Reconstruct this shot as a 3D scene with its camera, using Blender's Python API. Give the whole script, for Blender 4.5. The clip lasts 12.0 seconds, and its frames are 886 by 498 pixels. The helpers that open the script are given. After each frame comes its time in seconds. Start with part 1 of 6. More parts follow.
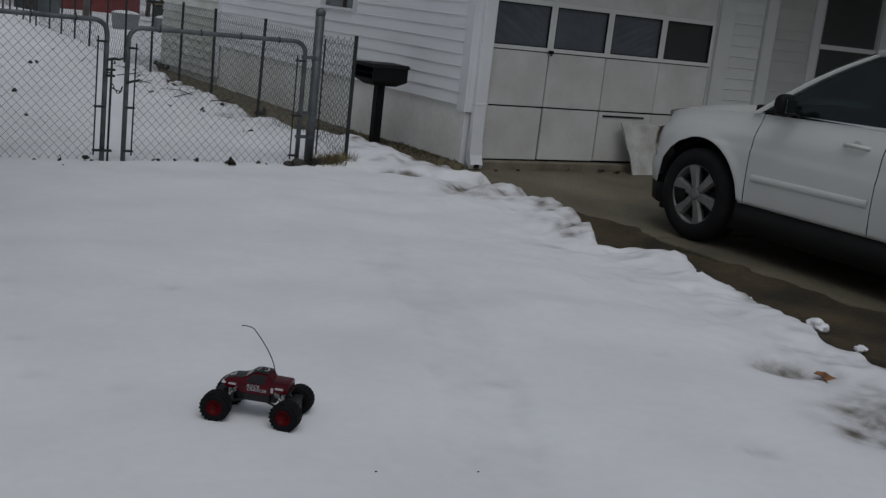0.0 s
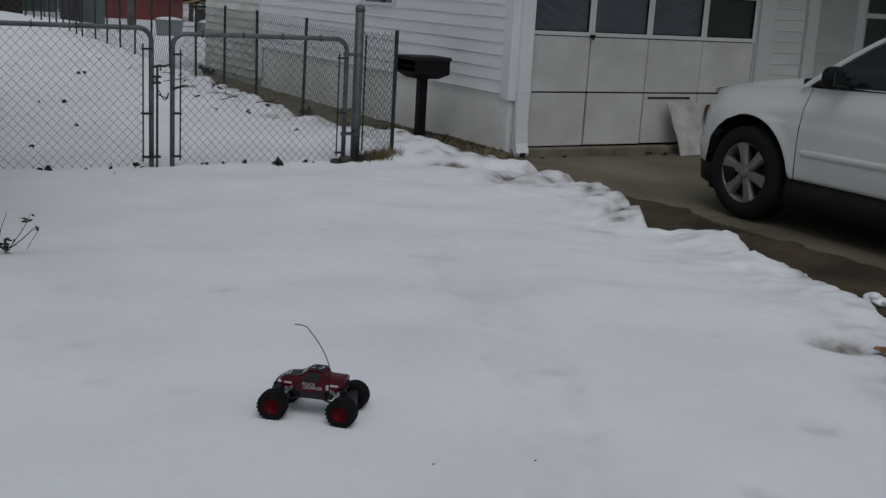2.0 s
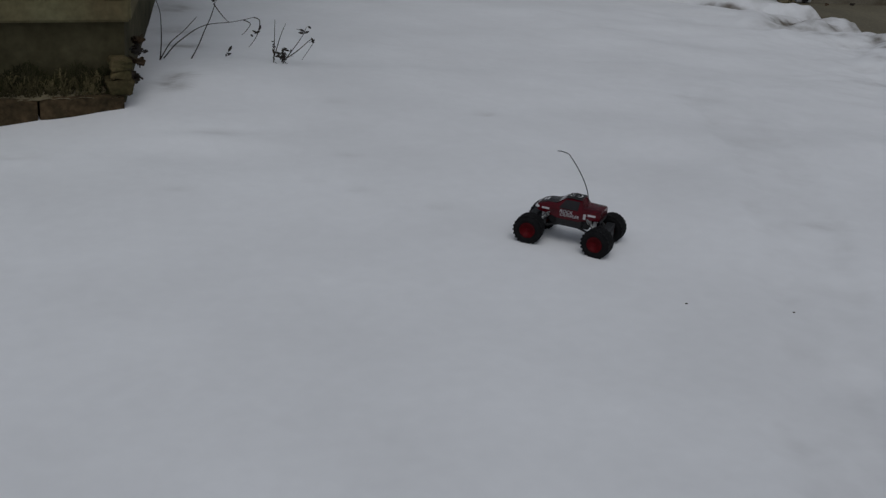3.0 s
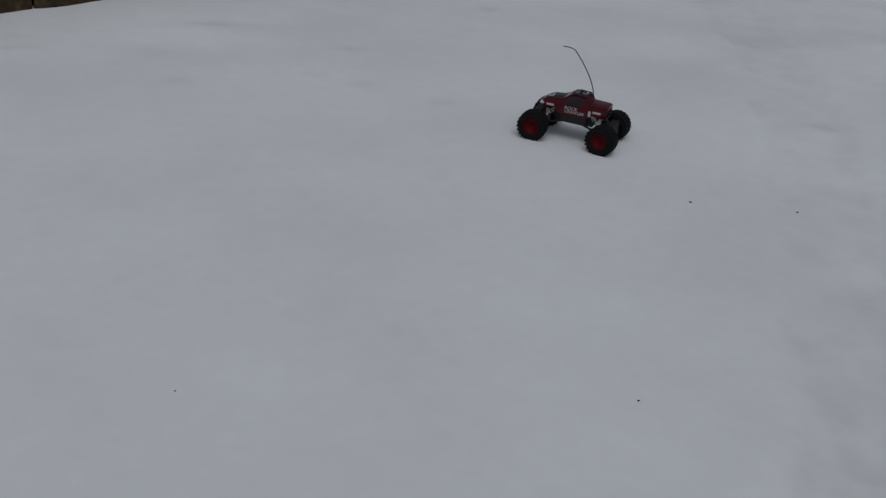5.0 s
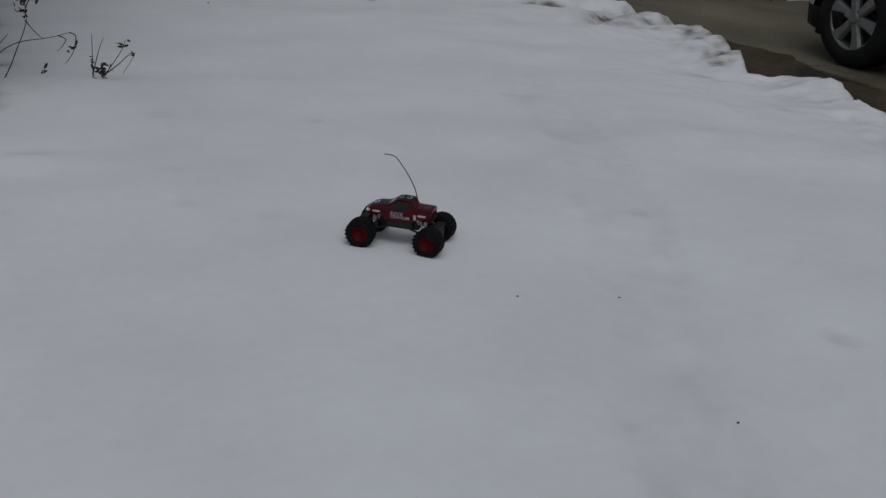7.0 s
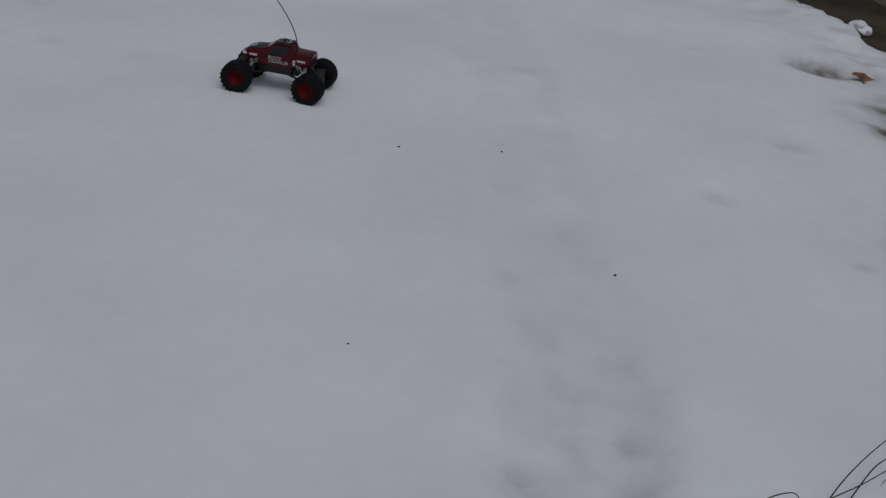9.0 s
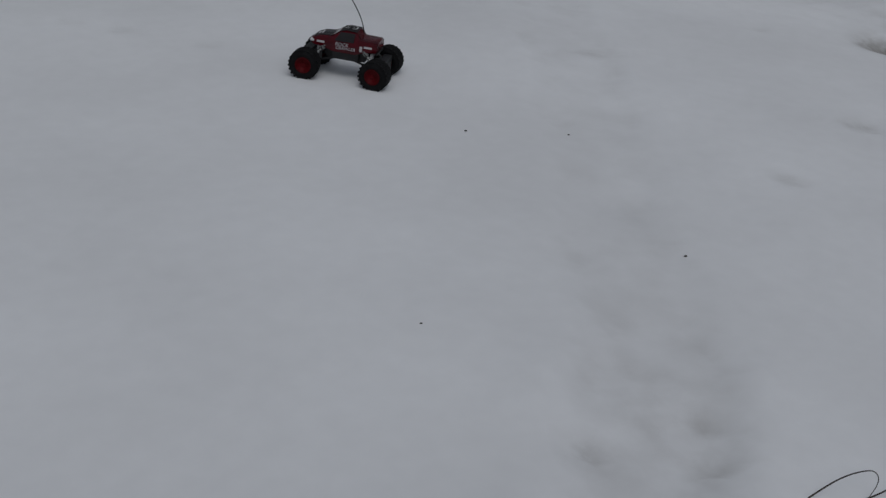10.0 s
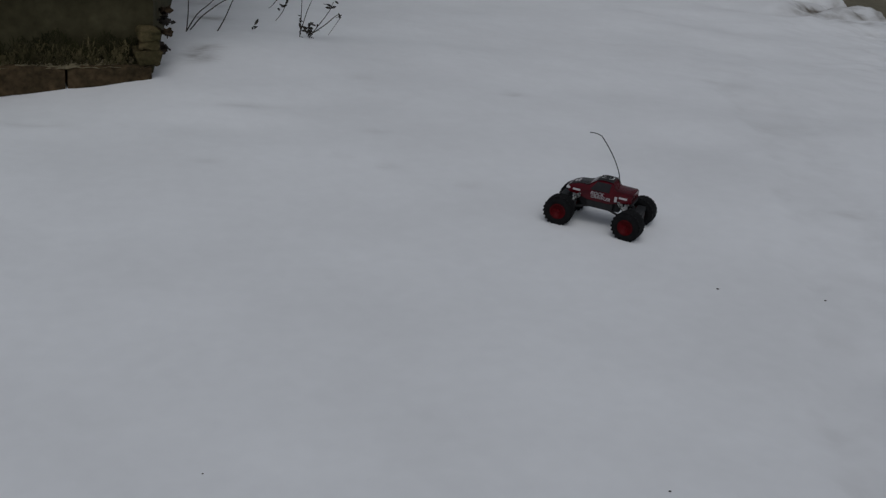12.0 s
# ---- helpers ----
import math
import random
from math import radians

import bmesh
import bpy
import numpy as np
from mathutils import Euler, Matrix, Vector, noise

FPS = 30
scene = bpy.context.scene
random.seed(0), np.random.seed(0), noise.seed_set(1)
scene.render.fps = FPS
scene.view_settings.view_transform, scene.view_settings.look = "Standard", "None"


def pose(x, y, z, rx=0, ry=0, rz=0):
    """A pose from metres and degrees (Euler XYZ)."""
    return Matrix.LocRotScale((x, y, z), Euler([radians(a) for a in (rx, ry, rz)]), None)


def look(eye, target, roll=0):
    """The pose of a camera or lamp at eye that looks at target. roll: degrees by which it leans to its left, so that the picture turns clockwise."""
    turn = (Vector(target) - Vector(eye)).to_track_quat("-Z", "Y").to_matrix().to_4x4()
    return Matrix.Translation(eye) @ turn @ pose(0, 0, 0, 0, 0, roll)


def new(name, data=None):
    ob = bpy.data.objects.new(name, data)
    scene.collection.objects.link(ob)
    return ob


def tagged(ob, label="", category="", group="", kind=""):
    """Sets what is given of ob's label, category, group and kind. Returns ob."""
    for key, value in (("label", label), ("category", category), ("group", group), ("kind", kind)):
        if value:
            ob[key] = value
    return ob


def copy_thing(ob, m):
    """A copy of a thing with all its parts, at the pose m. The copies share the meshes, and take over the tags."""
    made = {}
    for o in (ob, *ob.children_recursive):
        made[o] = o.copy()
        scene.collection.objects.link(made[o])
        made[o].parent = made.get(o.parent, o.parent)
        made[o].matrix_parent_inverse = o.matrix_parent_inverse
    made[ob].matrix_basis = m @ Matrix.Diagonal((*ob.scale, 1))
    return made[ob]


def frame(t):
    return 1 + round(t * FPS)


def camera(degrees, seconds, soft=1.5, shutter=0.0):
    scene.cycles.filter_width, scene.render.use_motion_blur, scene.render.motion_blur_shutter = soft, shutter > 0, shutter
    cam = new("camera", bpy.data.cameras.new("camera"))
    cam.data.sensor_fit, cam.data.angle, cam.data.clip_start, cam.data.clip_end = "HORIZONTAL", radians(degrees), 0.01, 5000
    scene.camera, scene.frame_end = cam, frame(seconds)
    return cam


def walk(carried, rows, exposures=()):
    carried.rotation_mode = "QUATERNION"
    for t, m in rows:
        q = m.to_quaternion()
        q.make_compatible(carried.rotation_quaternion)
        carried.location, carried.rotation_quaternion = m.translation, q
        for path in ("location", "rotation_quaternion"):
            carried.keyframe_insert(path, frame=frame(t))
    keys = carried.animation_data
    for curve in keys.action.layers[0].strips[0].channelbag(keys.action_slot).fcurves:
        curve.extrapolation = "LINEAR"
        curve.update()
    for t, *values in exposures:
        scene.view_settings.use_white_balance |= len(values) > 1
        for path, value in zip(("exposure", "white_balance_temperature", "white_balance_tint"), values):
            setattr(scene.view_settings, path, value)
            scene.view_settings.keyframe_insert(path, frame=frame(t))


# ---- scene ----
cam = camera(43.0, 12.0, soft=1.35)
walk(cam, [
    (0, look((-0.014, -0.010, 1.557), (2.1305, 3.2582, 0.7099), 6.50)),
    (0.5, look((-0.007, 0.009, 1.553), (2.1179, 3.3135, 0.8019), 5.12)),
    (1, look((-0.007, 0.002, 1.548), (2.0693, 3.3338, 0.7827), 4.12)),
    (1.5, look((0.012, -0.008, 1.551), (2.0291, 3.3599, 0.7818), 2.44)),
    (2, look((-0.008, -0.024, 1.566), (1.9793, 3.3300, 0.6703), 3.37)),
    (2.5, look((-0.026, -0.003, 1.559), (1.7208, 3.3726, 0.3127), 4.06)),
    (2.6, look((0.005, -0.037, 1.575), (1.6508, 3.3803, 0.3048), 4.06)),
    (3, look((-0.044, 0.019, 1.499), (1.1154, 3.5463, 0.0118), 4.83)),
    (3.2, look((-0.085, 0.008, 1.460), (1.0628, 3.4925, -0.1341), 4.54)),
    (4.8, look((-0.087, 0.027, 1.477), (1.0781, 3.3883, -0.3519), 6.14)),
    (5, look((-0.081, 0.036, 1.470), (1.0949, 3.4081, -0.3312), 5.96)),
    (5.5, look((-0.093, 0.036, 1.460), (1.1054, 3.4253, -0.2945), 5.96)),
    (6, look((-0.037, -0.014, 1.493), (1.3749, 3.3666, -0.1127), 5.78)),
    (6.5, look((-0.041, 0.004, 1.500), (1.4760, 3.3387, -0.1058), 4.82)),
    (6.7, look((-0.007, -0.019, 1.514), (1.6634, 3.3209, 0.0795), 4.27)),
    (8.3, look((-0.007, -0.027, 1.506), (1.6323, 3.3189, 0.0495), 3.94)),
    (8.5, look((-0.011, -0.007, 1.485), (1.7654, 3.2189, -0.0764), 4.95)),
    (9, look((0.025, 0.025, 1.415), (2.0218, 2.9824, -0.3930), 8.83)),
    (9.5, look((0.037, -0.022, 1.421), (2.0832, 2.8958, -0.3959), 7.87)),
    (10, look((-0.013, 0.016, 1.395), (1.7991, 3.0583, -0.4648), 6.98)),
    (10.2, look((-0.045, 0.072, 1.433), (1.5814, 3.2105, -0.4383), 7.76)),
    (10.5, look((-0.114, 0.051, 1.463), (1.1935, 3.5054, -0.0727), 6.80)),
    (11, look((-0.134, 0.066, 1.505), (0.9142, 3.5887, -0.0743), 6.96)),
    (11.4, look((-0.127, 0.056, 1.516), (0.8086, 3.6746, 0.0904), 4.79)),
    (11.5, look((-0.146, 0.050, 1.514), (0.8386, 3.6465, 0.0662), 5.14)),
    (12, look((-0.116, 0.049, 1.480), (1.0153, 3.5572, -0.0731), 6.21)),
], exposures=[(0, -0.83, 6150, 8.7), (0.5, -0.72, 6150, 8.7), (1.5, -0.67, 6150, 8.7), (2.0, -0.67, 6150, 8.7), (2.6, -0.73, 6150, 8.6), (3.2, -0.88, 6150, 8.3), (8.3, -0.93, 6150, 8.3), (12, -0.91, 6150, 8.3)])

# ---- sky and light: a flat overcast winter day ----
SUN_UP, SUN_ROT = 63.0, 196.0
world = bpy.data.worlds.new("overcast_sky")
scene.world = world
world.use_nodes = True
wn = world.node_tree.nodes
wl = world.node_tree.links
sky = wn.new("ShaderNodeTexSky")
sky.sky_type = "NISHITA"
sky.sun_disc = False
sky.sun_elevation, sky.sun_rotation = radians(SUN_UP), radians(SUN_ROT)
sky.air_density, sky.dust_density, sky.ozone_density = 1.0, 4.0, 1.0
hsv = wn.new("ShaderNodeHueSaturation")
hsv.inputs["Saturation"].default_value = 0.30
wl.new(sky.outputs[0], hsv.inputs["Color"])
wl.new(hsv.outputs[0], wn["Background"].inputs[0])
wn["Background"].inputs[1].default_value = 0.10

sun_data = bpy.data.lights.new("sun", "SUN")
sun_data.energy, sun_data.angle, sun_data.color = 0.5, radians(60), (1.0, 0.97, 0.94)
sun = new("sun", sun_data)
az = radians(SUN_ROT)
sun_from = Vector((math.sin(az) * math.cos(radians(SUN_UP)), math.cos(az) * math.cos(radians(SUN_UP)), math.sin(radians(SUN_UP))))
sun.matrix_world = look(sun_from * 30, (0, 0, 0))


# ---- materials ----
def mat(name, color, rough=0.6, metal=0.0, vary=0.12, scale=3.0, fine=60.0, bump=0.15, tint=None, spots=0.0, random_piece=0.0, dist=0.004):
    m = bpy.data.materials.new(name)
    m.use_nodes = True
    n, l = m.node_tree.nodes, m.node_tree.links
    b = n["Principled BSDF"]
    b.inputs["Roughness"].default_value, b.inputs["Metallic"].default_value = rough, metal
    tc = n.new("ShaderNodeTexCoord")
    big, small = n.new("ShaderNodeTexNoise"), n.new("ShaderNodeTexNoise")
    big.inputs["Scale"].default_value, big.inputs["Detail"].default_value = scale, 5
    small.inputs["Scale"].default_value, small.inputs["Detail"].default_value = fine, 4
    where = tc.outputs["Object"]
    if random_piece:
        # every piece takes its own stretch of the pattern
        own, shift, add = n.new("ShaderNodeObjectInfo"), n.new("ShaderNodeVectorMath"), n.new("ShaderNodeVectorMath")
        shift.operation, shift.inputs[1].default_value = "MULTIPLY", (37.0, 53.0, 71.0)
        l.new(own.outputs["Random"], shift.inputs[0])
        l.new(where, add.inputs[0])
        l.new(shift.outputs[0], add.inputs[1])
        where = add.outputs[0]
    l.new(where, big.inputs["Vector"])
    l.new(where, small.inputs["Vector"])
    other = tint or tuple(c * (1 - 2.2 * vary) for c in color)
    ramp = n.new("ShaderNodeValToRGB")
    ramp.color_ramp.elements[0].position, ramp.color_ramp.elements[1].position = 0.35, 0.68
    ramp.color_ramp.elements[0].color, ramp.color_ramp.elements[1].color = (*other, 1), (*color, 1)
    l.new(big.outputs["Fac"], ramp.inputs[0])
    mixn = n.new("ShaderNodeMixRGB")
    mixn.blend_type = "MULTIPLY"
    mixn.inputs[0].default_value = min(1.0, vary * 3)
    l.new(ramp.outputs[0], mixn.inputs[1])
    l.new(small.outputs["Fac"], mixn.inputs[2])
    bright = n.new("ShaderNodeBrightContrast")
    bright.inputs["Bright"].default_value = 0.0
    l.new(mixn.outputs[0], bright.inputs[0])
    last = bright.outputs[0]
    gain = n.new("ShaderNodeMixRGB")
    gain.blend_type = "MULTIPLY"
    gain.inputs[0].default_value = 1.0
    g = 1 + min(1.0, vary * 3) * 0.8
    gain.inputs[2].default_value = (g, g, g, 1)
    l.new(last, gain.inputs[1])
    last = gain.outputs[0]
    if random_piece:
        info = n.new("ShaderNodeObjectInfo")
        h = n.new("ShaderNodeHueSaturation")
        r = n.new("ShaderNodeMapRange")
        r.inputs["To Min"].default_value, r.inputs["To Max"].default_value = 1 - random_piece, 1 + random_piece
        l.new(info.outputs["Random"], r.inputs["Value"])
        l.new(r.outputs[0], h.inputs["Value"])
        l.new(last, h.inputs["Color"])
        last = h.outputs[0]
    l.new(last, b.inputs["Base Color"])
    if bump:
        bp = n.new("ShaderNodeBump")
        bp.inputs["Strength"].default_value, bp.inputs["Distance"].default_value = bump, dist
        l.new(small.outputs["Fac"], bp.inputs["Height"])
        l.new(bp.outputs[0], b.inputs["Normal"])
    return m


def snow_material():
    m = mat("snow", (0.83, 0.84, 0.865), 0.85, 0, 0.025, 1.3, 16.0, 0.14, tint=(0.765, 0.773, 0.795), dist=0.010)
    n, l = m.node_tree.nodes, m.node_tree.links
    b = n["Principled BSDF"]
    base = b.inputs["Base Color"].links[0].from_socket
    at = n.new("ShaderNodeAttribute")
    at.attribute_name = "dirt_and_shade"
    grit, tc = n.new("ShaderNodeTexNoise"), n.new("ShaderNodeTexCoord")
    grit.inputs["Scale"].default_value, grit.inputs["Detail"].default_value = 7.0, 9
    l.new(tc.outputs["Object"], grit.inputs["Vector"])
    r = n.new("ShaderNodeMapRange")
    r.inputs["From Min"].default_value, r.inputs["From Max"].default_value, r.inputs["To Min"].default_value = 0.38, 0.62, 0.3
    l.new(grit.outputs["Fac"], r.inputs["Value"])
    mul = n.new("ShaderNodeMath")
    mul.operation, mul.use_clamp = "MULTIPLY", True
    l.new(at.outputs["Fac"], mul.inputs[0])
    l.new(r.outputs[0], mul.inputs[1])
    mx = n.new("ShaderNodeMixRGB")
    # one brown serves the dirt and the shade painted below the ledges
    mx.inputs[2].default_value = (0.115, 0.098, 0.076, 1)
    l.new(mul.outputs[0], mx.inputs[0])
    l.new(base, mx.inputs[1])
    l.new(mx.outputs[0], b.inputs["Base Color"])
    b.inputs["Subsurface Weight"].default_value = 0.0
    return m


def ground_material():
    """Dead wet grass and soil beside the drive and houses, old snow everywhere else."""
    m = mat("soil_and_snow", (0.085, 0.07, 0.045), 0.9, 0, 0.2, 1.5, 40.0, 0.8, tint=(0.045, 0.038, 0.026), dist=0.03)
    n, l = m.node_tree.nodes, m.node_tree.links
    b = n["Principled BSDF"]
    base = b.inputs["Base Color"].links[0].from_socket
    tc, sep = n.new("ShaderNodeTexCoord"), n.new("ShaderNodeSeparateXYZ")
    l.new(tc.outputs["Object"], sep.inputs[0])
    wob = n.new("ShaderNodeTexNoise")
    wob.inputs["Scale"].default_value = 0.8
    l.new(tc.outputs["Object"], wob.inputs["Vector"])
    a = n.new("ShaderNodeMath")
    a.operation = "ADD"
    l.new(sep.outputs["Y"], a.inputs[0])
    l.new(wob.outputs["Fac"], a.inputs[1])
    gt = n.new("ShaderNodeMath")
    gt.operation, gt.inputs[1].default_value = "GREATER_THAN", 20.4
    l.new(a.outputs[0], gt.inputs[0])
    mx = n.new("ShaderNodeMixRGB")
    mx.inputs[2].default_value = (0.78, 0.79, 0.82, 1)
    l.new(gt.outputs[0], mx.inputs[0])
    l.new(base, mx.inputs[1])
    l.new(mx.outputs[0], b.inputs["Base Color"])
    return m


def glass_material(name, tint=(0.03, 0.035, 0.04), rough=0.05, alpha=1.0):
    m = bpy.data.materials.new(name)
    m.use_nodes = True
    b = m.node_tree.nodes["Principled BSDF"]
    b.inputs["Base Color"].default_value = (*tint, 1)
    b.inputs["Roughness"].default_value = rough
    b.inputs["IOR"].default_value = 1.5
    b.inputs["Transmission Weight"].default_value = alpha
    return m


SNOW = snow_material()
GROUND = ground_material()
BED = mat("dead_grass_bed", (0.205, 0.175, 0.104), 0.95, 0, 0.2, 3.0, 60, 0.9, tint=(0.135, 0.112, 0.066), dist=0.03)
DRIVE = mat("old_concrete", (0.175, 0.157, 0.105), 0.75, 0, 0.24, 0.8, 45, 0.6, tint=(0.085, 0.072, 0.047))
APRON = mat("wet_soil_and_grit", (0.072, 0.052, 0.024), 0.85, 0, 0.28, 2.4, 40, 0.9, tint=(0.024, 0.0175, 0.0085), dist=0.015)
PALE_SIDING = mat("pale_green_grey_siding", (0.60, 0.655, 0.635), 0.55, 0, 0.03, 1.2, 90, 0.08, random_piece=0.02)
SIDING = mat("white_vinyl_siding", (0.86, 0.87, 0.88), 0.5, 0, 0.03, 1.2, 90, 0.08, random_piece=0.025)
# white siding with the shade under the eave put into its colour
SHADED_WHITE = mat("shaded_white_siding", (0.60, 0.615, 0.60), 0.6, 0, 0.05, 1.2, 60, 0.1, random_piece=0.03)
OLD_SIDING = mat("weathered_siding", (0.70, 0.71, 0.68), 0.6, 0, 0.06, 1.1, 40, 0.4, tint=(0.52, 0.53, 0.45), random_piece=0.05)
TRIM = mat("white_trim", (0.77, 0.78, 0.80), 0.45, 0, 0.03, 2, 60, 0.08)
FOUND = mat("painted_foundation", (0.88, 0.88, 0.865), 0.8, 0, 0.07, 1.6, 24, 0.5, tint=(0.76, 0.75, 0.69))
SILLC = mat("pale_worn_sill", (0.22, 0.20, 0.155), 0.85, 0, 0.2, 3, 40, 0.5, tint=(0.12, 0.10, 0.07))
DOORFRAME = mat("garage_door_frame", (0.66, 0.665, 0.65), 0.5, 0, 0.03, 2, 60, 0.08)
DOORP = mat("garage_door_panel", (0.65, 0.65, 0.635), 0.55, 0, 0.035, 2.2, 18, 0.14, tint=(0.53, 0.525, 0.50), random_piece=0.04)
BOARD = mat("dirty_white_board", (0.50, 0.50, 0.485), 0.7, 0, 0.10, 5.0, 24, 0.3, tint=(0.34, 0.33, 0.30))
DARKGAP = mat("dark_gap", (0.02, 0.02, 0.02), 0.9, 0, 0.1, 5, 40, 0)
PLASTIC_SHEET = mat("grey_window_sheet", (0.085, 0.095, 0.112), 0.38, 0, 0.10, 2.0, 7, 0.35, dist=0.02)
BRONZE = mat("brown_sash", (0.07, 0.06, 0.052), 0.5, 0, 0.1, 5, 60, 0.1)
PANE = glass_material("window_glass", (0.35, 0.38, 0.40), 0.03, 0.92)
ROOFING = mat("grey_shingles", (0.13, 0.13, 0.135), 0.9, 0, 0.15, 2, 30, 0.5)
GALV = mat("galvanised_steel", (0.15, 0.165, 0.17), 0.55, 0.6, 0.2, 6, 80, 0.2, tint=(0.085, 0.095, 0.10))
WIRE = mat("fence_wire", (0.11, 0.12, 0.125), 0.55, 0.6, 0.15, 6, 60, 0)
TPOST = mat("dark_steel_post", (0.030, 0.035, 0.033), 0.7, 0.2, 0.2, 6, 60, 0.2)
BLACK = mat("black_enamel", (0.010, 0.010, 0.011), 0.6, 0.0, 0.2, 5, 80, 0.15)
CONC = mat("foundation_concrete", (0.128, 0.119, 0.064), 0.9, 0, 0.2, 2.2, 30, 0.6, tint=(0.085, 0.064, 0.032))
MOSS = mat("mossy_concrete", (0.086, 0.077, 0.044), 0.95, 0, 0.22, 1.6, 22, 0.6, tint=(0.033, 0.029, 0.015), dist=0.012)
BRICK = mat("old_timber", (0.083, 0.056, 0.031), 0.9, 0, 0.3, 9, 45, 0.9, tint=(0.032, 0.024, 0.013), random_piece=0.28, dist=0.012)
STONE = mat("mossy_stone", (0.108, 0.084, 0.043), 0.95, 0, 0.25, 14, 60, 0.9, tint=(0.055, 0.048, 0.022), random_piece=0.25, dist=0.012)
RUBBLE = mat("wet_rubble", (0.075, 0.07, 0.062), 0.85, 0, 0.25, 12, 60, 0.8, tint=(0.03, 0.027, 0.023), random_piece=0.3, dist=0.01)
BROWNLEAF = mat("brown_wet_leaf", (0.085, 0.052, 0.024), 0.8, 0, 0.25, 20, 120, 0.4)
LETTER = mat("worn_lettering", (0.52, 0.50, 0.52), 0.5, 0, 0.1, 40, 300, 0)
TANK = mat("green_grey_tank", (0.095, 0.115, 0.115), 0.6, 0, 0.12, 3, 40, 0.1)
OLDWOOD = mat("dark_red_brown_boards", (0.05, 0.026, 0.02), 0.85, 0, 0.2, 3, 30, 0.3)
STEM = mat("dry_stem", (0.045, 0.032, 0.024), 0.8, 0, 0.2, 8, 90, 0.2)
DEADLEAF = mat("dead_leaf", (0.27, 0.125, 0.05), 0.75, 0, 0.25, 20, 120, 0.4)
DARKLEAF = mat("dark_wet_leaf", (0.035, 0.025, 0.018), 0.7, 0, 0.25, 20, 120, 0.4)
DEADGRASS = mat("dead_grass", (0.25, 0.21, 0.105), 0.9, 0, 0.2, 8, 60, 0.2)
MOSSGRASS = mat("damp_weeds", (0.150, 0.125, 0.064), 0.9, 0, 0.3, 7, 60, 0.2, tint=(0.045, 0.040, 0.019))
DAMPWEED = mat("damp_green_brown_weeds", (0.07, 0.061, 0.030), 0.9, 0, 0.3, 6, 60, 0.2, tint=(0.045, 0.036, 0.018))
DARKWEED = mat("dark_damp_moss", (0.046, 0.046, 0.018), 0.9, 0, 0.3, 6, 60, 0.2, tint=(0.024, 0.024, 0.011))
CARPAINT = mat("white_car_paint", (0.60, 0.605, 0.585), 0.25, 0, 0.03, 1.2, 200, 0.0)
CLAD = mat("grey_cladding", (0.016, 0.0155, 0.015), 0.6, 0, 0.15, 4, 150, 0.2)
TYRE = mat("tyre_rubber", (0.013, 0.013, 0.0135), 0.8, 0, 0.15, 8, 90, 0.3)
ALLOY = mat("alloy_wheel", (0.25, 0.245, 0.235), 0.5, 0.7, 0.14, 8, 90, 0.05)
MIRROR = mat("mirror_glass", (0.22, 0.26, 0.25), 0.04, 1.0, 0.02, 8, 90, 0)
CHROME = mat("chrome", (0.6, 0.6, 0.6), 0.15, 1.0, 0.03, 8, 90, 0)
CARGLASS = glass_material("car_glass", (0.055, 0.085, 0.078), 0.02, 0.9)
LAMP = glass_material("lamp_lens", (0.22, 0.16, 0.11), 0.12, 0.05)
SEAT = mat("grey_seat_cloth", (0.30, 0.33, 0.31), 0.9, 0, 0.1, 9, 120, 0.3)
TOYRED = mat("red_toy_shell", (0.088, 0.0014, 0.007), 0.22, 0.0, 0.12, 20, 300, 0.0, tint=(0.038, 0.0008, 0.004))
TOYBLACK = mat("black_toy_plastic", (0.014, 0.014, 0.015), 0.5, 0, 0.15, 40, 300, 0.1)
TOYSMOKE = mat("smoked_toy_window", (0.02, 0.018, 0.02), 0.18, 0, 0.1, 40, 300, 0)
TOYRUBBER = mat("toy_rubber", (0.010, 0.010, 0.011), 0.9, 0, 0.2, 60, 500, 0.3)
TOYHUB = mat("red_toy_hub", (0.082, 0.0008, 0.003), 0.55, 0, 0.15, 40, 300, 0)
STICKER = mat("white_sticker", (0.62, 0.62, 0.63), 0.4, 0, 0.05, 40, 300, 0)
SHOCK = mat("silver_shock", (0.40, 0.41, 0.40), 0.35, 0.6, 0.1, 40, 300, 0)
for m_soft, level in ((TOYRUBBER, 0.15), (TOYHUB, 0.12), (TOYBLACK, 0.3), (TOYRED, 0.25), (DARKGAP, 0.1), (MOSS, 0.1), (CONC, 0.15), (BRICK, 0.1), (STONE, 0.1), (BLACK, 0.16), (MOSSGRASS, 0.1), (DARKWEED, 0.1), (CLAD, 0.2), (TOYSMOKE, 0.22), (TYRE, 0.2)):
    m_soft.node_tree.nodes["Principled BSDF"].inputs["Specular IOR Level"].default_value = level
BARNRED = mat("red_barn_paint", (0.20, 0.022, 0.018), 0.7, 0, 0.15, 1.0, 12, 0.3, random_piece=0.12)
BARNROOF = mat("grey_metal_roof", (0.076, 0.079, 0.074), 0.6, 0.1, 0.1, 0.8, 10, 0.2)
YARDGREEN = mat("green_grey_boarding", (0.060, 0.085, 0.075), 0.8, 0, 0.15, 1.5, 14, 0.2)
FARGREY = mat("pale_grey_wall", (0.21, 0.235, 0.20), 0.8, 0, 0.1, 0.8, 12, 0.2)
FARWHITE = mat("white_far_wall", (0.66, 0.67, 0.69), 0.8, 0, 0.05, 0.8, 12, 0.1)
BIN = mat("grey_plastic_bin", (0.20, 0.22, 0.225), 0.6, 0, 0.1, 3, 40, 0.1)
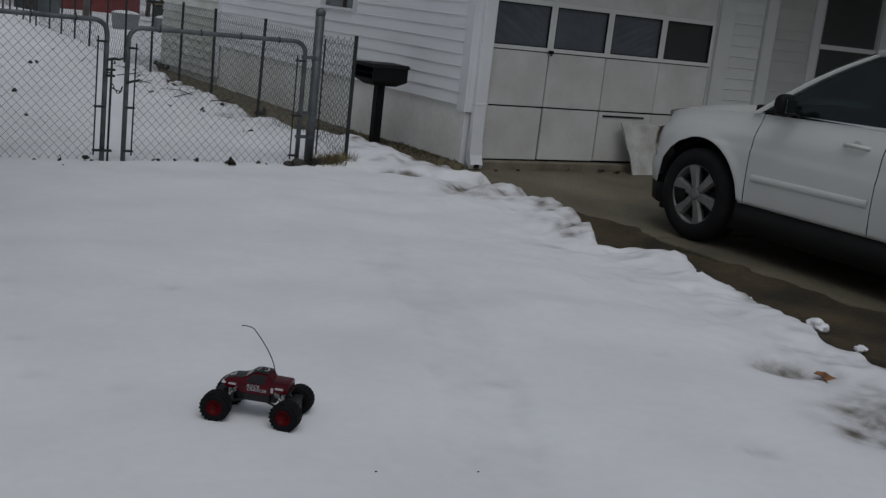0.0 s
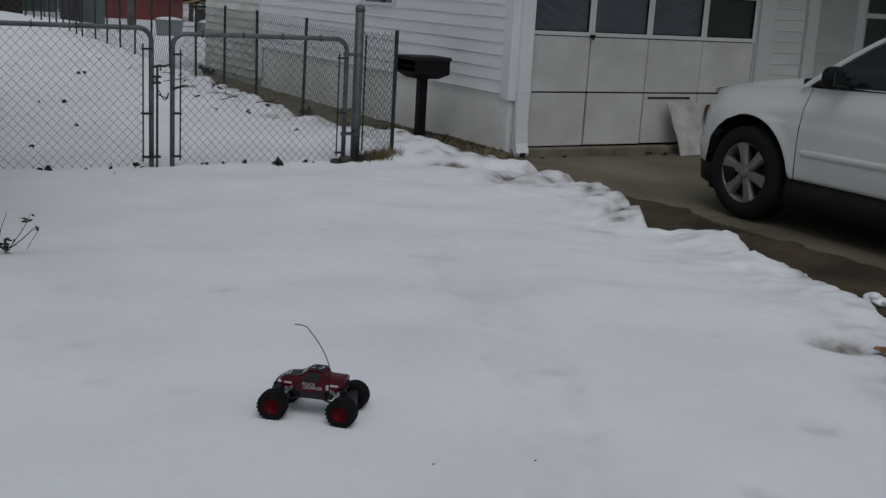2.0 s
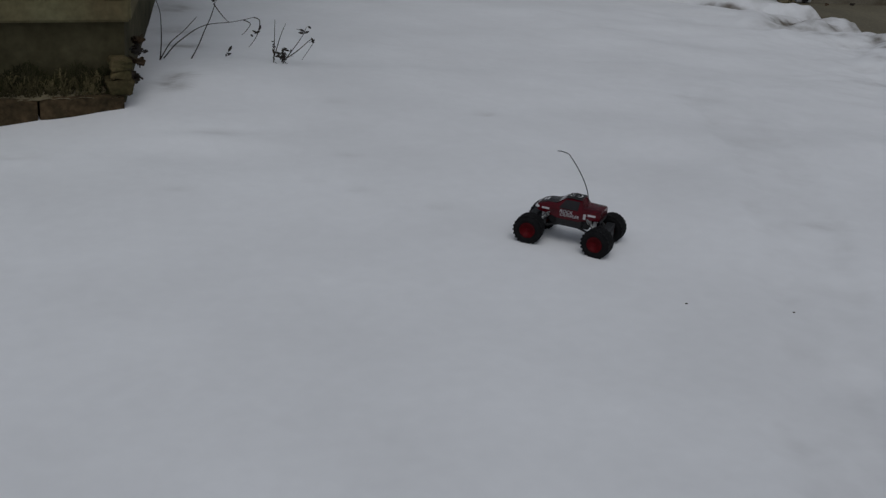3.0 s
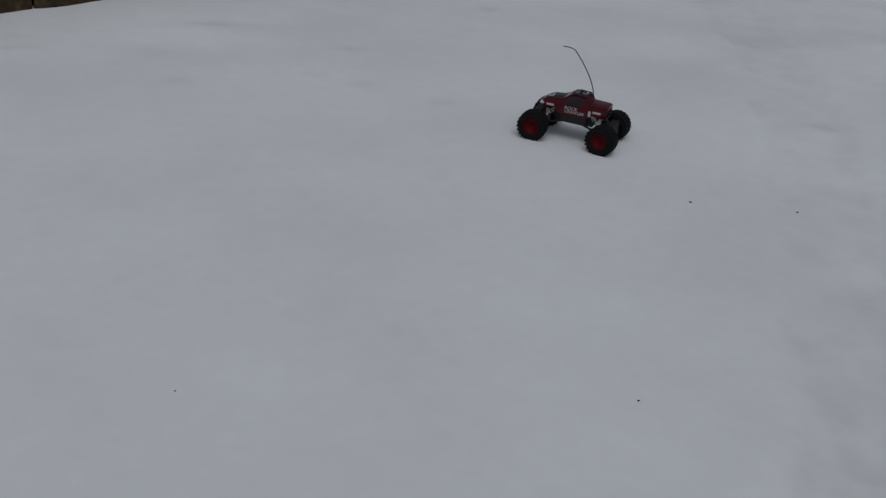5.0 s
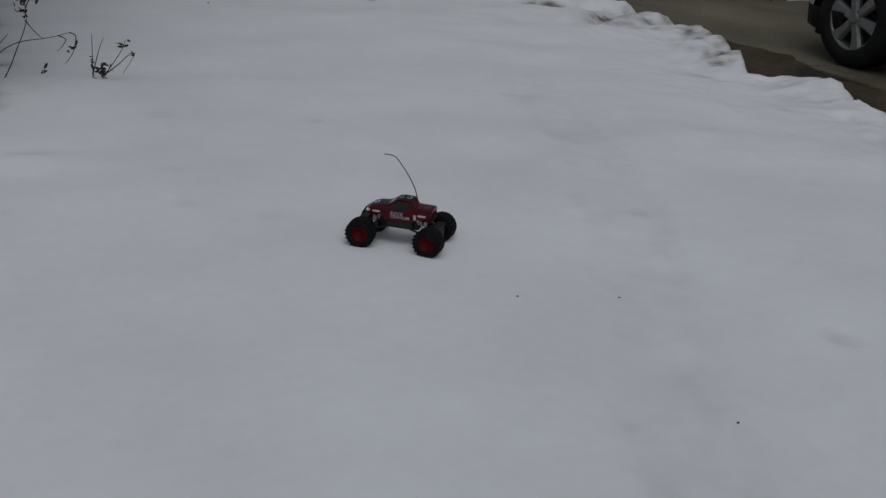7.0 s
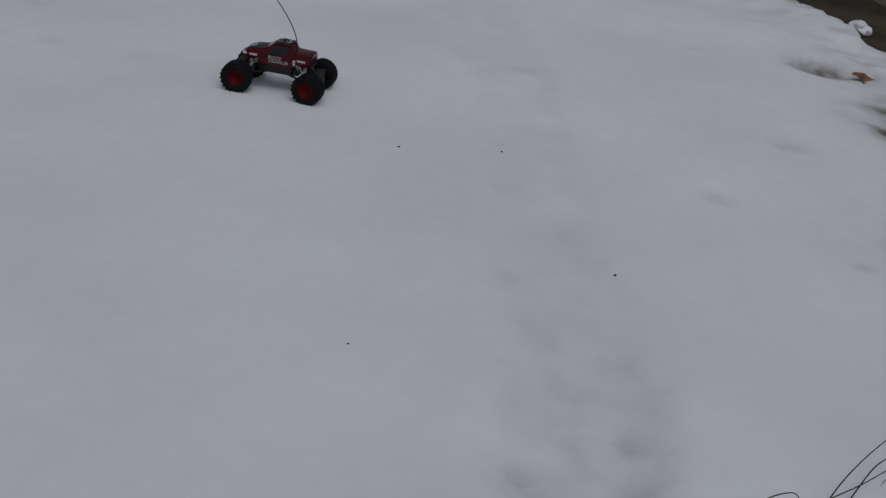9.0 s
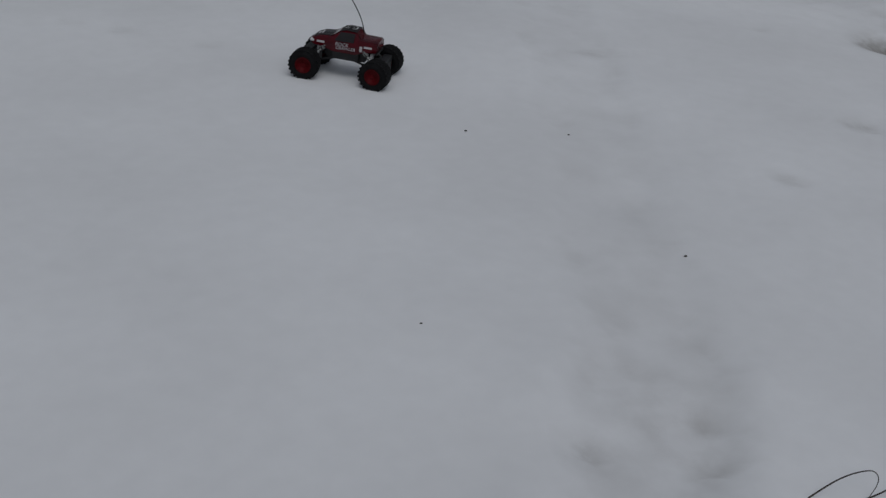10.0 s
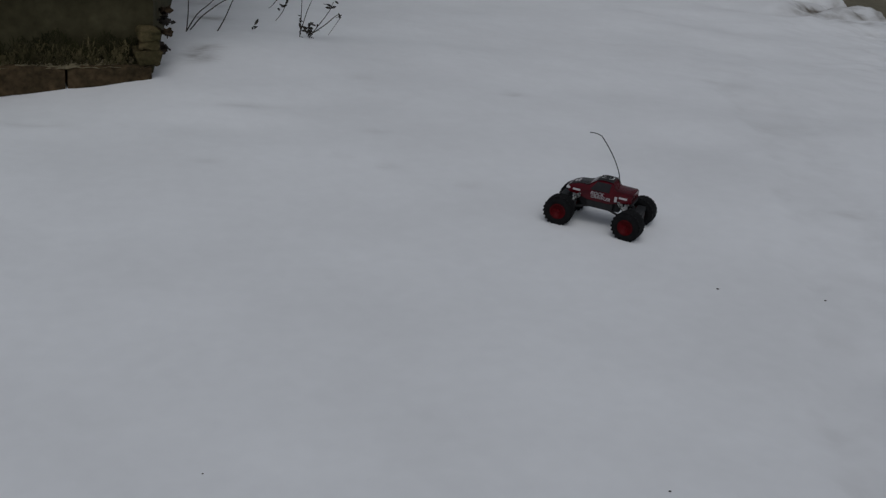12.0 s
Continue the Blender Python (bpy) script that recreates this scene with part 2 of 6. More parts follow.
WOODPOLE = mat("weathered_pole", (0.17, 0.145, 0.12), 0.9, 0, 0.2, 4, 40, 0.4)
DARKBOARD = mat("dark_brown_boards", (0.022, 0.014, 0.011), 0.9, 0, 0.2, 2, 20, 0.3, random_piece=0.2)
LUMBER = mat("pale_lumber", (0.30, 0.20, 0.11), 0.85, 0, 0.25, 4, 40, 0.3)


# ---- mesh helpers ----
def part(name, bm, material, parent=None, label="", smooth=False):
    me = bpy.data.meshes.new(name)
    bm.normal_update()
    bm.to_mesh(me)
    bm.free()
    me.materials.append(material)
    if smooth:
        for p in me.polygons:
            p.use_smooth = True
    ob = new(name, me)
    if parent is not None:
        ob.parent = parent
    if label:
        ob["label"] = label
    return ob


def thing(name, label, category, place=(0, 0, 0), rz=0, group="", kind=""):
    ob = new(name)
    ob.empty_display_size = 0.1
    ob.matrix_world = pose(*place, 0, 0, rz)
    return tagged(ob, label, category, group, kind)


def box(bm, a, b, bevel=0.0):
    """A box between two corners, with bevelled edges."""
    (x0, y0, z0), (x1, y1, z1) = a, b
    made = bmesh.ops.create_cube(bm, size=1.0)["verts"]
    for v in made:
        v.co = Vector(((x0 + x1) / 2 + v.co.x * (x1 - x0), (y0 + y1) / 2 + v.co.y * (y1 - y0), (z0 + z1) / 2 + v.co.z * (z1 - z0)))
    if bevel:
        edges = list({e for v in made for e in v.link_edges})
        bmesh.ops.bevel(bm, geom=edges, offset=bevel, segments=2, affect="EDGES", profile=0.6)
    return bm


def tube(bm, points, radius, sides=8, closed_ends=True):
    """A round bar along a polyline; radius is one number or one for each point."""
    pts = [Vector(p) for p in points]
    radii = radius if isinstance(radius, (list, tuple)) else [radius] * len(pts)
    rings = []
    side = None
    for i, p in enumerate(pts):
        d = (pts[min(i + 1, len(pts) - 1)] - pts[max(i - 1, 0)]).normalized()
        if side is None:
            side = d.orthogonal().normalized()
        side = (side - d * side.dot(d)).normalized()
        up = d.cross(side)
        rings.append([bm.verts.new(p + radii[i] * (math.cos(2 * math.pi * k / sides) * side + math.sin(2 * math.pi * k / sides) * up)) for k in range(sides)])
    for r0, r1 in zip(rings, rings[1:]):
        for k in range(sides):
            bm.faces.new((r0[k], r0[(k + 1) % sides], r1[(k + 1) % sides], r1[k]))
    if closed_ends:
        bm.faces.new(rings[0][::-1])
        bm.faces.new(rings[-1])
    return bm


def lathe(bm, profile, axis="x", sides=32, centre=(0, 0, 0), closed=False):
    """Turns (along, radius) pairs round an axis."""
    rings = []
    c = Vector(centre)
    for along, r in profile:
        ring = []
        for k in range(sides):
            a = 2 * math.pi * k / sides
            u, w = r * math.cos(a), r * math.sin(a)
            ring.append(bm.verts.new(c + Vector({"x": (along, u, w), "y": (u, along, w), "z": (u, w, along)}[axis])))
        rings.append(ring)
    pairs = list(zip(rings, rings[1:])) + ([(rings[-1], rings[0])] if closed else [])
    for r0, r1 in pairs:
        for k in range(sides):
            bm.faces.new((r0[k], r0[(k + 1) % sides], r1[(k + 1) % sides], r1[k]))
    if not closed:
        for ring in (rings[0][::-1], rings[-1]):
            bm.faces.new(ring)
    bmesh.ops.recalc_face_normals(bm, faces=bm.faces[:])
    return bm


def sheet(bm, rows):
    """Quads through a grid of places."""
    grid = [[bm.verts.new(p) for p in row] for row in rows]
    for r0, r1 in zip(grid, grid[1:]):
        for k in range(len(r0) - 1):
            bm.faces.new((r0[k], r0[k + 1], r1[k + 1], r1[k]))
    return grid


def prism(bm, outline, depth_vec):
    """A flat outline pushed along a vector."""
    d = Vector(depth_vec)
    a = [bm.verts.new(Vector(p)) for p in outline]
    b = [bm.verts.new(Vector(p) + d) for p in outline]
    n = len(a)
    bm.faces.new(a[::-1])
    bm.faces.new(b)
    for k in range(n):
        bm.faces.new((a[k], a[(k + 1) % n], b[(k + 1) % n], b[k]))
    bmesh.ops.recalc_face_normals(bm, faces=bm.faces[:])
    return bm


def B():
    return bmesh.new()


def smooth01(x):
    x = min(1.0, max(0.0, x))
    return x * x * (3 - 2 * x)


def table(x, pairs):
    """Straight lines through (x, value) pairs."""
    if x <= pairs[0][0]:
        return pairs[0][1]
    for (x0, v0), (x1, v1) in zip(pairs, pairs[1:]):
        if x <= x1:
            return v0 + (v1 - v0) * (x - x0) / (x1 - x0)
    return pairs[-1][1]


# ---- ground and snow ----
DRIVE_Z = -0.05
SNOW_EDGE = [(-30, 4.3), (1, 4.3), (2.4, 4.5), (3, 4.85), (3.5, 5.06), (3.72, 4.97), (4.07, 5.14), (4.43, 5.32), (4.94, 5.48), (5.2, 5.5), (5.5, 5.66), (5.7, 5.7), (5.92, 5.5), (5.99, 5.3), (6.2, 5.42), (6.5, 5.64), (6.9, 5.82), (7.3, 5.95), (7.8, 6.06), (8.14, 6.15), (8.35, 6.12), (8.5, 6.04), (8.75, 5.9), (9.0, 5.8), (9.3, 5.7), (9.6, 5.65), (10.5, 5.67), (11, 5.6), (11.4, 5.5), (11.9, 5.36), (12.5, 5.32), (14, 5.42), (15.5, 5.5), (16.5, 5.6), (17.5, 5.75), (18.8, 6.1), (20, 6.6), (23, 14), (30, 40), (150, 60)]
DENTS = [(0.96, 4.23, 0.05, 0.011), (1.24, 4.03, 0.05, 0.011), (0.80, 4.36, 0.05, 0.008), (3.39, 2.73, 0.06, 0.016), (3.07, 1.95, 0.06, 0.016), (1.24, 1.46, 0.045, 0.02), (1.46, 1.32, 0.05, 0.012), (2.72, 2.42, 0.05, 0.012), (3.96, 2.70, 0.08, 0.012), (4.06, 2.62, 0.10, 0.016),
         (1.53, 1.45, 0.055, 0.020), (1.75, 1.75, 0.14, 0.012), (1.45, 1.35, 0.15, 0.013), (2.05, 2.45, 0.13, 0.018), (4.38, 3.54, 0.11, 0.04), (4.48, 3.46, 0.10, 0.035), (4.12, 2.80, 0.16, 0.03), (4.3, 2.75, 0.16, 0.03),
         (5.0, 4.8, 0.10, 0.02), (4.6, 5.3, 0.10, 0.018), (0.1, 4.9, 0.25, 0.03), (0.45, 4.75, 0.22, 0.025), (-0.3, 4.5, 0.3, 0.03), (0.7, 5.1, 0.2, 0.02), (2.6, 4.6, 0.3, 0.02), (3.3, 5.2, 0.35, 0.02), (2.2, 5.6, 0.4, 0.02)]


def bank_zone(x, y):
    return smooth01((x - 4.7) / 0.5) * smooth01((y - 7.2) / 0.5) * smooth01((11.6 - y) / 0.9)


def clods(p):
    """Broken crust: rounded lumps with narrow hollows between."""
    return 0.16 * (0.26 - abs(noise.noise(p * 2.3 + Vector((2, 2, 0))))) + 0.055 * (0.22 - abs(noise.noise(p * 5.1))) + 0.006 * (0.25 - abs(noise.noise(p * 13.0)))


# faint thawed marks: x, y, half widths, depth, darkening
MARKS = [(1.14, 5.61, 0.05, 0.06, 0.014, 0.4), (1.13, 5.36, 0.02, 0.03, 0.010, 0.4), (0.47, 5.10, 0.16, 0.05, 0.018, 0.35), (1.02, 4.71, 0.06, 0.05, 0.014, 0.4), (1.91, 5.41, 0.05, 0.05, 0.014, 0.5), (-0.41, 4.83, 0.13, 0.05, 0.018, 0.4), (-0.07, 4.81, 0.02, 0.03, 0.01, 0.5),
         (0.26, 4.29, 0.05, 0.05, 0.012, 0.3), (0.32, 5.95, 0.05, 0.08, 0.03, 0.5), (3.01, 6.66, 0.05, 0.04, 0.012, 0.35), (3.25, 5.77, 0.05, 0.04, 0.012, 0.35), (4.78, 5.10, 0.05, 0.04, 0.012, 0.35), (4.49, 5.72, 0.05, 0.04, 0.012, 0.35), (1.88, 5.36, 0.05, 0.04, 0.012, 0.35), (3.86, 3.85, 0.05, 0.04, 0.012, 0.35)]

TRAIL = [(3.75, 7.0), (3.5, 6.2), (3.33, 5.4), (3.15, 4.8), (2.87, 4.13), (2.55, 3.45), (2.2, 2.8), (1.9, 2.25), (1.64, 1.76), (1.41, 1.46), (1.15, 1.15), (0.9, 0.8)]


def trail(x, y):
    """Shallow trodden path with a soft raised rim: height, and how far inside it a place lies."""
    if not (0.5 < y < 7.2 and 0.4 < x < 4.3):
        return 0.0, 0.0
    best = 9.0
    for (ax, ay), (bx, by) in zip(TRAIL, TRAIL[1:]):
        ux, uy = bx - ax, by - ay
        t = min(1.0, max(0.0, ((x - ax) * ux + (y - ay) * uy) / (ux * ux + uy * uy)))
        best = min(best, math.hypot(x - ax - t * ux, y - ay - t * uy))
    w = best + 0.07 * noise.noise(Vector((x * 3, y * 3, 3)))
    n = noise.noise(Vector((x * 5, y * 5, 8)))
    fade = smooth01((y - 0.9) / 0.4) * smooth01((7.0 - y) / 1.5) * (1 - 0.5 * smooth01((y - 1.6) / 0.5))
    inside = smooth01((0.20 - w) / 0.07)
    return fade * ((-0.020 - 0.010 * n) * inside + 0.012 * (1 + 1.4 * n) * math.exp(-((w - 0.23) / 0.045) ** 2)), fade * inside * max(0.0, 1 + 1.5 * n)


LOWER_LEDGE = [(-0.25, 0.0), (-0.07, -0.035), (0.0, -0.03), (0.05, 0.0), (0.13, 0.02), (0.3, 0.02), (1.4, 0.0), (2.4, 0.0)]
UPPER_LEDGE = [(-0.22, 0.0), (-0.06, -0.05), (-0.01, -0.06), (0.03, -0.02), (0.09, 0.035), (0.6, 0.045), (1.1, 0.085), (1.7, 0.09), (2.6, 0.03)]
UPPER_FRONT = [(4.9, 9.35), (5.25, 8.73), (5.6, 8.62), (6.1, 8.48)]


def ledges(p):
    """Two rounded snow ledges at the garage corner, one behind the other: lift, and dirt with painted shade."""
    n = 0.05 * noise.noise(p * 2.3) + 0.022 * noise.noise(p * 6.1)
    s1 = p.y - 7.99 + n
    s2 = p.y - table(p.x, UPPER_FRONT) + n
    lift = table(s1, LOWER_LEDGE) + table(s2, UPPER_LEDGE)
    # the dirty cleft that ends the lower ledge
    t = min(1.0, max(0.0, ((p.x - 5.34) * 0.61 + (p.y - 8.12) * 0.34) / 0.4877))
    far = math.hypot(p.x - 5.34 - 0.61 * t, p.y - 8.12 - 0.34 * t) + 0.6 * n
    cleft = math.exp(-(far / 0.075) ** 2)
    dirt_and_shade = 2.2 * cleft * (0.75 + noise.noise(p * 9.0))
    # shadow lines below the two ledge fronts, painted in with the dirt
    dirt_and_shade += 1.8 * math.exp(-((s2 + 0.0) / 0.05) ** 2) * math.exp(-((p.x - 5.24) / 0.14) ** 2)
    dirt_and_shade += 0.45 * math.exp(-((s1 - 0.03) / 0.07) ** 2) * smooth01((p.x - 5.0) / 0.3) + 0.12 * math.exp(-((s2 + 0.02) / 0.05) ** 2)
    return lift - 0.06 * cleft, dirt_and_shade


def snow_z(x, y, d=None):
    if d is None:
        d = table(y, SNOW_EDGE) - x
    p = Vector((x, y, 0))
    far = smooth01((y - 3.5) / 1.5) * (0.30 + 0.7 * smooth01((x - 2.6) / 1.6))
    z = 0.020 * noise.noise(p * 0.55) + (0.006 + 0.026 * far) * noise.noise(p * 1.6 + Vector((7, 3, 0))) + (0.002 + 0.011 * far) * noise.noise(p * 3.9) + (0.0008 + 0.0022 * far) * noise.noise(p * 9.7)
    z += (0.005 + 0.008 * smooth01((x - 2.6) / 1.6)) * smooth01((y - 4.0) / 1.5) * noise.noise(Vector((x * 2.9 - y * 0.9, y * 1.3 + x * 0.5, 9)))
    z += 0.002 * smooth01((y - 3.0) / 2.0) * smooth01((9 - y) / 2) * noise.noise(Vector((x * 0.9, y * 3.2, 4)))
    for cx, cy, r, h in DENTS:
        q = ((x - cx) ** 2 + (y - cy) ** 2) / (r * r)
        if q < 6:
            z -= h * math.exp(-q)
    z += trail(x, y)[0]
    for cx, cy, rx, ry, h, _ in MARKS:
        q = ((x - cx) / rx) ** 2 + ((y - cy) / ry) ** 2
        if q < 6:
            z -= 0.7 * h * math.exp(-q)
    # lumpy thaw edge along the drive and the garage
    lump = smooth01(1 - d / 0.9) * (1.05 + 0.45 * smooth01((y - 4.9) / 0.8)) * (1 - 0.75 * bank_zone(x, y))
    z += lump * (0.075 * noise.noise(p * 2.3 + Vector((1, 9, 2))) + 0.035 * (0.35 - abs(noise.noise(p * 4.7))) + 0.012 * (0.3 - abs(noise.noise(p * 11.0 + Vector((4, 0, 0))))) + 0.01)
    crust = smooth01(1 - d / 1.6) * smooth01((y - 3.0) / 1.5) if y < 19 else 0.0
    if crust > 0:
        z += crust * (0.020 * (0.2 - abs(noise.noise(p * 6.3 + Vector((0, 4, 1))))) + 0.010 * noise.noise(p * 12.0))
    # broken, thawing banks beside the garage corner
    k = bank_zone(x, y)
    if k > 0:
        z += k * (0.22 * clods(p) + ledges(p)[0])
    # hollow along the small house's foundation
    if y > 4.0 and x < 0.42:
        z -= 0.100 * smooth01((0.37 - x) / 1.2) * smooth01((y - 4.5) / 1.0)
    if 4.9 < y < 8 and -1.2 < x < 2.4:
        z += 0.05 * math.exp(-(((x - 0.62) / 0.5) ** 2 + ((y - 6.05) / (0.45 if y > 6.05 else 0.33)) ** 2))
    z -= 0.045 * smooth01((y - 8.2) / 1.2) * smooth01((5.0 - x) / 0.6)
    if y > 23:
        z += 0.14 * math.exp(-(((x - 8.7) / 1.5) ** 2 + ((y - 28.2) / 1.5) ** 2))
    if y > 20:
        z += 0.55 * smooth01((6.0 - x) / 1.6) * smooth01((y - 20) / 5)
    low = -0.14 + 0.09 * smooth01((y - 9.0) / 0.5)
    k = smooth01((d + 0.015) / (0.07 + 0.05 * noise.noise(p * 3))) ** 0.6
    return low + (z - low) * k


def bed_z(x, y):
    """The bare bed along the garage wall, a little higher towards the corner."""
    p = Vector((x, y, 0))
    return -0.035 + 0.035 * smooth01((x - 5.6) / 0.5) * smooth01((12.0 - y) / 1.5) - 0.09 * smooth01((9.55 - y) / 0.4) + 0.018 * noise.noise(p * 2.7) + 0.010 * noise.noise(p * 8.1)


def build_ground():
    bm = B()
    n = 24
    xs = [-300 + 600 * i / n for i in range(n + 1)]
    sheet(bm, [[(x, y, -0.26) for x in xs] for y in [-300 + 600 * i / n for i in range(n + 1)]])
    tagged(part("ground", bm, GROUND), "wet soil and dead grass ground, snow covered farther off", "ground", kind="structure")

    # beds of bare soil under the snow's edge and along the garage wall
    for x0, x1, y0, y1 in ((3.6, 5.56, -12.0, 9.45), (5.0, 6.33, 9.10, 19.2)):
        bm = B()
        nx, ny = int((x1 - x0) / 0.09), int((y1 - y0) / 0.09)
        rows = []
        for j in range(ny + 1):
            row = []
            for i in range(nx + 1):
                p = Vector((x0 + (x1 - x0) * i / nx, y0 + (y1 - y0) * j / ny, 0))
                row.append((p.x, p.y, bed_z(p.x, p.y) - (0.09 if y0 < 0 else 0.0)))
            rows.append(row)
        sheet(bm, rows)
        tagged(part("soil_bed", bm, GROUND if y0 < 0 else BED, smooth=True), "bare wet soil with flattened dead grass", "soil", kind="structure")

    ds = [0.0]
    while ds[-1] < 7.2:
        ds.append(ds[-1] + (0.025 if ds[-1] < 1.2 else 0.05))
    while ds[-1] < 120:
        ds.append(ds[-1] * (1.03 if ds[-1] < 25 else 1.12))
    ys = [-30, -15, -8, -4, -2, -1, -0.4]
    while ys[-1] < 11.5:
        ys.append(ys[-1] + (0.03 if 3.0 < ys[-1] < 10.5 else 0.045))
    while ys[-1] < 21:
        ys.append(ys[-1] + 0.08)
    while ys[-1] < 31:
        ys.append(ys[-1] + 0.2)
    while ys[-1] < 150:
        ys.append(ys[-1] * 1.08)
    rows, dirt_and_shade = [], []
    for y in ys:
        edge = table(y, SNOW_EDGE) + 0.05 * noise.noise(Vector((0.3, y * 1.9, 5))) + (0.045 * noise.noise(Vector((0.7, y * 6.3, 2))) + 0.022 * noise.noise(Vector((0.2, y * 15.0, 7)))) * (1 if y < 20 else 0)
        row = []
        for d in ds:
            x = edge - d
            z = snow_z(x, y, d)
            row.append((x, y, z))
            p = Vector((x, y, 0))
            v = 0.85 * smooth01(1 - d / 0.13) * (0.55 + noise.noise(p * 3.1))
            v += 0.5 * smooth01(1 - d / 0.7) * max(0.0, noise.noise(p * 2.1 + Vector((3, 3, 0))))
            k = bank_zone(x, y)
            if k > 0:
                # darker in the hollows between the clods
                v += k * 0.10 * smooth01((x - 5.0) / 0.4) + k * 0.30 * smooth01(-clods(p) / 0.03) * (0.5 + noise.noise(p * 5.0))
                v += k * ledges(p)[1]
            # darker in the hollows between the edge lumps
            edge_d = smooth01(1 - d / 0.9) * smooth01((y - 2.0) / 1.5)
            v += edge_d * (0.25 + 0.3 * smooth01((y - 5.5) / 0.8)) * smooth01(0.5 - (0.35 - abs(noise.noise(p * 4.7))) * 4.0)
            # darkened spots: x, y, radius, amount
            for cx, cy, r, s in ((4.38, 3.54, 0.14, 0.55), (4.52, 3.44, 0.16, 0.4), (4.14, 2.82, 0.20, 0.6), (4.36, 2.80, 0.24, 0.65), (4.56, 3.08, 0.2, 0.45), (3.39, 2.75, 0.055, 1.1), (3.07, 1.95, 0.055, 1.0), (0.96, 4.23, 0.045, 0.3), (1.24, 4.03, 0.045, 0.25), (0.80, 4.36, 0.04, 0.2), 
                                 (1.24, 1.46, 0.035, 0.6), (1.53, 1.45, 0.045, 0.30), (1.46, 1.32, 0.04, 0.22), (1.45, 1.42, 0.20, 0.07), (1.75, 1.75, 0.20, 0.05), (2.05, 2.2, 0.16, 0.04), (2.72, 2.42, 0.05, 0.35), (2.83, 1.90, 0.02, 0.6), (2.75, 3.68, 0.06, 0.2), (3.98, 2.69, 0.10, 0.5), (4.12, 2.62, 0.17, 0.6), (4.17, 2.87, 0.16, 0.5), (4.28, 3.60, 0.07, 0.6), (4.40, 3.50, 0.10, 0.5), (0.45, 7.31, 0.12, 0.6), (0.46, 6.82, 0.10, 0.6), (0.47, 8.08, 0.16, 0.6), (0.62, 9.0, 0.14, 0.4), (0.32, 5.84, 0.08, 0.8), (0.37, 5.98, 0.06, 0.7), (5.45, 6.5, 0.18, 0.7), (5.9, 7.4, 0.2, 0.5), (5.75, 6.95, 0.12, 0.6), (5.7, 7.25, 0.10, 0.5),
                                 (5.66, 8.95, 0.06, 1.5), (5.78, 8.9, 0.10, 0.5), (5.62, 7.06, 0.06, 0.9), (5.37, 6.49, 0.05, 0.9), (5.22, 6.34, 0.09, 0.6)):
                q = ((x - cx) ** 2 + (y - cy) ** 2) / (r * r)
                if q < 5:
                    v += s * math.exp(-q) * (0.8 + 0.8 * noise.noise(p * 8))
            v += 0.13 * trail(x, y)[1]
            for cx, cy, rx, ry, _, s in MARKS:
                q = ((x - cx) / rx) ** 2 + ((y - cy) / ry) ** 2
                if q < 5:
                    v += 0.4 * s * math.exp(-q)
            dirt_and_shade.append(max(0.0, min(1.0, v)))
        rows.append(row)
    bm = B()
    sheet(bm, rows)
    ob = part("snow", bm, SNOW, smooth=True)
    # holds the dirt together with the painted ledge shade
    att = ob.data.attributes.new("dirt_and_shade", "FLOAT", "POINT")
    att.data.foreach_set("value", dirt_and_shade)
    tagged(ob, "old trodden snow on the lawn with a thawed lumpy edge", "snow", kind="structure")


def build_driveway():
    drive = tagged(new("driveway"), "damp brown concrete driveway with worn slabs", "driveway", kind="structure")
    slabs = [(6.14, -12, 9.6, -7.6), (6.14, -7.58, 9.6, -3.6), (6.14, -3.58, 9.6, 0.4), (6.14, 0.42, 9.6, 3.4), (6.14, 3.42, 9.6, 6.37), (6.14, 6.39, 9.6, 9.42)]
    for x0, y0, x1, y1 in slabs:
        bm = B()
        box(bm, (x0, y0, -0.30), (x1, y1, DRIVE_Z), 0.012)
        part("slab", bm, DRIVE, drive)
    # a strip of wet soil and grit washed against the slabs
    bm = B()
    rows = []
    for k in range(331):
        y = -2.0 + 11.4 * k / 330
        edge = 6.19 + 0.15 * noise.noise(Vector((1.0, y * 1.1, 0))) + 0.11 * noise.noise(Vector((3.0, y * 4.1, 0))) + 0.04 * noise.noise(Vector((5.0, y * 13.0, 0)))
        row = []
        for i in range(23):
            x = 4.85 + (edge - 4.85) * i / 22
            q = Vector((x, y, 0))
            z = DRIVE_Z - 0.03 + 0.022 * noise.noise(q * 2.3) + 0.012 * noise.noise(q * 7.0) + 0.006 * noise.noise(q * 19.0)
            z += (DRIVE_Z + 0.004 - z) * smooth01((x - 6.0) / 0.15)
            if i == 22:
                z = DRIVE_Z - 0.012
            row.append((x, y, z))
        rows.append(row)
    sheet(bm, rows)
    part("soil_strip", bm, APRON, drive, "dark wet soil strip along the slabs", smooth=True)
    for y0, y1 in ((-12, -3.6), (-3.58, 3.4), (3.42, 9.42)):
        bm = B()
        box(bm, (9.62, y0, -0.30), (13.0, y1, DRIVE_Z - 0.004), 0.012)
        part("slab", bm, DRIVE, drive)


build_ground()
build_driveway()


# ---- the garage house: side wall on x = 6.3, garage front on y = 9.5 ----
HX, HY, H_END, EAVE = 6.30, 9.50, 19.0, 2.75
LAP = 0.127


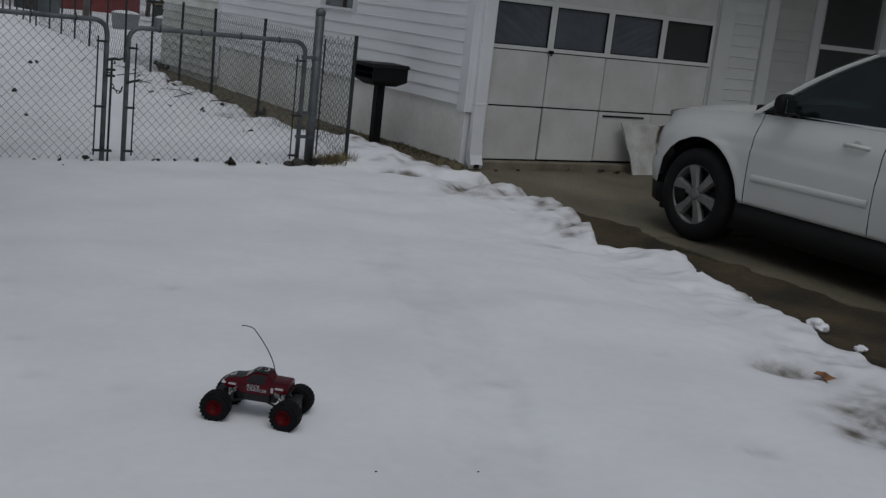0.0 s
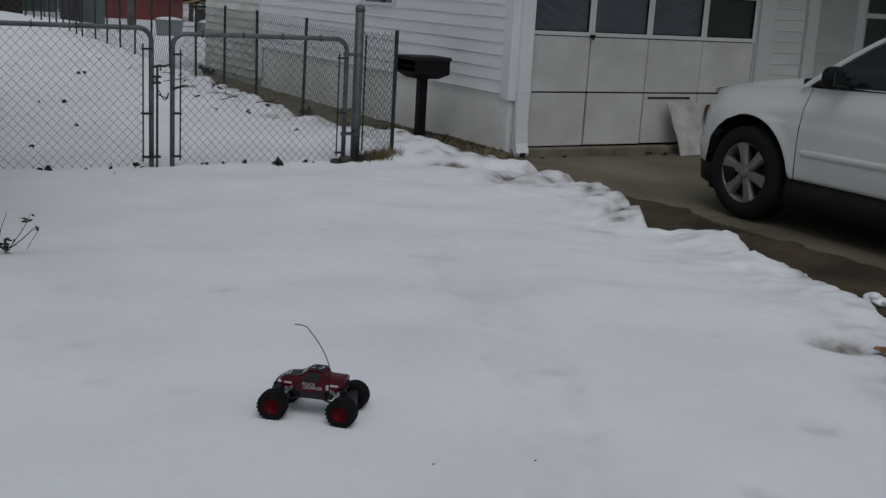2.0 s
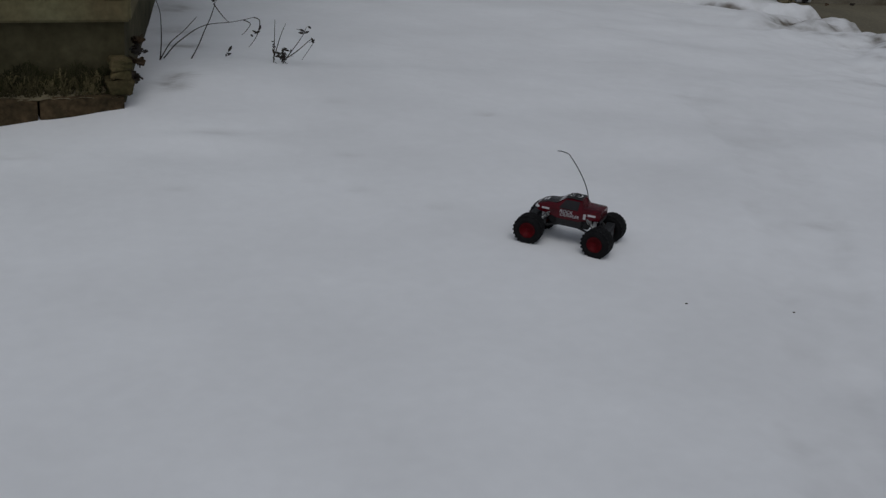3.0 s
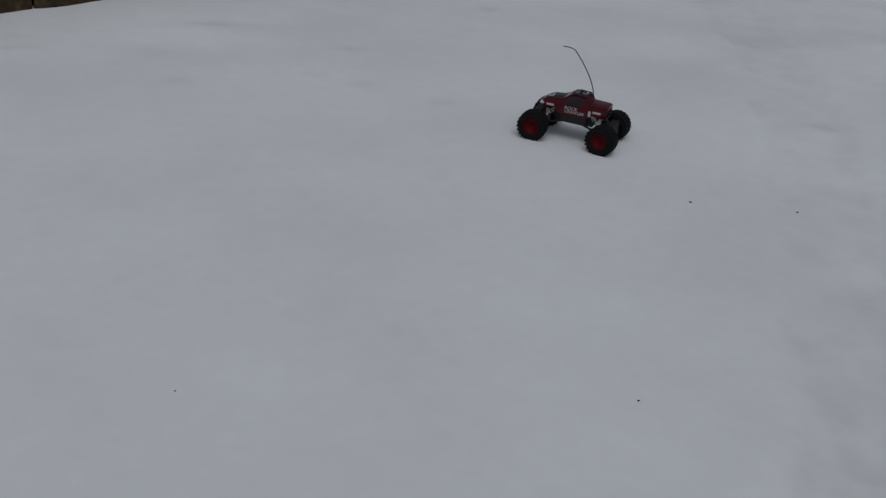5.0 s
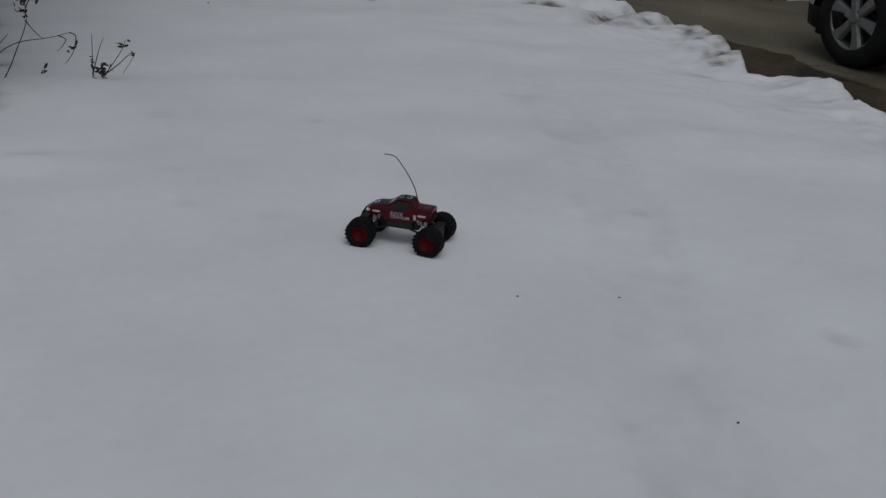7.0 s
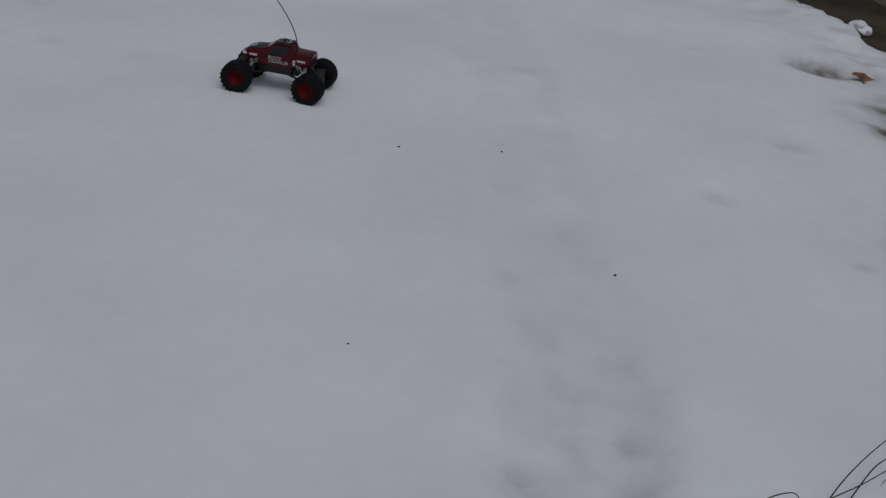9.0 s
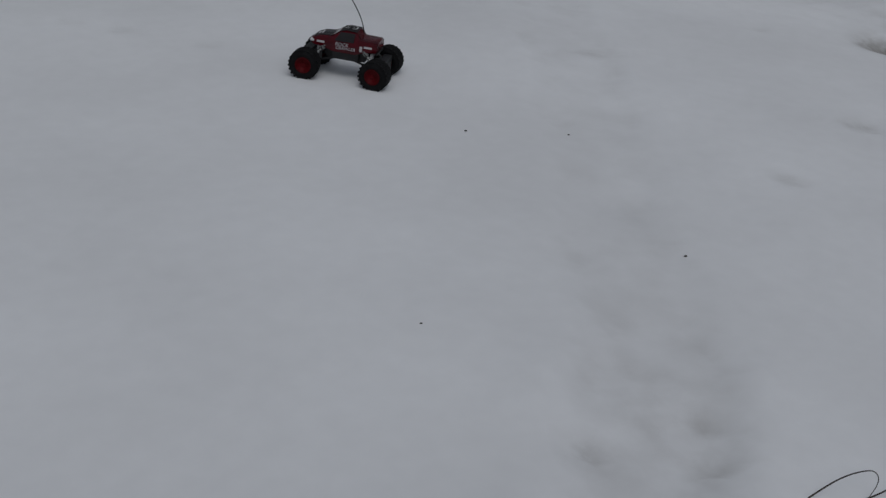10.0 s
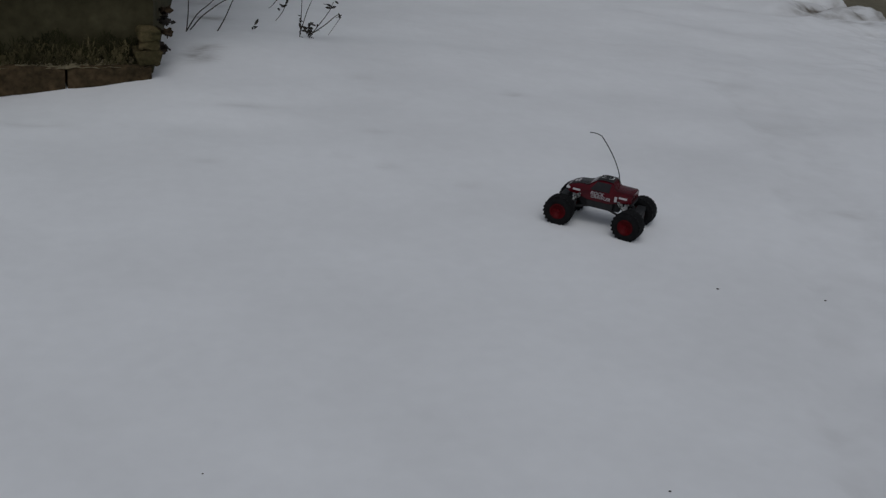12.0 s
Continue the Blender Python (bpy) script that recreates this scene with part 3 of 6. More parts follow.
def siding_run(parent, start, along, out, length, z0, z1, material, name="plank", gaps=(), lip=0.022):
    """Lapped boards from z0 to z1 on a wall; along and out are unit vectors; gaps are (from, to, z from, z to) left open for openings."""
    a, o = Vector(along), Vector(out)
    shared = {}
    z = z0
    while z < z1 - 0.02:
        top = min(z + LAP + 0.012, z1)
        spans = [(0.0, length)]
        for g0, g1, gz0, gz1 in gaps:
            if gz0 < z + LAP * 0.5 < gz1:
                spans = [s for f, t in spans for s in ((f, min(t, g0)), (max(f, g1), t)) if s[1] - s[0] > 0.01]
        for f, t in spans:
            key = (round(t - f, 3), round(top - z, 3))
            if key not in shared:
                bm = B()
                h, n = key[1], key[0]
                prof = [(0.002, 0.0), (lip, 0.0), (lip + 0.0015, 0.004), (lip - 0.001, 0.012), (0.006, h), (0.002, h)]
                prism(bm, [o * u + Vector((0, 0, v)) for u, v in prof], a * n)
                me = bpy.data.meshes.new(name)
                bm.to_mesh(me)
                bm.free()
                me.materials.append(material)
                shared[key] = me
            ob = new(name, shared[key])
            ob.parent = parent
            ob.location = Vector(start) + a * f + Vector((0, 0, z))
        z += LAP


def wall_slab(name, a, b, material, label, parent=None):
    bm = B()
    box(bm, a, b)
    ob = part(name, bm, material, parent)
    if parent is None:
        tagged(ob, label, "wall", kind="structure")
    return ob


def sash_window(name, centre, width, height, facing, label, sashes=2, glass=None, deep=0.06):
    """A framed window; facing is '-x' or '-y' and centre lies on the wall's face."""
    win = tagged(new(name), label, "window", kind="structure")
    win.matrix_world = pose(*centre, 0, 0, -90 if facing == "-x" else 0)
    w, h = width / 2, height / 2
    f = 0.013
    bm = B()
    for a, b in (((-w - f, -0.035, -h - f), (-w, deep, h + f)), ((w, -0.035, -h - f), (w + f, deep, h + f)), ((-w, -0.035, h), (w, deep, h + f)), ((-w, -0.035, -h - f), (w, deep, -h))):
        box(bm, a, b, 0.006)
    part("window_frame", bm, TRIM, win)
    bm = B()
    box(bm, (-w - f - 0.01, -0.045, -h - f - 0.022), (w + f + 0.01, deep, -h - f - 0.002), 0.006)
    part("window_sill", bm, TRIM, win)
    if sashes == 2:
        bm = B()
        c = w * 0.22
        box(bm, (c - 0.014, -0.005, -h), (c + 0.014, deep, h), 0.004)
        part("sash_bar", bm, BRONZE, win)
        panes = ((-w, c - 0.014), (c + 0.014, w))
    elif sashes == -2:
        bm = B()
        box(bm, (-w, -0.015, -0.03), (w, deep, 0.03), 0.004)
        part("meeting_rail", bm, TRIM, win)
        panes = ()
        for z0, z1 in ((-h, -0.03), (0.03, h)):
            bm = B()
            box(bm, (-w, 0.02, z0), (w, 0.026, z1))
            part("pane", bm, glass or PANE, win)
    else:
        panes = ((-w, w),)
    for x0, x1 in panes:
        bm = B()
        box(bm, (x0, 0.02, -h), (x1, 0.026, h))
        part("pane", bm, glass or PANE, win)
    return win


def build_garage_house():
    # foundation and core walls
    bm = B()
    box(bm, (HX + 0.012, HY + 0.012, -0.3), (HX + 0.25, 16.4, 0.60), 0.01)
    tagged(part("wall_foundation", bm, FOUND), "white painted block foundation with stained base", "wall", kind="structure")
    side = tagged(new("wall_west"), "white lapped vinyl siding side wall of the garage", "wall", kind="structure")
    for y0, y1, z0, z1 in ((HY + 0.02, 12.05, 0.57, EAVE), (12.95, 14.68, 0.57, EAVE), (15.42, 16.4, 0.57, EAVE), (12.05, 12.95, 0.57, 1.34), (12.05, 12.95, 2.38, EAVE), (14.68, 15.42, 0.57, 1.34), (14.68, 15.42, 2.38, EAVE)):
        wall_slab("core", (HX, y0, z0), (HX + 0.2, y1, z1), TRIM, "", side)
    gaps = [(12.05 - HY - 0.06, 12.95 - HY + 0.06, 1.33, 2.45), (14.68 - HY - 0.06, 15.42 - HY + 0.06, 1.33, 2.45)]
    siding_run(side, (HX, HY + 0.10, 0.575), (0, 1, 0), (-1, 0, 0), 16.36 - HY - 0.10, 0.0, EAVE - 0.575, SIDING,
               gaps=[(g0 - 0.10, g1 - 0.10, z0 - 0.575, z1 - 0.575) for g0, g1, z0, z1 in gaps])
    bm = B()
    box(bm, (HX - 0.035, HY - 0.035, 0.52), (HX - 0.002, HY + 0.11, EAVE), 0.006)
    box(bm, (HX - 0.001, HY - 0.036, 0.52), (HX + 0.06, HY - 0.002, EAVE), 0.006)
    part("corner_board", bm, TRIM, side)
    bm = B()
    box(bm, (HX - 0.03, 16.33, 0.10), (HX - 0.002, 16.45, EAVE), 0.006)
    part("trim_board", bm, TRIM, side)
    old = tagged(new("wall_west_old"), "weathered yellowish lapped siding on the older rear part", "wall", kind="structure")
    wall_slab("core", (HX, 16.41, -0.2), (HX + 0.2, H_END, EAVE), OLD_SIDING, "", old)
    siding_run(old, (HX, 16.46, 0.06), (0, 1, 0), (-1, 0, 0), H_END - 16.46, 0.0, EAVE - 0.06, OLD_SIDING, lip=0.03)
    wall_slab("wall_north", (HX + 0.2, H_END - 0.2, -0.2), (16.0, H_END, EAVE), OLD_SIDING, "weathered rear wall of the garage house")
    # added wall, stands here only to cut sky light from the east
    wall_slab("wall_wing", (13.6, -4.0, -0.2), (13.8, HY + 0.29, EAVE), OLD_SIDING, "added wall on the far side of the drive that blocks eastern light")
    wall_slab("wall_east", (15.8, HY + 0.5, -0.2), (16.0, H_END - 0.2, EAVE), SIDING, "white side wall of the house")

    sash_window("window_1", (HX, 12.50, 1.85), 0.90 - 0.07, 0.94, "-x", "white framed sliding window with dark glass")
    sash_window("window_2", (HX, 15.05, 1.85), 0.74 - 0.07, 0.94, "-x", "white framed sliding window with dark glass")

    # garage front
    front = tagged(new("wall_south"), "white garage front wall beside the overhead door", "wall", kind="structure")
    wall_slab("core", (HX + 0.02, HY, -0.2), (6.49, HY + 0.2, EAVE), TRIM, "", front)
    wall_slab("core", (9.61, HY, -0.2), (10.5, HY + 0.2, EAVE), TRIM, "", front)
    wall_slab("header", (6.49, HY, 2.19), (9.61, HY + 0.2, EAVE), TRIM, "", front)
    siding_run(front, (HX + 0.062, HY, 0.575), (1, 0, 0), (0, -1, 0), 0.075, 0.0, EAVE - 0.575, SIDING)
    # right of the door the white is darkened to stand for shade
    siding_run(front, (9.86, HY, 0.06), (1, 0, 0), (0, -1, 0), 0.50, 0.0, EAVE - 0.06, SHADED_WHITE, lip=0.012)
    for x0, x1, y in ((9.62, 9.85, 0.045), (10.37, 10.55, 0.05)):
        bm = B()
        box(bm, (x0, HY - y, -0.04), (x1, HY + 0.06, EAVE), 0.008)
        part("trim_board", bm, SHADED_WHITE, front)
    bm = B()
    box(bm, (6.44, HY - 0.02, -0.04), (6.495, HY + 0.12, 2.2), 0.006)
    part("door_jamb", bm, TRIM, front)

    # house wall set slightly back past the garage
    house = tagged(new("wall_south_house"), "white lapped siding house wall set back beside the garage", "wall", kind="structure")
    for xa, xb, za, zb in ((10.5, 11.72, -0.2, EAVE), (12.90, 16.0, -0.2, EAVE), (11.72, 12.90, -0.2, 0.70), (11.72, 12.90, 2.42, EAVE)):
        wall_slab("core", (xa, HY + 0.3, za), (xb, HY + 0.5, zb), TRIM, "", house)
    wall_slab("return", (10.42, HY + 0.2, -0.2), (10.52, HY + 0.3, EAVE), TRIM, "", house)
    # same white siding, its colour darkened for the shade of the recess
    siding_run(house, (10.55, HY + 0.3, 0.06), (1, 0, 0), (0, -1, 0), 5.4, 0.0, EAVE - 0.06, SHADED_WHITE, gaps=[(11.57 - 10.55, 13.10 - 10.55, 0.58, 2.46)], lip=0.012)
    win = sash_window("window_3", (12.31, HY + 0.3, 1.56), 1.12, 1.62, "-y", "tall white framed double hung window with dark glass", sashes=-2)
    bm = B()
    for x0, x1 in ((-0.74, -0.592), (0.592, 0.74)):
        box(bm, (x0, -0.04, -0.92), (x1, -0.002, 0.845), 0.006)
    box(bm, (-0.74, -0.042, 0.847), (0.74, -0.003, 0.99), 0.006)
    part("casing", bm, TRIM, win)

    # roofs over the garage house; unseen deep eaves added to shade the front walls
    roof = thing("roof", "grey shingled gable roof of the garage house", "roof", kind="structure")
    for sgn in (0, 1):
        bm = B()
        y0, y1 = (HY - 0.85, (HY + H_END) / 2) if sgn == 0 else (H_END + 0.4, (HY + H_END) / 2)
        prism(bm, [(HX - 0.35, y0, EAVE), (HX - 0.35, y0, EAVE + 0.14), (HX - 0.35, y1, EAVE + 2.1), (HX - 0.35, y1, EAVE + 1.96)], (10.4, 0, 0))
        part("roof_slope", bm, ROOFING, roof)
    bm = B()
    prism(bm, [(HX + 0.03, HY + 0.05, EAVE - 0.01), (HX + 0.03, H_END - 0.02, EAVE - 0.01), (HX + 0.03, (HY + H_END) / 2, EAVE + 1.9)], (0.15, 0, 0))
    part("gable", bm, SIDING, roof)
    bm = B()
    # both boards reach out beyond view to cut the light on the front
    box(bm, (HX - 0.30, HY - 0.83, EAVE - 0.05), (10.5, HY - 0.002, EAVE - 0.012))
    box(bm, (10.51, HY - 1.6, EAVE - 0.05), (13.59, HY + 0.26, EAVE - 0.012))
    part("shading_soffit", bm, TRIM, roof)


SEAMS = ((0.011, 0.006, 0.002), (0.006, 0.004, 0.002), (0, 0, 0), (0.001, 0.001, 0.001))


def build_garage_door():
    door = thing("garage_door", "dirty white panelled overhead garage door with a row of covered windows", "garage door", (0, 0, 0), kind="structure")
    x0, x1, y = 6.50, 9.60, HY + 0.004
    wide = (x1 - x0) / 4
    levels = (0.04, 0.605, 1.185, 1.705, 2.18)
    bm = B()
    box(bm, (x0, y + 0.034, -0.04), (x1, y + 0.05, 2.18))
    part("backing", bm, DARKGAP, door)
    for r in range(4):
        for k in range(4):
            a, b = x0 + k * wide, x0 + (k + 1) * wide
            z0, z1 = levels[r], levels[r + 1]
            gz = 0.008 if r < 2 else 0.0015
            gl, gr = (0.0, 0.0) if r == 3 else ((SEAMS[r][k - 1] if k else 0.002), (SEAMS[r][k] if k < 3 else 0.002))
            skew = (0.0, 0.004, 0.010, 0.016)[k] if r == 0 else 0
            if r == 2:
                bm = B()
                g0, g1, h0, h1 = a + 0.040, b - 0.040, z0 + 0.042, z1 - 0.052
                for p, q in (((a + 0.001, z0 + gz), (g0, z1)), ((g1, z0 + gz), (b - 0.001, z1)), ((g0, z0 + gz), (g1, h0)), ((g0, h1), (g1, z1))):
                    box(bm, (p[0], y - 0.008, p[1]), (q[0], y + 0.03, q[1]), 0.003)
                fr = part("window_frame", bm, DOORFRAME, door)
                bm = B()
                e = 0.009
                for p, q in (((g0, h0), (g0 + e, h1)), ((g1 - e, h0), (g1, h1)), ((g0 + e, h0), (g1 - e, h0 + e)), ((g0 + e, h1 - e), (g1 - e, h1))):
                    box(bm, (p[0], y - 0.004, p[1]), (q[0], y + 0.012, q[1]))
                part("gasket", bm, DARKGAP, fr, "dark perished gasket")
                bm = B()
                n = 30
                fold = (0.008, 0.002, 0.005, 0.0)[k]
                lean = (0.9, 0.3, -0.7, 0.0)[k]
                sheet(bm, [[(g0 + (g1 - g0) * i / n, y + 0.018 + fold * noise.noise(Vector((i * 0.05 + 5 * k, (j + lean * i) * 0.26, 1))), h0 + (h1 - h0) * j / n) for i in range(n + 1)] for j in range(n + 1)])
                part("pane", bm, PLASTIC_SHEET if k < 3 else PANE, fr, "wrinkled grey sheet behind the pane" if k < 3 else "bare dark pane", smooth=True)
            else:
                bm = B()
                box(bm, (a + gl, y, z0 + gz + skew), (b - gr, y + 0.03, z1 - gz))
                for v in bm.verts:
                    q = Vector((v.co.x * 3.1 + r * 7, 2.0, v.co.z * 2.7))
                    if r < 2 and v.co.y < y + 0.01:
                        v.co += Vector((0.004 * noise.noise(q), 0.003 * noise.noise(q + Vector((5, 5, 5))), 0.004 * noise.noise(q + Vector((9, 1, 3)))))
                bmesh.ops.bevel(bm, geom=bm.edges[:], offset=0.004 if r < 3 else 0.0012, segments=2, affect="EDGES")
                part("panel", bm, DOORP, door)
    bm = B()
    box(bm, (x0 + 2 * wide + 0.06, y - 0.012, 0.545), (x0 + 2.85 * wide, y + 0.01, 0.563), 0.003)
    part("split_rail", bm, DARKGAP, door, "dark split below the rail")
    bm = B()
    box(bm, (x0 + 0.995 * wide - 0.02, y - 0.03, 1.17), (x0 + wide + 0.035, y - 0.008, 1.205), 0.004)
    box(bm, (x0 + wide - 0.008, y - 0.045, 1.15), (x0 + wide + 0.008, y - 0.028, 1.20), 0.003)
    part("latch", bm, BLACK, door, "small black latch")
    # worn sill under the door
    bm = B()
    box(bm, (6.5, HY - 0.10, DRIVE_Z - 0.02), (9.7, HY + 0.12, 0.034), 0.012)
    tagged(part("door_sill", bm, SILLC), "worn concrete sill below the garage door", "sill", kind="structure")

    # loose board leaning on the door
    bm = B()
    edge = [(8.31, 0.50), (8.46, 0.505), (8.60, 0.488), (8.78, 0.50), (8.93, 0.497), (8.932, 0.30), (8.925, 0.12), (8.93, DRIVE_Z + 0.002), (8.66, DRIVE_Z + 0.006), (8.42, DRIVE_Z + 0.002), (8.405, 0.12), (8.385, 0.20), (8.37, 0.22), (8.345, 0.38)]
    prism(bm, [(x, 9.22 + 0.18 * (z - DRIVE_Z) / (0.50 - DRIVE_Z), z) for x, z in edge], (0, 0.02, 0.004))
    tagged(part("board", bm, BOARD), "loose dirty white board leaning on the garage door", "board")

    # downspout on the corner
    spout = thing("downspout", "white metal downspout at the garage corner", "downspout", (6.425, HY - 0.065, 0))
    bm = B()
    box(bm, (-0.072, -0.03, 0.16), (0.072, 0.035, EAVE - 0.05), 0.012)
    part("pipe", bm, TRIM, spout)
    bm = B()
    prism(bm, [(-0.074, -0.032, 0.22), (-0.074, 0.036, 0.22), (-0.074, 0.036, 0.04), (-0.074, -0.05, -0.04), (-0.074, -0.075, 0.0), (-0.074, -0.04, 0.10)], (0.148, 0, 0))
    part("elbow", bm, TRIM, spout)
    bm = B()
    box(bm, (-0.03, -0.078, -0.032), (0.03, -0.066, 0.005))
    part("mouth", bm, DARKGAP, spout)
    for z in (0.6, 1.7):
        bm = B()
        box(bm, (-0.077, -0.034, z), (0.077, 0.045, z + 0.025), 0.003)
        part("strap", bm, TRIM, spout)


def build_grill():
    """Black steel pedestal grill on one square post."""
    g = thing("pedestal_grill", "black steel pedestal grill on one square post beside the wall", "grill", (5.86, 10.52, 0.0), 0)
    bm = B()
    box(bm, (-0.045, -0.045, -0.12), (0.045, 0.045, 0.644), 0.006)
    part("post", bm, BLACK, g)
    body = B()
    w, t = 0.21, 0.008
    z0, z1 = 0.645, 0.84
    foot = 0.125
    low = [Vector((sx * foot, sy * foot, z0)) for sx, sy in ((-1, -1), (1, -1), (1, 1), (-1, 1))]
    mid = [Vector((sx * w, sy * w, z0 + 0.055)) for sx, sy in ((-1, -1), (1, -1), (1, 1), (-1, 1))]
    prism(body, low, (0, 0, t))
    for k in range(4):
        a, b, c, d = low[k], low[(k + 1) % 4], mid[(k + 1) % 4], mid[k]
        prism(body, [a, b, c, d], -(b - a).cross(d - a).normalized() * t)
    for a, b in (((-w, -w, z0 + 0.055), (w, -w + t, z1)), ((-w, w - t, z0 + 0.055), (w, w, z1)), ((w - t, -w + t, z0 + 0.055), (w, w - t, z1)), ((-w, -w + t, z0 + 0.055), (-w + t, w - t, z0 + 0.075))):
        box(body, a, b, 0.002)
    part("firebox", body, BLACK, g)
    bm = B()
    prism(bm, [(-w - 0.02, -w - 0.012, z1), (-w - 0.02, w + 0.012, z1), (-w - 0.02, w - 0.02, z1 + 0.035), (-w - 0.02, -w + 0.02, z1 + 0.035)], (2 * w + 0.04, 0, 0))
    part("cover", bm, BLACK, g)
    for k in range(7):
        bm = B()
        y = -w + 0.05 + k * (2 * w - 0.1) / 6
        tube(bm, [(-w + 0.01, y, 0.77), (w - 0.01, y, 0.77)], 0.006, 6)
        part("grate_bar", bm, TPOST, g)


# ---- chain link fence and double gate on y = 9.45 ----
def mesh_panel(name, p0, p1, z0, z1, parent, cell=0.076, r=0.0018, barbs=0.0):
    """Woven diagonal wires between two posts."""
    a, b = Vector((*p0, 0)), Vector((*p1, 0))
    length = (b - a).length
    d = (b - a) / length
    nrm = Vector((-d.y, d.x, 0))
    verts, faces = [], []

    def wire(u0, v0, u1, v1, off):
        start, end = a + d * u0 + Vector((0, 0, v0)) + nrm * off, a + d * u1 + Vector((0, 0, v1)) + nrm * off
        ax = (end - start).normalized()
        s = ax.cross(nrm).normalized()
        k = len(verts)
        for p in (start, end):
            for q in (0, 1, 2):
                ang = 2 * math.pi * q / 3
                verts.append(p + r * (math.cos(ang) * nrm + math.sin(ang) * s))
        faces.extend(((k, k + 1, k + 4, k + 3), (k + 1, k + 2, k + 5, k + 4), (k + 2, k, k + 3, k + 5)))

    h = z1 - z0
    slope = 1.05
    n = int((length + h / slope) / cell) + 1
    for sgn in (1, -1):
        for i in range(n):
            u = i * cell - (h / slope if sgn > 0 else 0) + 0.01
            ub, vb = u, z0
            ut, vt = u + sgn * h / slope, z1
            pts = sorted([(ub, vb), (ut, vt)])
            (ua, va), (uc, vc) = pts
            if uc <= 0 or ua >= length:
                continue
            g = (vc - va) / (uc - ua)
            if ua < 0:
                va, ua = va - ua * g, 0
            if uc > length:
                vc, uc = vc - (uc - length) * g, length
            if uc - ua > 0.01:
                wire(ua, va, uc, vc, 0.002 * sgn)
            if barbs and 0 < ut < length:
                wire(ut, vt - 0.004, ut + sgn * 0.010, vt + barbs * (0.7 + 0.5 * noise.noise(Vector((ut * 9, sgn, 2)))), 0.002 * sgn)
    me = bpy.data.meshes.new(name)
    me.from_pydata([tuple(v) for v in verts], [], faces)
    me.materials.append(WIRE)
    ob = new(name, me)
    ob.parent = parent
    ob["kind"] = "stuff"
    return ob


def gate_leaf(name, x0, x1, top, label, hinge_right, rounded):
    """One chain link leaf; its free stile stands in the middle of the opening. rounded: (left, right) top corners."""
    g = thing(name, label, "gate", (0, 9.45, 0), group="double gate leaves")
    z0, r = -0.06, 0.021
    pts = [(x0, 0, z0)]
    c = 0.11
    for i in range(7):
        a = math.pi - i * math.pi / 12
        pts.append((x0 + c + c * math.cos(a), 0, top - c + c * math.sin(a)))
    for i in range(7):
        a = math.pi / 2 - i * math.pi / 12
        pts.append((x1 - c + c * math.cos(a), 0, top - c + c * math.sin(a)))
    pts.append((x1, 0, z0))
    bm = B()
    tube(bm, pts, r, 10)
    part("gate_frame", bm, GALV, g, smooth=True)
    for x, s in ((x0, 1), (x1, -1)):
        bm = B()
        tube(bm, [(x + s * 0.07, 0.0, 0.0), (x + s * 0.07, 0.0, top - 0.13)], 0.0065, 6)
        part("tension_bar", bm, TPOST, g, "thin dark tension bar")
        for z in (0.03, 0.40, top - 0.18):
            bm = B()
            box(bm, (min(x, x + s * 0.075) - 0.004, -0.024, z), (max(x, x + s * 0.075) + 0.004, 0.024, z + 0.016), 0.003)
            part("tie_band", bm, TPOST, g)
    mesh_panel("wire_mesh", (x0 + 0.065, 0), (x1 - 0.065, 0), -0.04, top - 0.02, g)
    for k in range(4):
        x = x0 + (x1 - x0) * (0.16 + 0.225 * k)
        bm = B()
        lathe(bm, [(x - 0.006, 0.021), (x - 0.005, 0.027), (x + 0.004, 0.027), (x + 0.006, 0.021)], "x", 10, (0, 0, top))
        tube(bm, [(x, -0.004, top + 0.024), (x + 0.006, -0.008, top + 0.040)], 0.003, 5)
        part("tie_wire", bm, TPOST, g, "dark twisted tie wire")
    return g


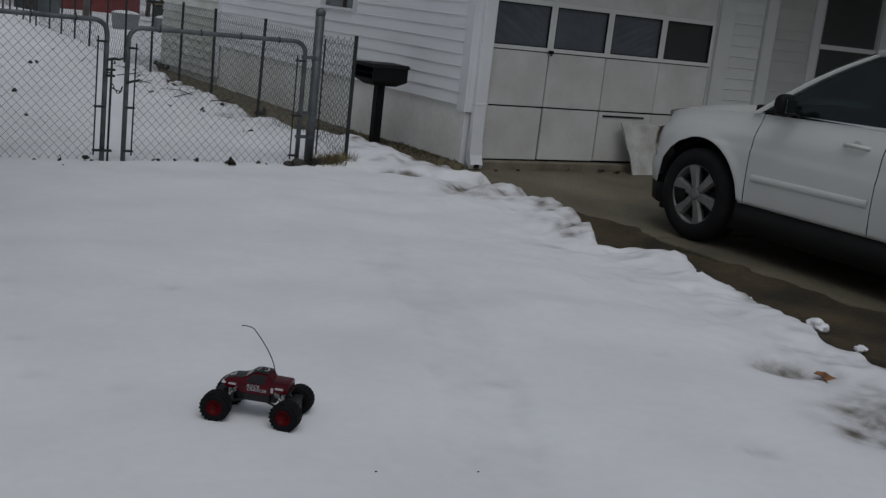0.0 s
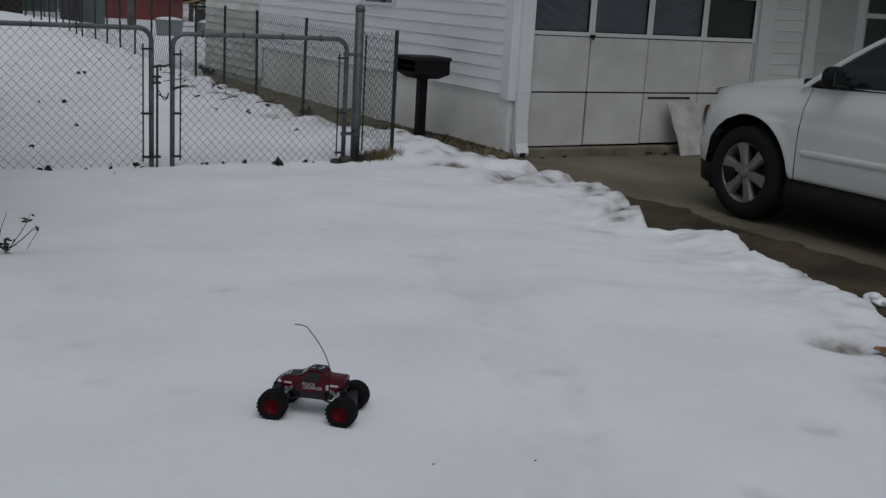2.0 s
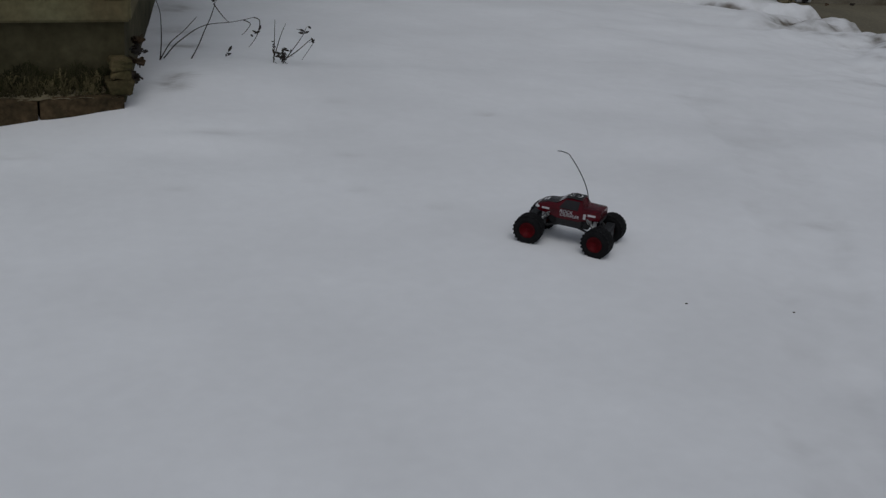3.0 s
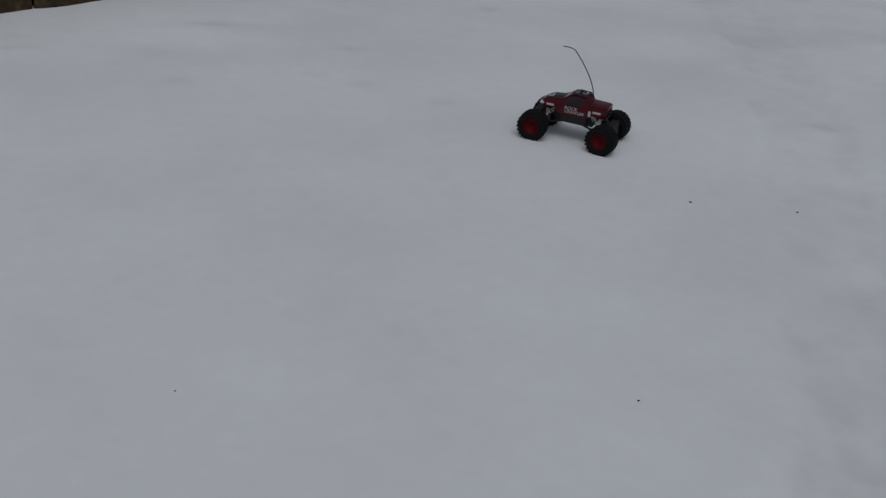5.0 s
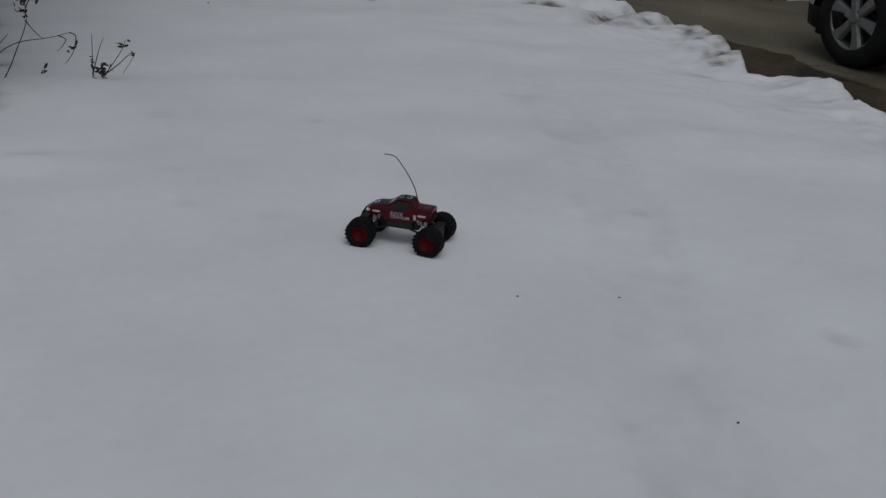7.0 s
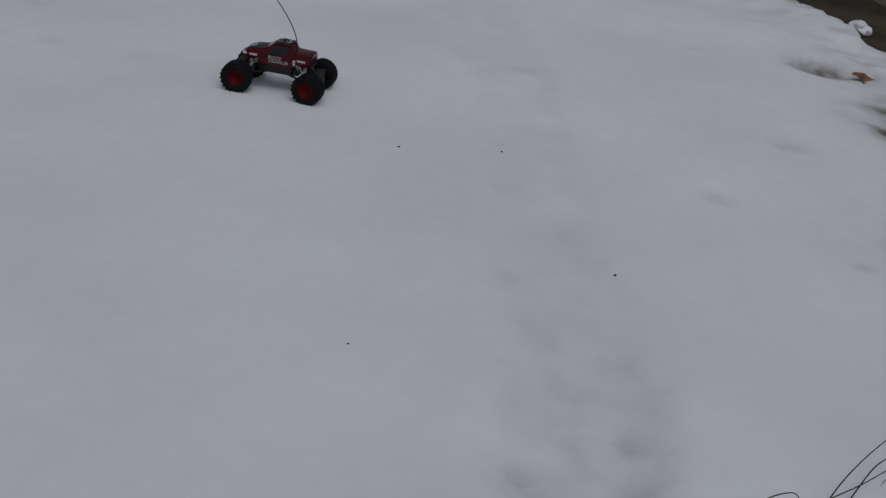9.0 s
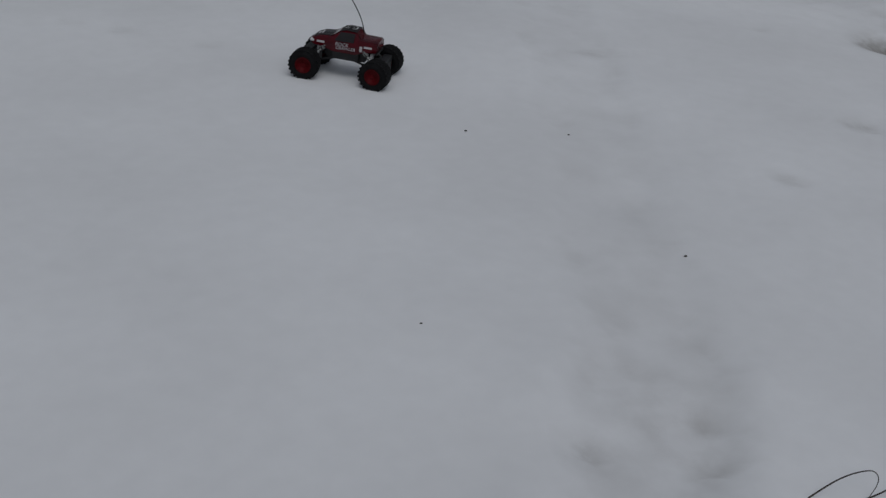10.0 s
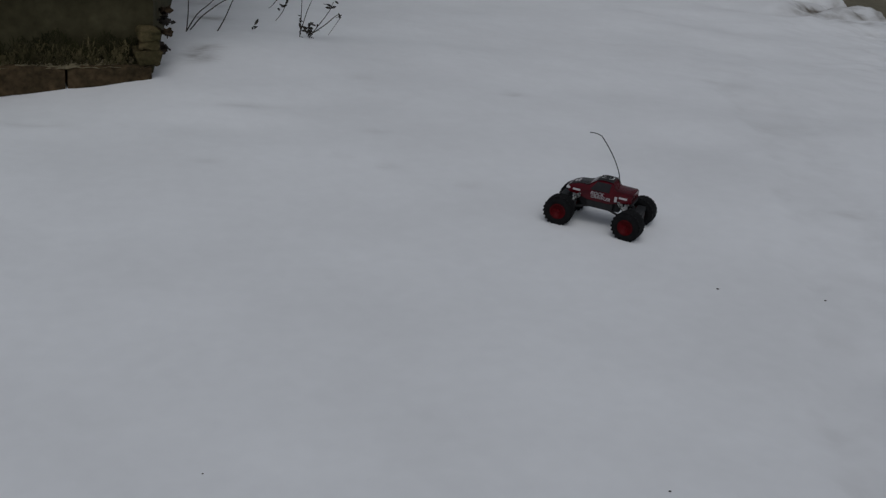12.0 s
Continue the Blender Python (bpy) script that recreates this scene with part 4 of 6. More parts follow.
def build_fence():
    gate_leaf("gate_leaf", 1.10, 2.66, 1.12, "galvanised chain link gate leaf with a rounded frame", False, (1, 1))
    gate_leaf("gate_leaf", 2.84, 4.46, 1.08, "galvanised chain link gate leaf hung on the thick post", True, (1, 1))

    latch = thing("gate_latch", "dark drop rod, lever and short chain between the gate leaves", "latch", (2.706, 9.44, 0))
    bm = B()
    tube(bm, [(0.0, 0, -0.06), (0.002, 0, 0.80)], 0.010, 8)
    part("drop_rod", bm, TPOST, latch, smooth=True)
    bm = B()
    tube(bm, [(-0.03, 0, 0.80), (0.02, -0.005, 0.812), (0.06, -0.015, 0.808), (0.10, -0.02, 0.825)], [0.012, 0.013, 0.010, 0.008], 6)
    part("lever", bm, TPOST, latch)
    for z in (0.66, 0.71, 0.03):
        bm = B()
        box(bm, (-0.05, -0.022, z), (0.03, 0.022, z + 0.018), 0.004)
        part("rod_guide", bm, TPOST, latch)
    bm = B()
    pts = [(0.0, -0.02, 0.60), (0.02, -0.02, 0.57), (0.045, -0.022, 0.545), (0.07, -0.02, 0.535), (0.085, -0.018, 0.55), (0.09, -0.015, 0.58)]
    for k, (a, b) in enumerate(zip(pts, pts[1:])):
        a, b = Vector(a), Vector(b)
        side = Vector((0, 1, 0)) if k % 2 else Vector((0.4, 0, 1)).normalized()
        mid = (a + b) / 2
        d = (b - a) * 0.62
        tube(bm, [mid + d * math.cos(t) + side * 0.012 * math.sin(t) for t in [2 * math.pi * i / 10 for i in range(11)]], 0.0045, 5)
    part("chain", bm, TPOST, latch, "short dark chain")
    bm = B()
    tube(bm, [(0.125, -0.02, 0.615), (0.16, -0.025, 0.63), (0.235, -0.02, 0.65)], [0.010, 0.012, 0.009], 6)
    part("bolt", bm, TPOST, latch)

    post = thing("gate_post", "thick galvanised gate post with a domed cap", "fence post", (4.58, 9.45, 0), group="fence posts")
    bm = B()
    tube(bm, [(0, 0, -0.1), (0.0, 0, 1.35)], 0.042, 16)
    part("pole", bm, GALV, post, smooth=True)
    bm = B()
    lathe(bm, [(1.335, 0.046), (1.365, 0.047), (1.385, 0.038), (1.398, 0.015)], "z", 16)
    part("cap", bm, GALV, post, smooth=True)
    for z in (0.2, 0.42, 0.93):
        bm = B()
        lathe(bm, [(z, 0.045), (z + 0.03, 0.045)], "z", 16)
        box(bm, (-0.15, -0.015, z), (-0.03, 0.015, z + 0.03), 0.004)
        part("hinge", bm, GALV, post)
    copy_thing(post, pose(1.0, 9.45, 0, 0, 0, 180))

    end = thing("fence_post", "thin dark fence post at the end of the run", "fence post", (4.98, 9.47, 0), group="fence posts")
    bm = B()
    tube(bm, [(0, 0, -0.1), (0.0, 0, 1.175)], 0.019, 8)
    part("pole", bm, TPOST, end)
    short = thing("short_fence_panel", "short chain link panel between gate post and end post", "fence", (0, 0, 0))
    mesh_panel("wire_mesh", (4.63, 9.455), (4.97, 9.465), 0.04, 1.14, short, 0.07, 0.0021, 0.03)
    bm = B()
    tube(bm, [(4.655, 9.455, 0.05), (4.655, 9.455, 1.12)], 0.008, 6)
    part("tension_bar", bm, TPOST, short)

    # long run back along the house
    line = [(4.98, 9.47), (5.28, 12.35), (5.42, 14.25), (5.53, 15.85), (5.62, 17.45), (5.76, 19.3), (5.84, 20.75), (5.93, 22.2), (6.02, 23.65), (6.08, 25.0), (6.16, 26.4), (6.3, 28.6), (6.5, 31.5), (6.8, 35.5), (7.1, 40.0)]
    run = thing("fence_run", "sagging chain link fence running back beside the house", "fence")
    for k, (p, q) in enumerate(zip(line, line[1:])):
        mesh_panel("wire_mesh", p, q, 0.02, 1.10, run, 0.078 if k < 5 else 0.17, 0.0018 if k < 5 else 0.0026, 0.03)
    for x, y in line[1:]:
        t = copy_thing(end, pose(x, y, -0.01 + 0.02 * noise.noise(Vector((x, y, 0))), noise.noise(Vector((y, 1, 2))) * 1.5, noise.noise(Vector((y, 5, 2))) * 1.5))
        t["label"] = "thin dark steel post of the long fence"
    back = thing("fence_run", "far chain link fence on thin dark posts", "fence")
    mesh_panel("wire_mesh", (3.9, 27.1), (6.1, 26.9), 0.02, 1.08, back, 0.17, 0.0026)
    for x in (4.75, 4.94, 5.10, 5.28, 5.43, 5.58, 5.72, 5.87, 6.0):
        t = copy_thing(end, pose(x, 27.0, -0.05, noise.noise(Vector((x, 1, 2))) * 2, noise.noise(Vector((x, 5, 2))) * 2))
        t["label"] = "thin dark steel post of the far fence"
    left = thing("fence_run", "chain link fence closing the yard beside the small house", "fence")
    mesh_panel("wire_mesh", (-1.4, 9.5), (0.95, 9.45), 0.03, 1.10, left)
    bm = B()
    tube(bm, [(-1.4, 9.5, 1.10), (0.97, 9.45, 1.12)], 0.018, 8)
    part("top_rail", bm, GALV, left)
    copy_thing(end, pose(-0.3, 9.48, 0))


# ---- the small house: corner at x = 0.075, y = 5.62 ----
SIDE_LEAN = 6.0


def build_small_house():
    """Its plan is a little out of square: the front runs back 8.5 degrees, the side 6 degrees."""
    x0, x1, y0, y1 = -8.0, 0.095, 5.62, 14.0
    fa = Vector((math.cos(radians(8.5)), math.sin(radians(8.5)), 0))
    sa = Vector((math.sin(radians(SIDE_LEAN)), math.cos(radians(SIDE_LEAN)), 0))
    corner = Vector((x1, y0, 0))
    fo, so = Vector((fa.y, -fa.x, 0)), Vector((sa.y, -sa.x, 0))
    fl, sl = 8.0, 8.4

    def footprint(grow, z):
        c = corner + fo * grow + so * grow
        return [c + Vector((0, 0, z)), c + sa * sl + Vector((0, 0, z)), c + sa * sl - fa * fl + Vector((0, 0, z)), c - fa * fl + Vector((0, 0, z))]

    base = tagged(new("wall_foundation_small"), "olive grey concrete foundation with moss at its foot", "wall", kind="structure")
    bm = B()
    prism(bm, footprint(0.028, 0.385), (0, 0, 0.115))
    bmesh.ops.bevel(bm, geom=bm.edges[:], offset=0.012, segments=2, affect="EDGES")
    part("band", bm, CONC, base, "pale concrete band")
    bm = B()
    prism(bm, footprint(0.0, -0.4), (0, 0, 0.784))
    part("lower_wall", bm, MOSS, base, "mossy damp concrete")
    upper = tagged(new("wall_small_house"), "white wide lapped siding above the foundation", "wall", kind="structure")
    bm = B()
    prism(bm, footprint(-0.004, 0.501), (0, 0, 2.0))
    part("core", bm, TRIM, upper)
    siding_run(upper, corner - fa * fl + Vector((0, 0, 0.505)), fa, fo, fl - 0.09, 0.0, 2.0, PALE_SIDING)
    siding_run(upper, corner + sa * 0.09 + Vector((0, 0, 0.505)), sa, so, sl - 0.1, 0.0, 2.0, PALE_SIDING)
    bm = B()
    for along, out in ((-fa, fo), (sa, so)):
        c = corner + Vector((0, 0, 0.502)) + out * 0.004
        prism(bm, [c, c + along * 0.10, c + along * 0.10 + out * 0.034, c + out * 0.034], (0, 0, 2.0))
    part("corner_board", bm, PALE_SIDING, upper)
    roof = thing("roof", "grey shingled low roof of the small house", "roof", kind="structure")
    mid = corner - fa * (fl / 2) + sa * (sl / 2)
    for a, b in ((-0.3, sl / 2), (sl + 0.3, sl / 2)):
        bm = B()
        p, q = corner + fa * 0.3 + sa * a, corner + fa * 0.3 + sa * b
        prism(bm, [p + Vector((0, 0, 2.5)), p + Vector((0, 0, 2.62)), q + Vector((0, 0, 3.62)), q + Vector((0, 0, 3.5))], -fa * (fl + 0.6))
        part("roof_slope", bm, ROOFING, roof)
    for k in (0.05, fl - 0.2):
        bm = B()
        g = corner - fa * k + Vector((0, 0, 2.49))
        prism(bm, [g + sa * 0.02, g + sa * (sl - 0.02), g + sa * (sl / 2) + Vector((0, 0, 1.0))], -fa * 0.15)
        part("gable", bm, SIDING, roof)
    # two old timbers at the foot of the wall and a few mossy stones stacked on the corner
    rng = random.Random(4)
    for z, lengths, back in ((-0.08, (0.40, 0.56, 0.44, 0.62, 0.50, 0.60), 0.0), (-0.22, (0.62, 0.50, 0.66, 0.54, 0.7), -0.012)):
        start = 0.02
        for length in lengths:
            bm = B()
            n = 10
            rows = []
            lean, sink = rng.uniform(-0.006, 0.006), rng.uniform(-0.008, 0.004)
            for i in range(n + 1):
                c = corner - fa * (start + 0.006 + (length - 0.012) * i / n) + fo * (0.115 + lean)
                ring = []
                pinch = 0.008 if i in (0, n) else 0.0
                for a, b in ((0, 0.0), (0, 0.12), (0.012, 0.134), (0.10, 0.136), (0.114, 0.12), (0.116, 0.0)):
                    q = c - fo * (a + (pinch if a < 0.05 else -pinch)) - fo * back + Vector((0, 0, z + b + sink - (pinch if b > 0.05 else 0)))
                    ring.append(q + Vector((0, noise.noise(q * 9), noise.noise(q * 7 + Vector((3, 3, 3))))) * 0.009)
                rows.append(ring + [ring[0]])
            g = sheet(bm, rows)
            bm.faces.new([v for v in g[0][:-1]])
            bm.faces.new([v for v in g[-1][:-1]][::-1])
            bmesh.ops.recalc_face_normals(bm, faces=bm.faces[:])
            tagged(part("landscape_timber", bm, BRICK, smooth=False), "rotting red brown timber length lying along the foundation", "timber", group="foundation timbers")
            start += length
    for k, (dx, dz, w, h) in enumerate(((-0.042, 0.0, 0.060, 0.078), (-0.030, 0.072, 0.045, 0.045), (-0.034, 0.114, 0.048, 0.055))):
        bm = B()
        box(bm, (-w, -0.052, 0), (w, 0.052, h), 0.014)
        for v in bm.verts:
            v.co += Vector((noise.noise(v.co * 22 + Vector((k, 0, 0))), noise.noise(v.co * 22 + Vector((0, k, 5))), noise.noise(v.co * 22 + Vector((5, 0, k))))) * 0.024
        ob = part("stone", bm, STONE, smooth=True)
        c = corner + fa * dx + fo * 0.055
        ob.matrix_world = pose(c.x, c.y, dz + 0.048, 0, 0, 8.5 + rng.uniform(-8, 8))
        tagged(ob, "rough tan mossy stone stacked at the foundation corner", "stone", group="corner stones")
    # damp tan soil filling the ledge behind the timbers
    bm = B()
    rows = []
    for i in range(121):
        c = corner - fa * (0.01 + 2.9 * i / 120)
        row = []
        for j in range(9):
            q = c + fo * (0.004 + 0.104 * j / 8 + 0.008 * noise.noise(c * 12))
            row.append(q + Vector((0, 0, 0.064 - 0.022 * j / 8 + 0.014 * noise.noise(q * 11) + 0.008 * noise.noise(q * 31))))
        rows.append(row)
    sheet(bm, rows)
    tagged(part("ledge_soil", bm, BED, smooth=True), "damp tan soil on the ledge behind the timbers", "soil", kind="structure")
    # dead weeds on the ledge
    for name, label, material, count, reach, tall, wide in (("dead_weeds", "dead tan weeds growing along the timber ledge", MOSSGRASS, 1150, 0.82, 0.065, 0.0038), ("dark_weeds", "dark damp moss and weeds along the timber ledge", DARKWEED, 3600, 2.2, 0.04, 0.0030)):
        tufts = [0.0 - reach * (0.04 + 0.93 * i / 23) + rng.uniform(-0.015, 0.015) for i in range(24)]
        lift = [rng.uniform(0.3, 1.0) for _ in tufts]
        bm = B()
        for k in range(count):
            if name == "dead_weeds":
                i = int(rng.random() ** 1.2 * len(tufts))
                x = tufts[i] + rng.gauss(0, 0.014)
                z = 0.035 + rng.random() ** 1.4 * 0.135 * lift[i] * (1 - 0.4 * abs(x))
            else:
                x = 0.03 - rng.random() ** 1.15 * reach
                tuft = 0.40 + 0.45 * math.exp(-(((x + 0.25) / 0.4) ** 2)) + 0.6 * noise.noise(Vector((x * 6.5, 7, 1)))
                z = 0.035 + rng.random() ** 1.5 * (0.19 - 0.05 * abs(x)) * max(0.12, tuft)
            y = y0 - 0.005 - rng.random() * 0.10 * max(0.1, 1 - z * 4) + (x - x1) * 0.150
            p = Vector((x, y, z - 0.01))
            h = rng.uniform(0.3, 1.0) * tall
            side = rng.uniform(-0.03, 0.03)
            w = Vector((rng.uniform(0.4, 1.0) * wide, 0, 0))
            bend = p + Vector((side * 0.5, -0.006, h * 0.7))
            tip = p + Vector((side * 1.6, -rng.uniform(0.005, 0.03), h * rng.uniform(0.4, 1.0)))
            a, b, c, d = bm.verts.new(p - w), bm.verts.new(p + w), bm.verts.new(bend + w * 0.8), bm.verts.new(bend - w * 0.8)
            bm.faces.new((a, b, c, d))
            bm.faces.new((d, c, bm.verts.new(tip)))
        tagged(part(name, bm, material), label, "weeds", kind="stuff")


build_garage_house()
build_garage_door()
build_grill()
build_fence()
build_small_house()


# ---- parked white car, nose to the garage ----
NOSE = 0.80  # length of the nose past the front bumper seam


def car_half_width(y):
    """Half the width of the body along the car; y = 0 at the front axle."""
    if y > 0.10:
        t = min(1.0, (y - 0.10) / NOSE)
        return 1.0 * max(0.0, 1 - t ** 3.0) ** (1 / 2.4)
    if y < -3.55:
        t = min(1.0, (-3.55 - y) / 0.56)
        return 0.99 * max(0.0, 1 - t ** 3.2) ** (1 / 3.0)
    return 1.0


CAR_TOP = [(-4.11, 1.10), (-3.4, 1.15), (-2.0, 1.135), (-0.7, 1.095), (0.0, 1.04), (0.35, 1.005), (0.6, 0.962), (0.75, 0.91), (0.85, 0.845), (0.91, 0.785)]
AXLES = (0.0, -2.95)


def car_low(y):
    z = 0.40 if y < 0.5 else 0.40 - 0.12 * smooth01((y - 0.5) / 0.3)
    for c in AXLES:
        if abs(y - c) < 0.455:
            z = max(z, 0.365 + math.sqrt(0.455 ** 2 - (y - c) ** 2))
    return z


def car_x(y, z, side):
    """Outer face of the body side: soft shoulder, slight tuck below, flared arches."""
    w = car_half_width(y)
    top = table(y, CAR_TOP)
    s = smooth01((z - (top - 0.20)) / 0.22)
    bulge = 0.022 * math.sin(max(0.0, min(1.0, (z - 0.35) / 0.6)) * math.pi)
    flare = sum(0.017 * math.exp(-((math.hypot(y - c, z - 0.36) - 0.46) / 0.05) ** 2) for c in AXLES)
    crease = 0.007 * smooth01((0.835 + 0.02 * y - z) / 0.03) * smooth01((0.95 - y) / 0.3)
    return side * max(0.0, w - 0.042 - 0.075 * s + bulge + flare + crease)


def body_side(bm, y0, y1, side, rows=26, step=0.025):
    n = max(2, int(abs(y1 - y0) / step))
    grid = []
    for i in range(n + 1):
        y = y0 + (y1 - y0) * i / n
        lo, hi = car_low(y), table(y, CAR_TOP)
        grid.append([(car_x(y, lo + (hi - lo) * j / rows, side), y, lo + (hi - lo) * j / rows) for j in range(rows + 1)])
    g = sheet(bm, grid)
    # returned edge into the arch and sill
    for c0, c1 in zip(g, g[1:]):
        a, b = c0[0], c1[0]
        ins = Vector((-side * 0.06, 0, 0.01))
        bm.faces.new((a, b, bm.verts.new(b.co + ins), bm.verts.new(a.co + ins)))
    bmesh.ops.recalc_face_normals(bm, faces=bm.faces[:])
    return bm


def wheel(parent, x, y, side):
    hub = new("wheel")
    hub.parent = parent
    hub.location = (x, y, 0.368)
    bm = B()
    prof = [(-0.115, 0.235), (-0.122, 0.30), (-0.112, 0.345), (-0.085, 0.365), (0.085, 0.365), (0.112, 0.345), (0.122, 0.30), (0.115, 0.235)]
    lathe(bm, prof, "x", 48, closed=True)
    part("tyre", bm, TYRE, hub, "worn black tyre", smooth=True)
    bm = B()
    s = side
    lathe(bm, [(s * 0.10, 0.243), (s * 0.112, 0.238), (s * 0.10, 0.222), (s * 0.03, 0.212), (-s * 0.08, 0.212), (-s * 0.08, 0.22), (s * 0.03, 0.232)], "x", 40, closed=True)
    part("rim", bm, ALLOY, hub, "silver alloy rim", smooth=True)
    bm = B()
    lathe(bm, [(-s * 0.02, 0.205), (-s * 0.03, 0.15), (-s * 0.03, 0.02)], "x", 32)
    part("brake_disc", bm, DARKGAP, hub)
    for k in range(6):
        a = 2 * math.pi * k / 6 + 0.25
        bm = B()
        dr, dt = Vector((0, math.cos(a), math.sin(a))), Vector((0, -math.sin(a), math.cos(a)))
        out = []
        for r, w, o in ((0.04, 0.036, 0.098), (0.11, 0.040, 0.093), (0.18, 0.050, 0.094), (0.224, 0.058, 0.098)):
            out.append((dr * r, dt * w, o))
        rings = []
        for c, w, o in out:
            rings.append([bm.verts.new(c + w * f + Vector((s * (o + e), 0, 0))) for f, e in ((-1, -0.012), (-0.6, 0.008), (0.6, 0.008), (1, -0.012), (1, -0.04), (-1, -0.04))])
        for r0, r1 in zip(rings, rings[1:]):
            for q in range(6):
                bm.faces.new((r0[q], r0[(q + 1) % 6], r1[(q + 1) % 6], r1[q]))
        bm.faces.new(rings[0])
        bm.faces.new(rings[-1])
        bmesh.ops.recalc_face_normals(bm, faces=bm.faces[:])
        part("spoke", bm, ALLOY, hub)
    bm = B()
    lathe(bm, [(s * 0.05, 0.05), (s * 0.106, 0.048), (s * 0.113, 0.036), (s * 0.114, 0.01)], "x", 20)
    part("hub_cap", bm, ALLOY, hub, smooth=True)


def build_car():
    car = thing("car", "white parked car with grey lower cladding, nose to the garage", "car", (7.385, 6.295, DRIVE_Z))
    seams = (-0.505, -1.62, -2.50)
    g = 0.004
    for side in (-1, 1):
        bm = B()
        n = 26
        body_side(bm, 0.10, seams[0] + g, side)
        part("fender", bm, CARPAINT, car, smooth=True)
        bm = B()
        body_side(bm, seams[0] - g, seams[1] + g, side)
        d = part("front_door", bm, CARPAINT, car, smooth=True)
        for p, y0, y1 in ((d, seams[0] - 0.06, seams[1] + 0.03),):
            bm = B()
            ys = [y0 + (y1 - y0) * i / 10 for i in range(11)]
            rows = []
            for y in ys:
                x = car_x(y, 0.60, side)
                zc = 0.605 + 0.01 * (y0 - y)
                rows.append([(x - side * 0.004, y, zc - 0.03), (x + side * 0.012, y, zc - 0.02), (x + side * 0.014, y, zc + 0.02), (x - side * 0.004, y, zc + 0.03)])
            sheet(bm, rows)
            part("side_moulding", bm, CARPAINT, p, "white side moulding", smooth=True)
            bm = B()
            hx = car_x(-1.42, 0.975, side)
            tube(bm, [(hx - side * 0.004, -1.50, 0.975), (hx + side * 0.03, -1.48, 0.98), (hx + side * 0.034, -1.40, 0.982), (hx + side * 0.03, -1.32, 0.98), (hx - side * 0.004, -1.30, 0.975)], 0.015, 8)
            part("handle", bm, CARPAINT, p, smooth=True)
            bm = B()
            lathe(bm, [(0.0, 0.042), (0.003, 0.038)], "x", 18, (hx + (0.001 if side > 0 else -0.004), -1.40, 0.975))
            part("handle_cup", bm, CARPAINT, p)
        bm = B()
        body_side(bm, seams[1] - g, seams[2] + g, side)
        part("rear_door", bm, CARPAINT, car, smooth=True)
        bm = B()
        body_side(bm, seams[2] - g, -3.55, side)
        part("quarter_panel", bm, CARPAINT, car, smooth=True)
        # cladding below the doors
        bm = B()
        for y0, y1 in ((-0.43, -2.52), (-3.40, -3.6)):
            m = 20
            rows = []
            for i in range(m + 1):
                y = y0 + (y1 - y0) * i / m
                rows.append([(side * 0.86, y, 0.165), (side * 0.945, y, 0.18), (side * 0.968, y, 0.30), (side * 0.958, y, 0.395), (side * 0.90, y, 0.41)])
            sheet(bm, rows)
        bmesh.ops.recalc_face_normals(bm, faces=bm.faces[:])
        part("sill_cladding", bm, CLAD, car, "grey lower cladding", smooth=True)
        # dark liners behind the wheels
        for c in AXLES:
            bm = B()
            rows = []
            for i in range(17):
                a = math.pi * i / 16
                rows.append([(side * 0.93, c + 0.44 * math.cos(a), 0.36 + 0.44 * math.sin(a)), (side * 0.62, c + 0.44 * math.cos(a), 0.36 + 0.44 * math.sin(a)), (side * 0.60, c, 0.36)])
            sheet(bm, rows)
            part("wheel_arch_liner", bm, DARKGAP, car)
            wheel(car, side * 0.865, c, side)
        # door mirror
        mir = B()
        mx, my, mz = side * 1.05, -0.83, 1.175
        bmesh.ops.create_icosphere(mir, subdivisions=3, radius=1.0)
        for v in mir.verts:
            f = 1.0 if v.co.y > 0 else 0.55
            sq = Vector([math.copysign(abs(q) ** 0.72, q) for q in v.co])
            v.co = Vector((mx + sq.x * 0.088, my + sq.y * 0.07 * f, mz + sq.z * 0.082))
        mo = part("door_mirror", mir, BLACK, car, "black door mirror", smooth=True)
        bm = B()
        box(bm, (mx - 0.055, my - 0.049, mz - 0.05), (mx + 0.055, my - 0.043, mz + 0.05), 0.002)
        part("mirror_glass", bm, MIRROR, mo)
        bm = B()
        prism(bm, [(side * 0.90, -0.50, 1.09), (side * 0.90, -0.80, 1.10), (side * 0.885, -0.78, 1.20)], (side * 0.02, 0, 0))
        tube(bm, [(side * 0.91, -0.84, 1.125), (mx - side * 0.05, -0.86, 1.145)], 0.025, 8)
        part("mirror_base", bm, BLACK, mo)
        # belt strip
        bm = B()
        rows = []
        for i in range(30):
            y = -0.62 - 3.0 * i / 29
            x = car_x(y, table(y, CAR_TOP), side)
            z = table(y, CAR_TOP)
            rows.append([(x + side * 0.006, y, z - 0.012), (x + side * 0.008, y, z + 0.006), (x - side * 0.03, y, z + 0.010)])
        sheet(bm, rows)
        part("belt_strip", bm, CHROME, car, "thin bright strip below the windows")
    # nose and tail wrap
    for name, y0, sg in (("front_bumper", 0.10, 1), ("rear_bumper", -3.55, -1)):
        bm = B()
        pts = []
        m = 36
        for i in range(m + 1):
            t = -1 + 2 * i / m
            e = NOSE if sg > 0 else 0.56
            a = t * math.pi / 2
            yy = y0 + sg * e * abs(math.cos(a)) ** (0.75)
            yy = min(yy, y0 + NOSE - 0.0015) if sg > 0 else max(yy, y0 - 0.5585)
            pts.append((yy, 1 if t > 0 else -1, abs(t)))
        rows = []
